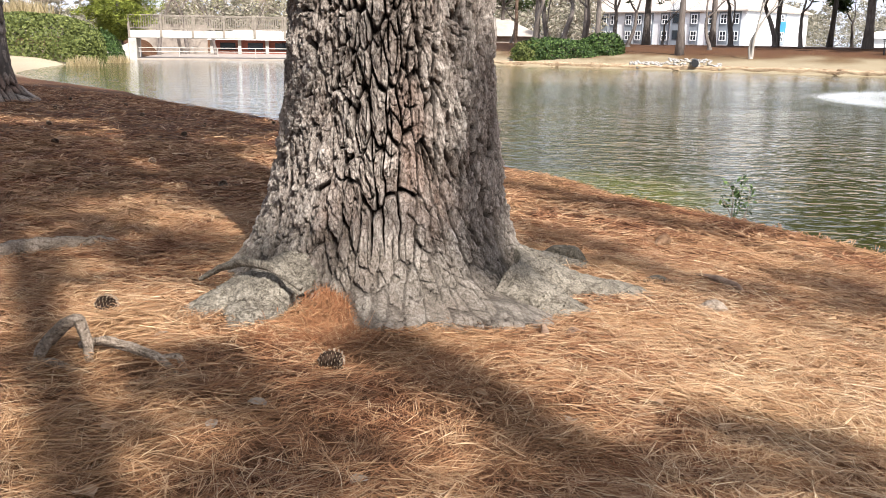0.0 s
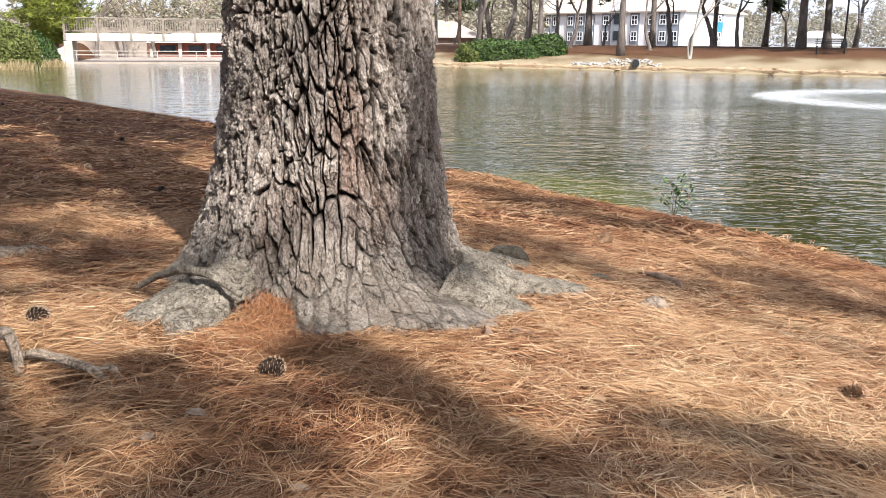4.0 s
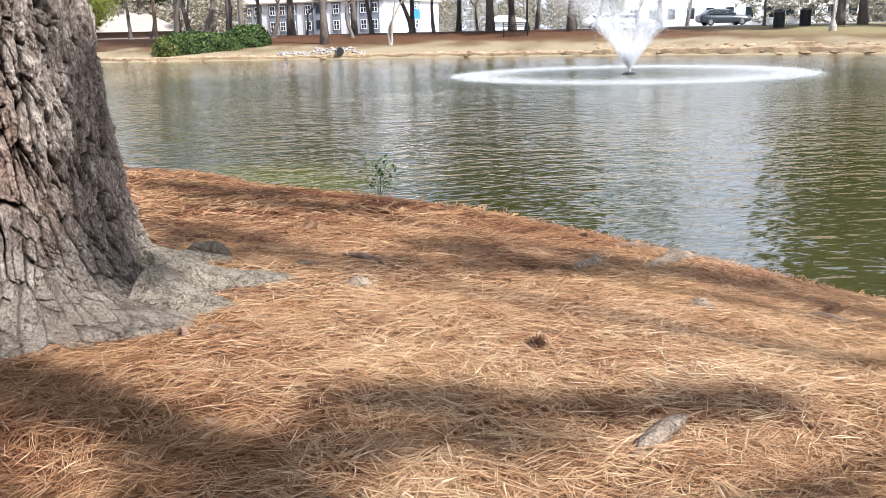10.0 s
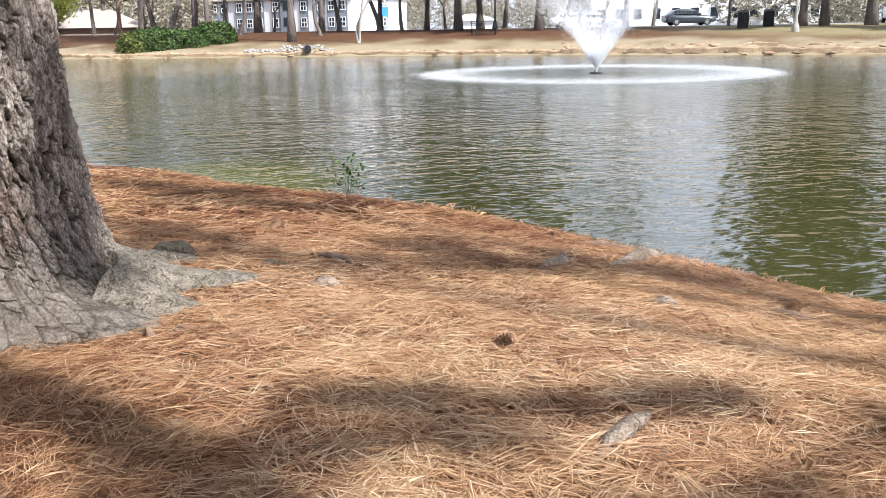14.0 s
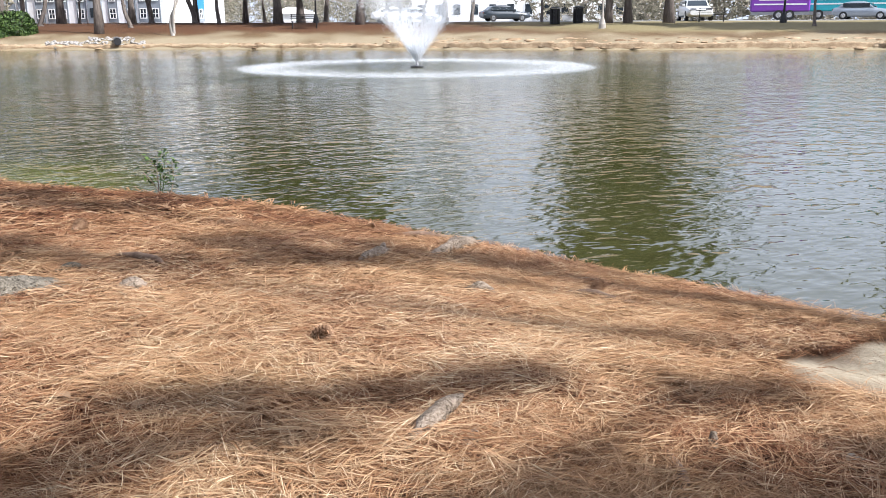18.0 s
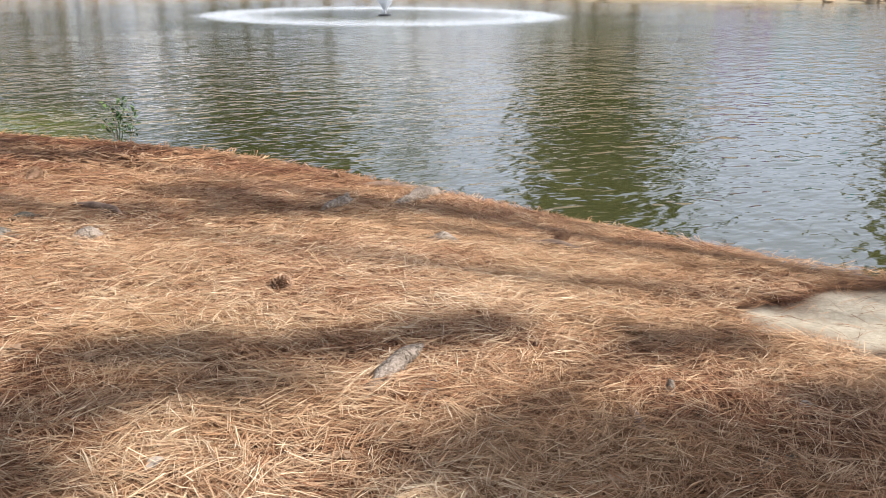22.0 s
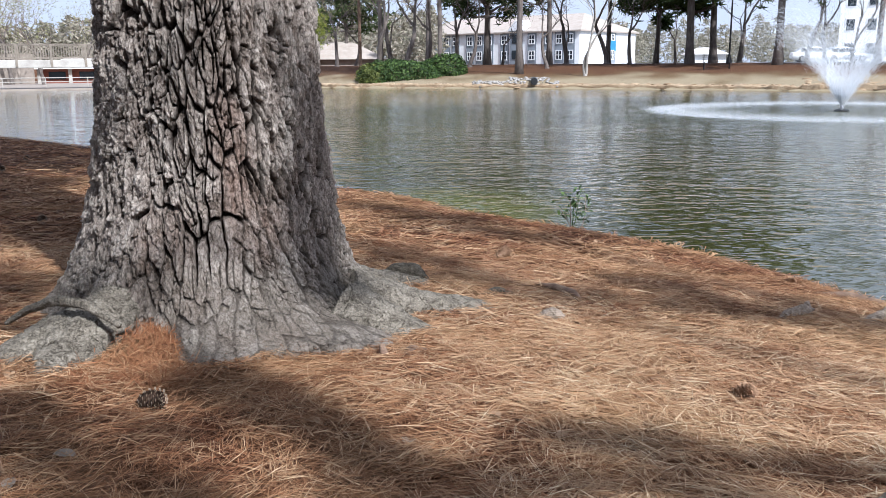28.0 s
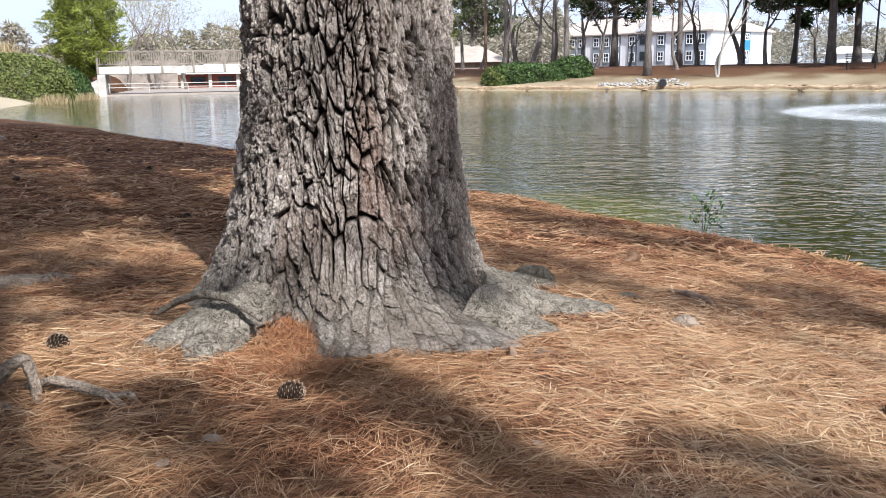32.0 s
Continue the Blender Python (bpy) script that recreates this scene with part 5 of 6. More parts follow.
def grass_clump(seed, m, n, h, w, label):
    rng = np.random.default_rng(seed)
    b = np.stack([rng.normal(size=n) * w, rng.normal(size=n) * w, np.full(n, -0.05)], 1)
    d = np.stack([rng.normal(size=n) * 0.35, rng.normal(size=n) * 0.35, np.ones(n)], 1) * (h * (0.5 + 0.6 * rng.random((n, 1))))
    s = np.stack([rng.normal(size=n), rng.normal(size=n), np.zeros(n)], 1) * 0.018
    q = np.stack([b - s, b + s, b + d * 0.7 + s * 0.7, b + d], 1)
    solid("grass_clump", soup("grass_clump", q, 4, M_DRYGRASS), None, label, "grass", kind="stuff", m=m)


grass_clump(81, put(-26.6, 57, 0, 1.9), 700, 1.0, 0.7, "tall dry tan plume grass")
grass_clump(82, put(-23.5, 48.6), 500, 0.8, 0.35, "dry tan grass at the water")
grass_clump(83, put(-21.6, 54.6), 500, 0.8, 0.3, "dry tan grass beside the abutment")
for deg, dist, kind, turn, size in ((-27.2, 62, "D", 0, 1.0), (-19.2, 74, "E", 40, 0.9), (-17.5, 80, "E", 140, 0.95), (-15.8, 78, "E", 200, 0.8), (-13.5, 95, "E", 10, 0.8), (1.8, 78, "E", 90, 0.9), (3.0, 80, "B", 30, 0.9), (2.4, 100, "a", 30, 0.9)):
    plant(kind, *bearing(deg, dist), turn, size)

# ---- far woods that close the place ----
def woods(seed, a0, a1, r0, r1, n, h, label):
    rng = np.random.default_rng(seed)
    deg = np.radians(a0 + (a1 - a0) * rng.random(n))
    rr = r0 + (r1 - r0) * rng.random(n)
    hh = h * (0.45 + 0.55 * fbm(np.degrees(deg) * 0.35, rr * 0.02, seed)) * (0.8 + 0.4 * rng.random(n))
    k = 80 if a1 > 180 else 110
    c = np.repeat(np.stack([rr * np.sin(deg), rr * np.cos(deg), np.zeros(n)], 1), k, 0)
    up = rng.random(n * k) ** 0.8
    w = 2.6 * np.sin(np.pi * (0.12 + 0.86 * up)) ** 0.6
    ang = rng.random(n * k) * 2 * np.pi
    rad = w * np.sqrt(rng.random(n * k))
    c[:, 0] += rad * np.cos(ang)
    c[:, 1] += rad * np.sin(ang)
    c[:, 2] = 0.8 + up * np.repeat(hh, k)
    solid("far_woods", soup("far_woods", crown_soup(c, rng, 4, 0.75, 0.26), 3, M_FARWOOD), None, label, "trees", kind="stuff")


woods(91, -40, -9, 120, 190, 170, 8, "hazy line of budding trees and pines beyond the bridge")
woods(92, -9, 8, 120, 200, 130, 12, "hazy trees beyond the far bank")
woods(93, 7, 40, 190, 260, 200, 11, "distant mixed trees on the horizon")
woods(94, 40, 90, 95, 150, 220, 11, "wall of bare and green trees beyond the car park")
woods(95, 90, 320, 60, 120, 300, 11, "trees around the rest of the park")

# ---- small things on the near bank ----
def cone_mesh(seed, length=0.088, radius=0.044, open_scales=1.0):
    rng = np.random.default_rng(seed)
    m = Mesh()
    zs = np.linspace(-0.5, 0.5, 9)
    m.tube([(0, 0, z * length * 0.92) for z in zs], radius * 0.55 * np.sqrt(np.maximum(0.05, 1 - (2 * zs) ** 2)), 10)
    core = m
    sc = Mesh()
    for i in range(96):
        k = (i + 0.5) / 96
        z = (k - 0.5) * length * 0.9
        r = radius * (max(0.08, 1 - abs(2 * k - 0.95) ** 2.2)) ** 0.5
        a = i * 2.39996 + rng.normal() * 0.04
        out = np.array([math.cos(a), math.sin(a), 0.25 + 0.6 * k])
        out /= np.linalg.norm(out)
        side = np.array([-math.sin(a), math.cos(a), 0])
        up = np.cross(out, side)
        base = np.array([0, 0, z - 0.006]) + out * r * 0.35
        w, th = 0.0085 * (0.7 + 0.5 * r / radius), 0.0022
        tip = np.array([0, 0, z]) + out * r * (0.95 + 0.12 * rng.random())
        mid = base + (tip - base) * 0.72
        sc.add([base - side * w * 0.4, base + side * w * 0.4, mid + side * w, mid - side * w, tip + side * w * 0.35 - up * 0.001, tip - side * w * 0.35 - up * 0.001,
                mid + side * w + up * th, mid - side * w + up * th, tip + side * w * 0.35 + up * th, tip - side * w * 0.35 + up * th],
               [(0, 1, 2, 3), (1, 0, 7, 6), (3, 7, 0), (1, 6, 2)], 0)
        sc.add([mid * 0.45 + tip * 0.55 + side * w * 0.5 + up * th * 0.4, mid * 0.45 + tip * 0.55 - side * w * 0.5 + up * th * 0.4, tip - side * w * 0.5 - up * 0.001, tip + side * w * 0.5 - up * 0.001, tip + out * 0.0022 + up * 0.0012],
               [(0, 1, 4), (1, 2, 4), (2, 3, 4), (3, 0, 4)], 1)
    return core, sc


CORE, SCALES = cone_mesh(5)
M_OLDCONE = noisy("weathered_cone_scale", [(0.2, (0.17, 0.095, 0.055)), (0.5, (0.31, 0.19, 0.115)), (0.8, (0.46, 0.32, 0.21))], 30, 220, bump=0.001, island=0.3)
CONE_CORE, OLD_CORE = CORE.build("core", M_CONE, True), CORE.build("core", M_OLDCONE, True)
CONE_SCALES, OLD_SCALES = SCALES.build("scale_cover", [M_CONE, M_CONETIP]), SCALES.build("scale_cover", [M_OLDCONE, M_OLDCONE])


def pine_cone(x, y, turn, tip=90, size=1.0, label="open brown pine cone lying on the straw", sink=0.0):
    t = thing("pine_cone", label, "pine cone", pose(x, y, on_ground(x, y) + 0.042 * size + 0.014 - sink * 0.4, tip, 0, turn) @ Matrix.Diagonal((size, size, size, 1)), group="fallen pine cones")
    dark = "dark" in label
    part("core", CONE_CORE if dark else OLD_CORE, None, t)
    tagged(part("scale_cover", CONE_SCALES if dark else OLD_SCALES, None, t), kind="stuff")


pine_cone(-0.385, 2.585, 75, 82, 0.95, "dark open pine cone with pale scale tips", -0.004)
pine_cone(-1.30, 3.04, 60, 85, 1.0, "dark open pine cone with pale scale tips")
pine_cone(1.24, 5.06, 120, 70, 1.05, "brown pine cone standing in sunlit straw")
pine_cone(1.52, 2.60, 30, 60, 0.95, "weathered brown pine cone half sunk in straw", 0.02)
pine_cone(3.06, 2.78, 100, 60, 0.95, "weathered grey-brown pine cone beside a twig", 0.005)
pine_cone(2.03, 4.97, 0, 60, 0.8, "weathered pine cone half sunk in straw", 0.025)
pine_cone(2.95, 4.75, 50, 70, 0.75, "weathered pine cone near the water", 0.02)
for i, (x, y) in enumerate(((-3.4, 11.4), (-3.1, 9.6), (-4.6, 12.4), (-2.6, 7.2), (-5.6, 14.4), (-2.2, 11.0), (-1.7, 6.1), (-3.9, 8.2), (-6.1, 12.9), (-4.9, 10.2), (-1.5, 8.6), (-2.9, 13.3), (-6.9, 15.2))):
    pine_cone(x, y, i * 67, 70 + 20 * (i % 2), 0.8, "small dark pine cone on shaded straw")


def stick(name, pts, radii, label, category="stick", material=None, seg=14, lumps=0.2, k=1, lift=0.008):
    p = [(x, y, on_ground(x, y) + z + lift) for x, y, z in pts]
    return solid(name, grid_mesh(name, rooted(p, radii, seg, lumps, k, 0.9), material or M_WOOD, True, True), None, label, category)


stick("twig", [(1.23, 4.32, 0.02), (1.30, 4.14, 0.045), (1.36, 4.0, 0.03), (1.38, 3.93, 0.015)], [0.012, 0.02, 0.024, 0.008], "reddish-brown broken twig on the straw", "twig", k=4)
stick("bark_log", [(1.31, 1.70, 0.0), (1.42, 1.76, 0.03), (1.53, 1.83, 0.045), (1.63, 1.90, 0.025)], [0.016, 0.028, 0.030, 0.015], "short grey weathered piece of branch", "branch", M_DRYROOT, 18, 0.25, 8)
stick("bark_log", [(1.42, 1.60, -0.01), (1.50, 1.66, 0.012), (1.58, 1.73, 0.0)], [0.012, 0.020, 0.010], "grey bark fragment half under straw", "branch", M_DRYROOT, 14, 0.3, 9)
stick("root", [(2.26, 3.72, -0.02), (2.38, 3.80, 0.03), (2.50, 3.86, 0.05), (2.60, 3.95, 0.02), (2.70, 3.97, -0.03)], [0.018, 0.026, 0.03, 0.026, 0.012], "grey surface root showing through the straw", "root", M_DRYROOT, 18, 0.3, 10)
stick("root", [(2.55, 3.90, -0.01), (2.60, 3.99, 0.035), (2.64, 4.05, 0.045)], [0.02, 0.02, 0.010], "short upright grey root stub", "root", M_DRYROOT, 14, 0.3, 11)
stick("root", [(2.66, 3.72, -0.03), (2.85, 3.80, 0.03), (3.05, 3.92, 0.05), (3.22, 4.02, 0.04), (3.40, 4.05, -0.03)], [0.02, 0.035, 0.045, 0.036, 0.015], "pale grey surface root at the water's edge", "root", M_DRYROOT, 18, 0.3, 12)
stick("root", [(3.0, 4.55, 0.0), (3.12, 4.40, 0.03), (3.26, 4.28, 0.02), (3.35, 4.2, -0.03)], [0.02, 0.03, 0.03, 0.01], "thin dark root along the water's edge", "root", k=13)
stick("bark_piece", [(2.46, 3.03, 0.01), (2.52, 2.99, 0.04), (2.57, 2.93, 0.02)], [0.018, 0.03, 0.012], "pale curled bark fragment on the straw", "bark", M_DRYROOT, 14, 0.35, 14)
stick("stick", [(2.90, 2.82, 0.02), (2.98, 2.72, 0.035), (3.0, 2.62, 0.02), (3.06, 2.55, 0.02)], [0.014, 0.022, 0.02, 0.01], "short brown stick beside a pine cone", "stick", k=15)
stick("stick", [(3.30, 2.95, 0.02), (3.18, 2.98, 0.03), (3.05, 3.05, 0.02)], [0.01, 0.013, 0.008], "thin twig at the water's edge", "stick", k=16)
stick("stick", [(1.94, 1.39, 0.0), (1.86, 1.28, 0.02), (1.80, 1.20, 0.02), (1.74, 1.13, 0.0)], [0.006, 0.012, 0.015, 0.006], "dark thin stick in shaded straw", "stick", k=17)
stick("bark_piece", [(2.04, 1.30, -0.01), (2.045, 1.305, 0.03), (2.05, 1.31, 0.055)], [0.012, 0.014, 0.008], "small upright bark fragment", "bark", M_DRYROOT, k=18)
stick("root_stub", [(0.36, 3.04, -0.02), (0.355, 3.05, 0.03), (0.345, 3.06, 0.065)], [0.02, 0.018, 0.01], "small broken root stub standing in straw", "root", k=19)
stick("bark_piece", [(0.40, 3.06, 0.0), (0.46, 3.09, 0.03), (0.52, 3.10, 0.02)], [0.012, 0.018, 0.01], "small flake of bark", "bark", k=20)
stick("branch", [(-1.04, 3.38, 0.06), (-0.94, 3.32, 0.13), (-0.82, 3.24, 0.175), (-0.70, 3.17, 0.185), (-0.57, 3.10, 0.13)], [0.011, 0.018, 0.021, 0.019, 0.013], "fallen grey branch bent over the root", "branch", M_ROOT, 16, 0.3, 21, 0.012)
lroot = thing("surface_root", "pale grey forked root arching out of the straw", "root")
for pts, rad, k in ((((-1.23, 2.40, -0.03), (-1.20, 2.43, 0.05), (-1.14, 2.46, 0.12), (-1.10, 2.47, 0.135), (-1.07, 2.46, 0.06), (-1.06, 2.44, -0.03)), (0.020, 0.026, 0.026, 0.022, 0.018, 0.012), 22),
                    (((-1.12, 2.52, 0.03), (-1.03, 2.49, 0.055), (-0.93, 2.45, 0.045), (-0.83, 2.41, 0.03), (-0.75, 2.36, 0.0)), (0.016, 0.021, 0.020, 0.018, 0.009), 23),
                    (((-0.83, 2.42, 0.02), (-0.77, 2.43, 0.035), (-0.73, 2.39, -0.01)), (0.012, 0.013, 0.007), 25),
                    (((-1.24, 2.38, 0.0), (-1.15, 2.37, 0.022), (-1.05, 2.38, -0.01)), (0.014, 0.018, 0.009), 26)):
    root_part("branch", [(x - 0.09, y + 0.11, on_ground(x - 0.09, y + 0.11) + z + 0.018) for x, y, z in pts], rad, M_DRYROOT, lroot, k=k, lumps=0.2)
stick("root", [(-2.2, 3.5, 0.0), (-2.0, 3.72, 0.04), (-1.88, 3.92, 0.04), (-1.75, 4.1, 0.03), (-1.55, 4.2, -0.02)], [0.03, 0.05, 0.05, 0.04, 0.02], "long low grey root under the straw", "root", M_DRYROOT, 16, 0.25, 27)
stick("root", [(0.44, 4.34, -0.02), (0.52, 4.30, 0.06), (0.60, 4.28, 0.06), (0.68, 4.26, -0.01)], [0.035, 0.055, 0.05, 0.028], "rounded mossy root knob beside the trunk", "root", M_MOSSROOT, 20, 0.35, 28)
stick("root", [(0.86, 4.0, -0.01), (0.98, 4.02, 0.02), (1.12, 3.98, 0.0)], [0.02, 0.03, 0.015], "low mossy root lump in the straw", "root", M_MOSSROOT, 16, 0.3, 29)
stick("root", [(1.05, 3.62, -0.02), (1.15, 3.62, 0.02), (1.24, 3.6, -0.02)], [0.03, 0.05, 0.02], "low grey root lump in the straw", "root", M_DRYROOT, 16, 0.3, 30)
for i, pts in enumerate((((3.3, 1.22), (3.5, 1.27), (3.75, 1.24), (3.95, 1.16)), ((3.35, 1.02), (3.6, 1.06), (3.85, 1.02)))):
    n = len(pts)
    stick("root", [(x, y, -0.010 + 0.012 * math.sin(math.pi * j / (n - 1))) for j, (x, y) in enumerate(pts)], [0.010] + [0.030 - 0.008 * (i % 2)] * (n - 2) + [0.008], "grey root running through bare sand", "root", M_DRYROOT, 14, 0.4, 31 + i)


def stone_mesh(seed, flat=0.7):
    bm = bmesh.new()
    bmesh.ops.create_icosphere(bm, subdivisions=2, radius=1.0)
    rng = random.Random(seed)
    off = Vector((rng.random() * 50, rng.random() * 50, 0))
    for v in bm.verts:
        v.co *= 1 + 0.45 * noise.noise(v.co * 1.1 + off) + 0.12 * noise.noise(v.co * 3 + off)
        v.co.z *= flat
    me = bpy.data.meshes.new("stone")
    bm.to_mesh(me)
    bm.free()
    me.polygons.foreach_set("use_smooth", [True] * len(me.polygons))
    return me


STONES = [stone_mesh(i) for i in range(6)]
for s in STONES[:3]:
    s.materials.append(M_PEBBLE)
for s in STONES[3:]:
    s.materials.append(M_ROOT)


def stone(x, y, r, i, label, category="stone", group=""):
    m = pose(x, y, on_ground(x, y) + r * 0.3, 0, 0, i * 50) @ Matrix.Diagonal((r, r * 0.8, r, 1))
    return solid("stone", STONES[i % 6], None, label, category, group, m=m)


for i, (x, y, r) in enumerate(((2.73, 0.91, 0.045), (2.78, 0.87, 0.05), (2.83, 0.84, 0.035), (2.70, 0.86, 0.025))):
    stone(x, y, r, 3 + i % 3, "brown rounded stone at the edge of the sand", group="stones by the sand")
for i, (x, y, r) in enumerate(((1.93, 0.93, 0.03), (1.98, 0.90, 0.035), (2.02, 0.89, 0.025), (1.88, 0.91, 0.03), (2.08, 0.87, 0.02))):
    stone(x, y, r, 3 + i % 3, "small grey-brown stone in shaded straw", group="stones in the straw")
stone(3.36, 2.11, 0.04, 4, "small dark clod at the water's edge")
stone(3.62, 2.05, 0.03, 4, "small dark clod at the water's edge")


def dead_leaf(x, y, turn, size, label, mat):
    rng = random.Random(int(x * 977 + y * 131))
    n = 7
    v, f = [], []
    for i in range(n):
        t = i / (n - 1)
        w = size * 0.34 * math.sin(math.pi * min(1, t * 0.94 + 0.05)) ** 0.8
        z = size * 0.12 * math.sin(t * 3 + rng.random())
        v += [(size * (t - 0.5), -w, z + size * 0.14), (size * (t - 0.5), 0, z), (size * (t - 0.5), w, z + size * 0.10)]
        if i:
            a = 3 * (i - 1)
            f += [(a, a + 3, a + 4, a + 1), (a + 1, a + 4, a + 5, a + 2)]
    m = Mesh().add(v, f)
    ob = solid("dead_leaf", m, mat, label, "leaf", "fallen leaves", m=pose(x, y, on_ground(x, y) + 0.03, 8, 5, turn))
    return ob


M_LEAFTAN = noisy("dead_leaf_tan", [(0.2, (0.24, 0.15, 0.09)), (0.8, (0.42, 0.29, 0.18))], 20, 120, bump=0.001)
M_LEAFGREY = noisy("dead_leaf_grey", [(0.2, (0.19, 0.15, 0.115)), (0.8, (0.34, 0.285, 0.23))], 20, 120, bump=0.001)
for i, (x, y, s) in enumerate(((-0.53, 2.22, 0.06), (-0.87, 2.03, 0.07), (-0.80, 1.70, 0.08), (-1.0, 2.78, 0.05), (-0.88, 2.9, 0.05), (0.31, 1.72, 0.05), (0.36, 2.30, 0.06), (0.62, 2.42, 0.07), (0.80, 2.28, 0.05), (-0.62, 2.08, 0.05), (0.16, 1.70, 0.05),
                             (1.95, 2.25, 0.06), (2.1, 2.2, 0.05), (1.0, 3.05, 0.05), (1.62, 3.3, 0.05), (2.3, 1.05, 0.06), (1.55, 1.05, 0.05), (1.1, 1.45, 0.06), (0.75, 1.62, 0.05), (2.6, 2.4, 0.05), (0.1, 2.45, 0.05), (-0.2, 1.85, 0.06))):
    dead_leaf(x, y, i * 71, s, "small dry curled leaf on the straw", M_LEAFGREY if i % 3 == 0 else M_LEAFTAN)


def water_plant():
    rng = np.random.default_rng(9)
    x, y = 2.28, 7.05
    t = thing("shoreline_seedling", "thin green leafy seedling at the water's edge", "plant", pose(x, y, WATER_Z))
    for k, (dx, dz) in enumerate(((0.07, 0.36), (0.02, 0.30), (-0.09, 0.34), (0.12, 0.28), (-0.14, 0.24))):
        line = bent((0.02 * k - 0.03, 0, -0.05), (dx, rng.normal() * 0.04, dz), 7, rng, 0.06)
        part("stem", Mesh().tube(line, np.linspace(0.005, 0.002, 7), 5), M_TWIG if k > 1 else M_HEDGE, t)
        n = 34 if k in (0, 3) else 16
        c = line[rng.integers(3, 7, n)] + rng.normal(size=(n, 3)) * 0.028
        part("leaves", soup("leaves", leaf_soup(c, np.tile((0, 0, 1.0), (n, 1)), rng, 0.023), 4, M_HEDGE), None, t)


water_plant()

# ---- far bank: stones, clods, furniture, vehicles ----
rk = np.random.default_rng(77)
rip = thing("stone_apron", "pile of pale broken stones round a dark drain pipe", "stones")
for i in range(260):
    deg = 10.6 + 5.6 * rk.random()
    x, y = bearing(deg, 45)
    lo, hi = 45.0, 60.0
    for _ in range(18):
        mid = (lo + hi) / 2
        px, py = bearing(deg, mid)
        if float(shore_distance(np.array([px]), np.array([py]))[0]) < 0:
            lo = mid
        else:
            hi = mid
    up = 0.1 + (2.6 if 13 < deg < 15.6 else 1.1) * rk.random()
    px, py = bearing(deg, hi + up)
    r = 0.035 + 0.065 * rk.random() ** 1.5
    ob = part("stone", STONES[i % 3], None, rip)
    ob.matrix_world = pose(px, py, on_ground(px, py) + r * 0.35, 20 * rk.random(), 0, 360 * rk.random()) @ Matrix.Diagonal((r * 1.3, r, r, 1))
px, py = bearing(14.6, 52.0)
solid("drain_pipe", Mesh().tube([(0, -0.8, 0), (0, 0.2, 0.02), (0, 1.5, 0.05)], [0.20, 0.20, 0.20], 16), M_BLACK, "dark drain pipe mouth in the stones", "pipe", m=pose(px, py, on_ground(px, py) + 0.12, 0, 0, -14))


def clods():
    """Eroded lumps of clay along the far water's edge."""
    rng = np.random.default_rng(78)
    m = Mesh()
    base = np.array([(v.co.x, v.co.y, v.co.z) for v in STONES[0].vertices])
    faces = [tuple(p.vertices) for p in STONES[0].polygons]
    pts = SHORE[23:31]
    for i in range(620):
        k = rng.random() * (len(pts) - 1)
        a = pts[int(k)] + (pts[int(k) + 1] - pts[int(k)]) * (k - int(k))
        right = a[0] > 24
        if not right and rng.random() < 0.55:
            continue
        out = np.array([0.6, 0.8]) * (rng.random() ** 1.3 * (2.2 if right else 0.5) + 0.05)
        x, y = a + out
        r = (0.06 + 0.16 * rng.random() ** 2) * (1 if right else 0.7)
        z = on_ground(x, y)
        m.add(base * np.array([r * (1 + 1.6 * rng.random()), r * 1.3, r * (0.5 + 0.5 * rng.random())]) + (x, y, z - 0.3 * r), faces)
    solid("clay_clods", m, M_CLAY, "crumbling clay and dry turf along the eroded far bank", "bank", kind="stuff", smooth=True)


clods()


def bank_edge():
    """The undercut lip of the far bank, a hand's breadth to knee-high, dark below."""
    rng = np.random.default_rng(79)
    pts = SHORE[22:32]
    seg = np.linspace(0, len(pts) - 1, 700)
    i = np.minimum(seg.astype(int), len(pts) - 2)
    p = pts[i] + (pts[i + 1] - pts[i]) * (seg - i)[:, None]
    t = np.gradient(p, axis=0)
    out = np.stack([t[:, 1], -t[:, 0]], 1)
    out /= np.linalg.norm(out, axis=1)[:, None]
    out *= np.sign((out * np.array([0.6, 0.8])).sum(1))[:, None]
    wob = fbm(seg * 9, seg * 0, 4) - 0.5
    h = 0.16 + 0.16 * fbm(seg * 14, seg * 0, 6) + 0.12 * (p[:, 0] > 24)
    rows = []
    for off, z in ((-0.05, -0.5), (0.0, WATER_Z - 0.02), (0.10, WATER_Z + 0.02), (-0.02, None), (0.06, "top"), (0.6, "in")):
        q = p + out * (off + 0.25 * wob)[:, None]
        zz = np.full(len(q), z) if isinstance(z, float) else WATER_Z + h * (0.8 if z is None else 1.0)
        if z == "in":
            zz = ground_z(q[:, 0], q[:, 1]) - 0.03
        rows.append(np.column_stack([q, zz + 0.02 * rng.normal(size=len(q))]))
    solid("bank_edge", grid_mesh("bank_edge", np.array(rows), M_CLAY), None, "dark undercut edge of the far bank", "bank", kind="structure")


bank_edge()


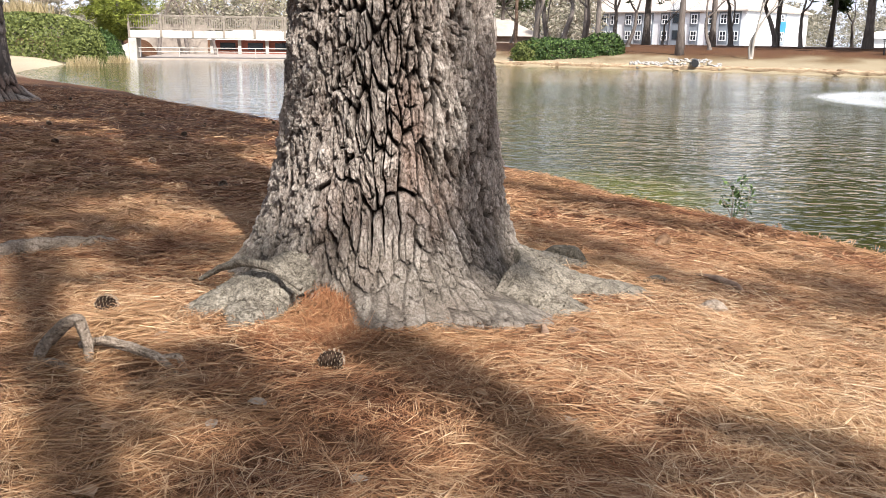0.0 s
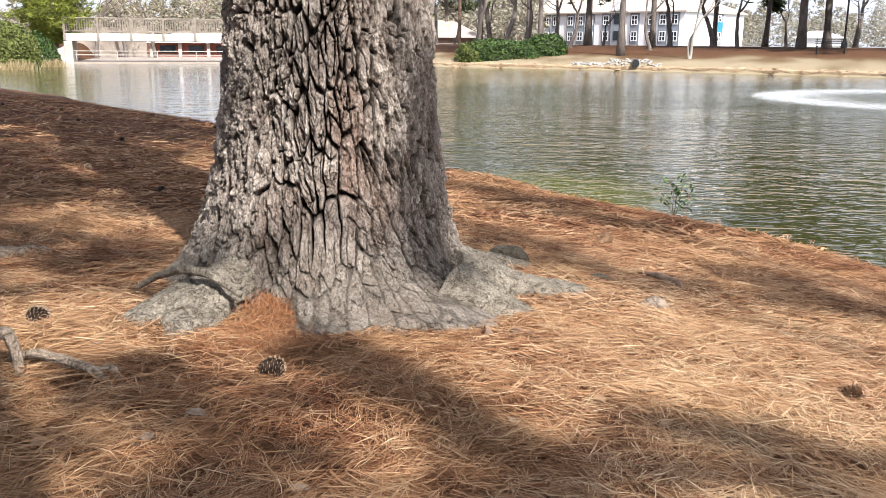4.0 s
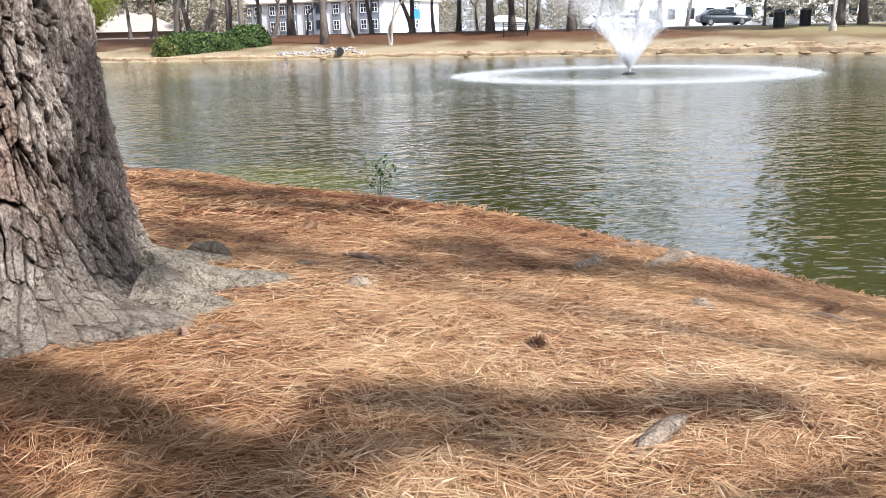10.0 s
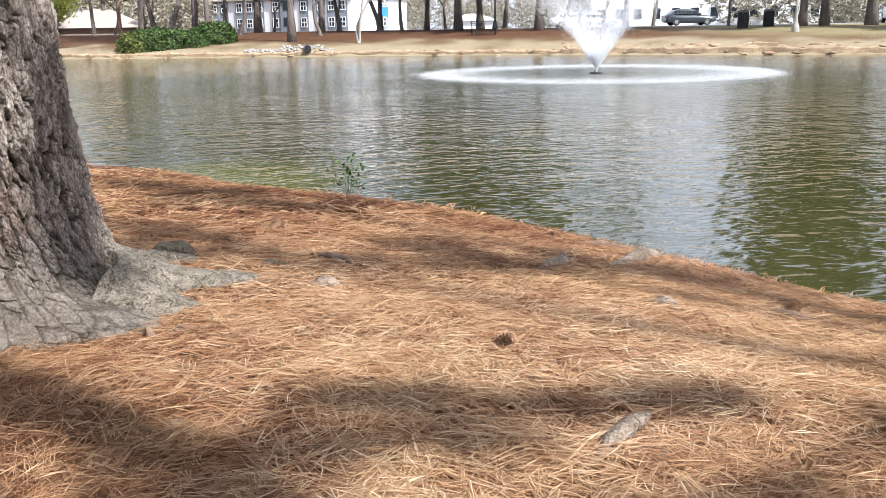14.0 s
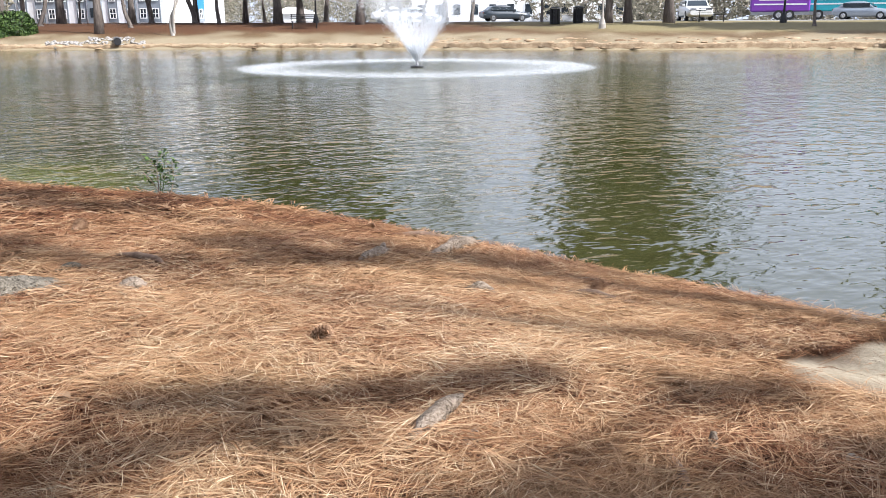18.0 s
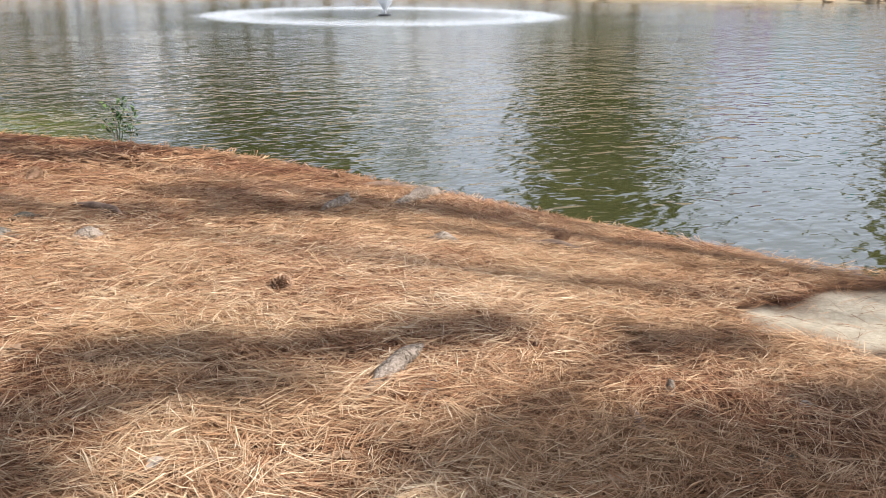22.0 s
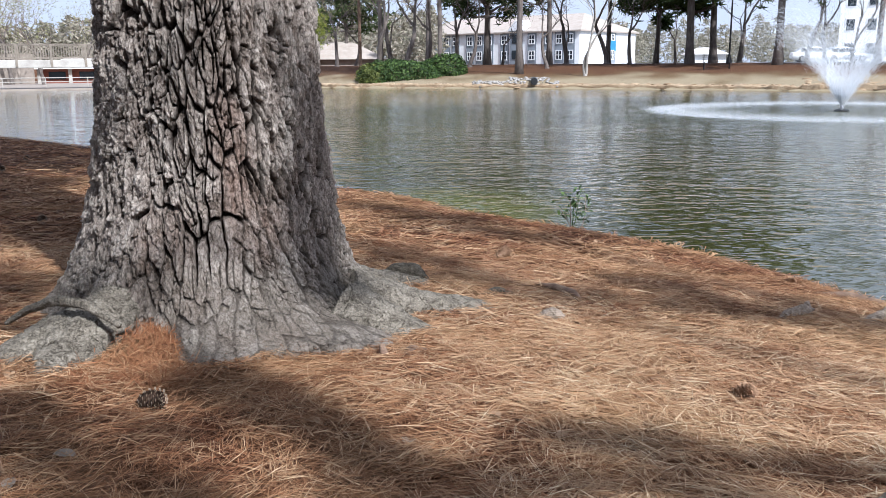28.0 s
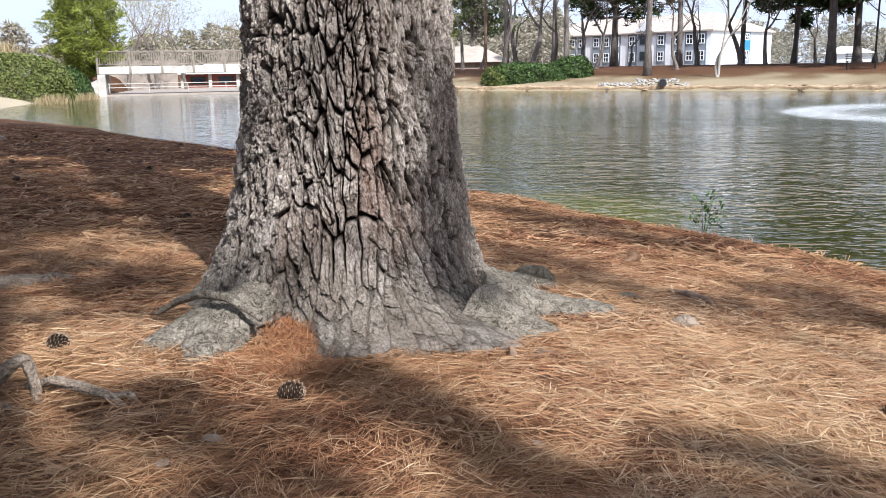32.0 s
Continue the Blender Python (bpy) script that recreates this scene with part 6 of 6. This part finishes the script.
def bench(deg, dist, turn):
    t = thing("park_bench", "black metal park bench", "bench", put(deg, dist, turn), group="park benches")
    for z, y in ((0.45, -0.2), (0.45, -0.08), (0.45, 0.04), (0.45, 0.16), (0.62, 0.24), (0.74, 0.27), (0.86, 0.30)):
        part("slat", Mesh().box((-0.85, y - 0.045, z - 0.015), (0.85, y + 0.045, z + 0.015)), M_BLACK, t)
    for x in (-0.75, 0.75):
        part("leg", Mesh().tube([(x, -0.2, -0.02), (x, -0.2, 0.44), (x, 0.18, 0.44), (x, 0.32, 0.9)], 0.025, 6).tube([(x, 0.18, 0.44), (x, 0.25, -0.02)], 0.025, 6), M_BLACK, t)


bench(25.9, 56.5, -20)
bench(51.4, 60.0, -55)


def bin_(deg, dist):
    t = thing("litter_bin", "dark slatted litter bin with a domed lid", "bin", put(deg, dist), group="litter bins")
    part("liner", Mesh().tube([(0, 0, 0.02), (0, 0, 0.9)], [0.26, 0.28], 16), M_BLACK, t)
    slat = Mesh().box((-0.035, 0.29, 0.0), (0.035, 0.32, 0.92)).build("slat", M_BLACK)
    for i in range(18):
        part("slat", slat, None, t).rotation_euler = (0, 0, i * math.pi / 9)
    part("lid", Mesh().tube([(0, 0, 0.94), (0, 0, 0.98), (0, 0, 1.05)], [0.34, 0.34, 0.2], 16), M_BLACK, t)


bin_(41.85, 56.5)
bin_(43.3, 58.4)


def lamp_post(deg, dist, h=4.2, mat=None, label="black ornamental lamp post", head=True):
    t = thing("street_lamp", label, "lamp post", put(deg, dist))
    part("base", Mesh().tube([(0, 0, -0.05), (0, 0, 0.25), (0, 0, 0.5), (0, 0, 0.6)], [0.22, 0.2, 0.12, 0.09], 12), mat or M_BLACK, t)
    part("pole", Mesh().tube([(0, 0, 0.6), (0, 0, h)], [0.07, 0.05], 10), mat or M_BLACK, t)
    if head:
        part("lantern", Mesh().tube([(0, 0, h), (0, 0, h + 0.15), (0, 0, h + 0.55), (0, 0, h + 0.62)], [0.08, 0.18, 0.22, 0.05], 10), M_LAMP, t)
        part("cap", Mesh().tube([(0, 0, h + 0.62), (0, 0, h + 0.8)], [0.25, 0.03], 10), mat or M_BLACK, t)


lamp_post(55.55, 58.2)
lamp_post(26.6, 66, 7.0, None, "tall dark lamp pole", False)
lamp_post(44.85, 52.2, 6.0, M_PALEBARK, "pale slim pole on the grass", False)


def car(m, paint, label, length=4.6, width=1.8, height=1.45, kind="car"):
    t = thing("car", label, kind, m)
    L, W, H = length, width / 2, height
    st = [(-0.50, 0.36, 0.62, 0.80), (-0.47, 0.30, 0.72, 0.90), (-0.38, 0.24, 0.82, 0.97), (-0.20, 0.22, 0.93, 1.0), (0.0, 0.22, 0.94, 1.0), (0.22, 0.22, 0.94, 1.0), (0.40, 0.24, 0.98, 0.97), (0.47, 0.30, 0.95, 0.90), (0.50, 0.40, 0.80, 0.80)]
    pts = []
    for y, z0, z1, w in st:
        a, b, c = z0, (z0 + z1) / 2, z1
        row = [(-0.80 * w, a), (-w, a + 0.1), (-w, b), (-0.94 * w, c - 0.04), (-0.80 * w, c), (0.80 * w, c), (0.94 * w, c - 0.04), (w, b), (w, a + 0.1), (0.80 * w, a)]
        pts.append([(x * W, y * L, z * H / 1.45) for x, z in row])
    me = grid_mesh("body", np.array(pts), paint, True, True)
    body = part("body", me, None, t)
    part("bumper", Mesh().add(pts[0], [tuple(range(10))]), paint, t)
    part("bumper", Mesh().add(pts[-1], [tuple(range(10))[::-1]]), paint, t)
    cab = []
    for y, z, w in ((-0.20, 0.92, 0.90), (-0.08, 1.36, 0.76), (0.02, 1.45, 0.74), (0.20, 1.44, 0.74), (0.30, 1.36, 0.76), (0.42, 0.96, 0.88)):
        cab.append([(-w * W, y * L, 0.88 * H / 1.45), (-w * W, y * L, z * H / 1.45 - 0.03), (-w * W * 0.9, y * L, z * H / 1.45), (w * W * 0.9, y * L, z * H / 1.45), (w * W, y * L, z * H / 1.45 - 0.03), (w * W, y * L, 0.88 * H / 1.45)])
    part("cabin", grid_mesh("cabin", np.array(cab), paint, True), None, t)
    z0, z1 = 0.98 * H / 1.45, 1.34 * H / 1.45
    part("windscreen", Mesh().add([(-0.76 * W, -0.190 * L, z0), (0.76 * W, -0.190 * L, z0), (0.66 * W, -0.092 * L, z1), (-0.66 * W, -0.092 * L, z1)], [(0, 1, 2, 3)]), M_GLASS, t)
    part("rear_window", Mesh().add([(0.76 * W, 0.415 * L, z0 + 0.02), (-0.76 * W, 0.415 * L, z0 + 0.02), (-0.66 * W, 0.315 * L, z1), (0.66 * W, 0.315 * L, z1)], [(0, 1, 2, 3)]), M_GLASS, t)
    for s in (-1, 1):
        part("side_window", Mesh().box((s * 0.83 * W - 0.05, -0.12 * L, z0 + 0.02), (s * 0.83 * W + 0.05, 0.32 * L, z1 - 0.04)), M_GLASS, t)
        part("headlight", Mesh().box((s * 0.56 * W - 0.2, -0.492 * L, 0.66 * H / 1.45), (s * 0.56 * W + 0.2, -0.47 * L, 0.80 * H / 1.45), bevel=0.008), M_CHROME, t)
        part("tail_light", Mesh().box((s * 0.62 * W - 0.15, 0.48 * L, 0.72), (s * 0.62 * W + 0.15, 0.50 * L, 0.86)), M_REDBRICK, t)
        part("mirror", Mesh().box((s * 1.02 * W - 0.08, -0.17 * L, 0.95), (s * 1.02 * W + 0.08, -0.14 * L, 1.09), bevel=0.02), paint, t)
        for y in (-0.31, 0.30):
            wh = part("wheel", Mesh().tube([(s * W * 0.78, y * L, 0.32), (s * W * 1.0, y * L, 0.32)], [0.32, 0.32], 18), M_TYRE, t, "black tyre")
            part("rim", Mesh().tube([(s * W * 0.99, y * L, 0.32), (s * W * 1.015, y * L, 0.32)], [0.20, 0.17], 12), M_CHROME, wh)
    part("grille", Mesh().box((-0.36 * W, -0.496 * L, 0.56), (0.36 * W, -0.47 * L, 0.70)), M_BLACK, t)


car(put(50.4, 64, -40), M_CARWHITE, "white saloon car parked facing the pond")
car(BRIDGE @ pose(13.6, 19.0, 0.1, 0, 0, 90), M_CARSILVER, "silver saloon car on the road under the bridge", 4.7)
car(put(59.8, 82, 20), M_CARSILVER, "grey saloon car in the car park")
car(put(38.6, 84, 70), M_CARDARK, "dark car in the far car park")
car(put(31.5, 92, 70), M_CARWHITE, "white car in the far car park")
car(put(33.0, 95, 80), M_CARSILVER, "silver car in the far car park")


def box_vehicle(m, size, paint, label, name, category, axles, window=False):
    t = thing(name, label, category, m)
    L, W, H = size
    part("body", Mesh().box((-L / 2, -W / 2, 0.75), (L / 2, W / 2, H), bevel=0.12), paint, t)
    part("skirt", Mesh().box((-L / 2 + 0.1, -W / 2 + 0.05, 0.45), (L / 2 - 0.1, W / 2 - 0.05, 0.75)), M_STEEL, t)
    part("stripe", Mesh().box((-L / 2 + 0.3, -W / 2 - 0.012, 1.35), (L / 2 - 0.3, -W / 2, 1.48)), M_CARWHITE, t)
    for i, (a, b, z) in enumerate(((-0.30, 0.05, 2.1), (-0.36, 0.12, 1.75))):
        part("lettering", Mesh().box((a * L, -W / 2 - 0.012, z), (b * L, -W / 2, z + 0.17)), M_CARWHITE, t, "plain white bar of lettering")
    if window:
        for a in (0.30, 0.12, -0.06, -0.24):
            part("window", Mesh().box((a * L, -W / 2 - 0.02, 1.75), (a * L + 0.13 * L, -W / 2, 2.5)), M_GLASS, t)
    for x in axles:
        wh = part("wheel", Mesh().tube([(x, -W / 2 - 0.02, 0.45), (x, -W / 2 + 0.3, 0.45)], [0.45, 0.45], 18), M_TYRE, t, "black tyre")
        part("rim", Mesh().tube([(x, -W / 2 - 0.04, 0.45), (x, -W / 2, 0.45)], [0.24, 0.27], 12), M_CHROME, wh)


box_vehicle(put(55.2, 90, -52), (5.2, 2.4, 3.2), M_PURPLE, "purple box trailer with white lettering", "trailer", "trailer", (-0.1, 0.85))
box_vehicle(put(59.0, 91, -56), (8.2, 2.5, 3.2), M_TEAL, "teal bus with pale lettering", "bus", "bus", (-2.6, 2.6), True)


def block_house(m, size, storeys, bays, roof, wall, label, name="house"):
    t = thing(name, label, "building", m)
    L, W, H = size
    part("wall", Mesh().box((-L / 2, 0, -0.5), (L / 2, W, H)), wall, t)
    rf = Mesh()
    rf.add([(-L / 2 - 0.5, -0.5, H), (L / 2 + 0.5, -0.5, H), (L / 2 + 0.5, W + 0.5, H), (-L / 2 - 0.5, W + 0.5, H), (-L / 2 + W * 0.4, W / 2, H + W * 0.22), (L / 2 - W * 0.4, W / 2, H + W * 0.22)],
           [(0, 1, 5, 4), (1, 2, 5), (2, 3, 4, 5), (3, 0, 4), (3, 2, 1, 0)])
    part("roof", rf, roof, t)
    for s in range(storeys):
        for b in range(bays):
            x = -L / 2 + (b + 0.5) * L / bays
            z = 0.9 + s * H / storeys
            wi = part("window", Mesh().box((x - 0.6, -0.06, z - 0.1), (x + 0.6, 0, z), 0).box((x - 0.6, -0.06, z + 1.4), (x + 0.6, 0, z + 1.5)).box((x - 0.6, -0.06, z), (x - 0.5, 0, z + 1.4)).box((x + 0.5, -0.06, z), (x + 0.6, 0, z + 1.4)), M_WHITE, t)
            part("pane", Mesh().box((x - 0.5, -0.03, z), (x + 0.5, 0.02, z + 1.4)), M_GLASS, wi)


block_house(put(39.5, 125, -38), (30, 14, 9.0), 3, 12, M_ROOF, M_WHITE, "large pale three-storey building behind the trees", "apartment_building")
block_house(put(25.2, 120, -20), (5, 4, 1.1), 0, 0, M_PALEROOF, M_WHITE, "low white building beyond the pines")
block_house(put(1.2, 96, -5), (12, 9, 0.7), 0, 0, M_ROOF, M_TANWALL, "low pale-roofed house beyond the road")


def pole(deg, dist, h):
    x, y = bearing(deg, dist)
    t = thing("utility_pole", "weathered wooden utility pole with a cross-arm", "pole", pose(x, y, on_ground(x, y)))
    part("mast", Mesh().tube([(0, 0, -0.3), (0, 0, h)], [0.16, 0.12], 10), M_WOOD, t)
    part("cross_arm", Mesh().box((-1.1, -0.06, h - 0.6), (1.1, 0.06, h - 0.45)), M_WOOD, t)
    return Vector((x, y, on_ground(x, y) + h - 0.45))


p1, p2 = pole(3.3, 78, 9.5), pole(-34, 92, 9.5)
for dz, dx in ((0, -1.0), (0, 1.0), (-1.2, 0)):
    n = 24
    line = [p1 + (p2 - p1) * (i / n) + Vector((dx * 0.3, 0, dz - 1.6 * math.sin(math.pi * i / n))) for i in range(n + 1)]
    solid("power_line", Mesh().tube([tuple(p) for p in line], 0.025, 4), M_BLACK, "dark overhead cable beyond the bridge", "cable", "overhead cables")

# ---- pine straw ----
def straw(name, layers, seed, corners, label):
    """Loose needles in drifts, a few to a bundle: bent ones of four corners, straight ones of three."""
    rng = np.random.default_rng(seed)
    out, tones = [], []
    for n, x0, x1, y0, y1, w, ln, many in layers:
        n //= many
        x, y = x0 + (x1 - x0) * rng.random(n), y0 + (y1 - y0) * rng.random(n)
        x, y = x + 0.22 * rng.normal(size=n), y + 0.22 * rng.normal(size=n)
        d = shore_distance(x, y)
        sandy = np.hypot((x - 3.55) / 1.25, (y - 1.30) / 0.68) + 0.5 * (fbm(x * 3, y * 3, 8) - 0.5)
        inside = np.hypot(x - TRUNK[0], y - TRUNK[1]) < 0.86 * base_radius(np.arctan2(y - TRUNK[1], x - TRUNK[0]))
        ok = (d > 0.03) & ((sandy > 0.68) | (rng.random(n) < 0.012)) & ~inside
        ok &= rng.random(n) < 0.30 + 1.1 * fbm(x * 3.5, y * 3.5, 17)
        x, y = x[ok], y[ok]
        n = len(x)
        flow = np.pi * 2.2 * (fbm(x * 0.9, y * 0.9, 19, 3) - 0.5) + 2.6 * (fbm(x * 5, y * 5, 20, 2) - 0.5)
        yaw = flow + rng.normal(size=n) * 0.95
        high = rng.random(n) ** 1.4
        # older needles below are darker, and darkened further to paint shade into the gaps
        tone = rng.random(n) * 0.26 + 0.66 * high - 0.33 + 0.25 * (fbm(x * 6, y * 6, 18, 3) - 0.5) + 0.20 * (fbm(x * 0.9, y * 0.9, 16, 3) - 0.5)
        # bleached on the open slope and lightened for its sun, fresher and redder under the pine, darker where damp by
        # the water
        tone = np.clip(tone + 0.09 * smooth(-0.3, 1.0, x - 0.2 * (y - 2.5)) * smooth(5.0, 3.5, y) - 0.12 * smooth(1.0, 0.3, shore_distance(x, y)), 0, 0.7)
        L = ln * (0.6 + 0.6 * rng.random(n))
        pitch = rng.normal(size=n) * 0.13
        x, y, yaw, high, tone, L, pitch = (np.repeat(a, many) for a in (x, y, yaw, high, tone, L, pitch))
        n = len(x)
        yaw, pitch, L = yaw + rng.normal(size=n) * 0.10, pitch + rng.normal(size=n) * 0.05, L * (0.9 + 0.2 * rng.random(n))
        u = np.stack([np.cos(yaw) * np.cos(pitch), np.sin(yaw) * np.cos(pitch), np.sin(pitch)], 1)
        s = np.stack([-np.sin(yaw), np.cos(yaw), np.zeros(n)], 1)
        off = rng.normal(size=n) * 0.0045
        x, y = x + s[:, 0] * off, y + s[:, 1] * off
        c = np.stack([x, y, ground_z(x, y) + 0.002 + 0.045 * high + 0.003 * rng.random(n)], 1)
        lift = np.array([0, 0, 1.0])
        bend = rng.normal(size=n) * 0.25
        nodes = []
        for t in (-0.5, 0.0, 0.5):
            p = c + u * (t * L)[:, None] + s * (bend * L * (0.25 - t * t) * (corners == 4))[:, None] - lift * (0.06 * (t * t) * L)[:, None]
            p[:, 2] = np.maximum(p[:, 2], ground_z(p[:, 0], p[:, 1]) + 0.002)
            nodes.append(p)
        tilt = s + lift * (rng.normal(size=n) * 0.6)[:, None]
        tilt /= np.linalg.norm(tilt, axis=1)[:, None]
        h = tilt * w * 0.5
        out.append(np.stack([nodes[0], nodes[1] + h, nodes[2], nodes[1] - h] if corners == 4 else [nodes[0] + h, nodes[0] - h, nodes[2]], 1))
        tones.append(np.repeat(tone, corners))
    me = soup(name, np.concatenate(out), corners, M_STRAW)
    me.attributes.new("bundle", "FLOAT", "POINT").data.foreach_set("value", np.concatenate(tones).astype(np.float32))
    return solid(name, me, None, label, "pine straw", kind="stuff")


def heap():
    rng = np.random.default_rng(102)
    # loose needles heaped in the hollow between the roots
    n = 4200
    k = rng.random(n)
    x, y = -0.47 + 0.09 * rng.normal(size=n) * (1.3 - k) + 0.05 * k, 2.78 + 0.62 * k + 0.03 * rng.normal(size=n)
    z = ground_z(x, y) + 0.02 + 0.10 * np.maximum(0, k - 0.25) ** 1.3 + 0.03 * rng.random(n)
    yaw = np.pi / 2 + rng.normal(size=n) * 0.9
    pitch = 0.35 * k + rng.normal(size=n) * 0.25
    u = np.stack([np.cos(yaw) * np.cos(pitch), np.sin(yaw) * np.cos(pitch), np.sin(pitch)], 1)
    s = np.stack([-np.sin(yaw), np.cos(yaw), 0.4 * rng.normal(size=n)], 1) * 0.0014
    c = np.stack([x, y, z], 1)
    L = (0.10 + 0.06 * rng.random(n))[:, None]
    a, b = c - u * L / 2, c + u * L / 2
    mid = c + s * 6 * rng.normal(size=(n, 1))
    return np.stack([a, mid + s, b, mid - s], 1)


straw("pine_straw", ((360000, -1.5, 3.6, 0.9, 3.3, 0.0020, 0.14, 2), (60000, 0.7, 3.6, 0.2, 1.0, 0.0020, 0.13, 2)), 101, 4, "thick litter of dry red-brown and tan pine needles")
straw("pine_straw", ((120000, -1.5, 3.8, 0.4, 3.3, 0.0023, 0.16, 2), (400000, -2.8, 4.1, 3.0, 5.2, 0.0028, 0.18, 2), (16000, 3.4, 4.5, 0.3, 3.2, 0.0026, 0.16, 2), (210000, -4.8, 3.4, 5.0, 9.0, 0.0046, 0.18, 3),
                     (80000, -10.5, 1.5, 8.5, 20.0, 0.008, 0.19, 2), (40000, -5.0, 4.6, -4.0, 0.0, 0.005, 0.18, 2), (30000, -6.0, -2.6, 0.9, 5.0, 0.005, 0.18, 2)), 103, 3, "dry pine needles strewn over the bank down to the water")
HEAP = soup("needle_heap", heap(), 4, M_REDSTRAW)
HEAP.attributes.new("bundle", "FLOAT", "POINT").data.foreach_set("value", np.repeat(np.random.default_rng(104).random(len(HEAP.polygons)) * 0.45, 4).astype(np.float32))
solid("needle_heap", HEAP, None, "orange-red pine needles heaped between the roots", "pine straw", kind="stuff")
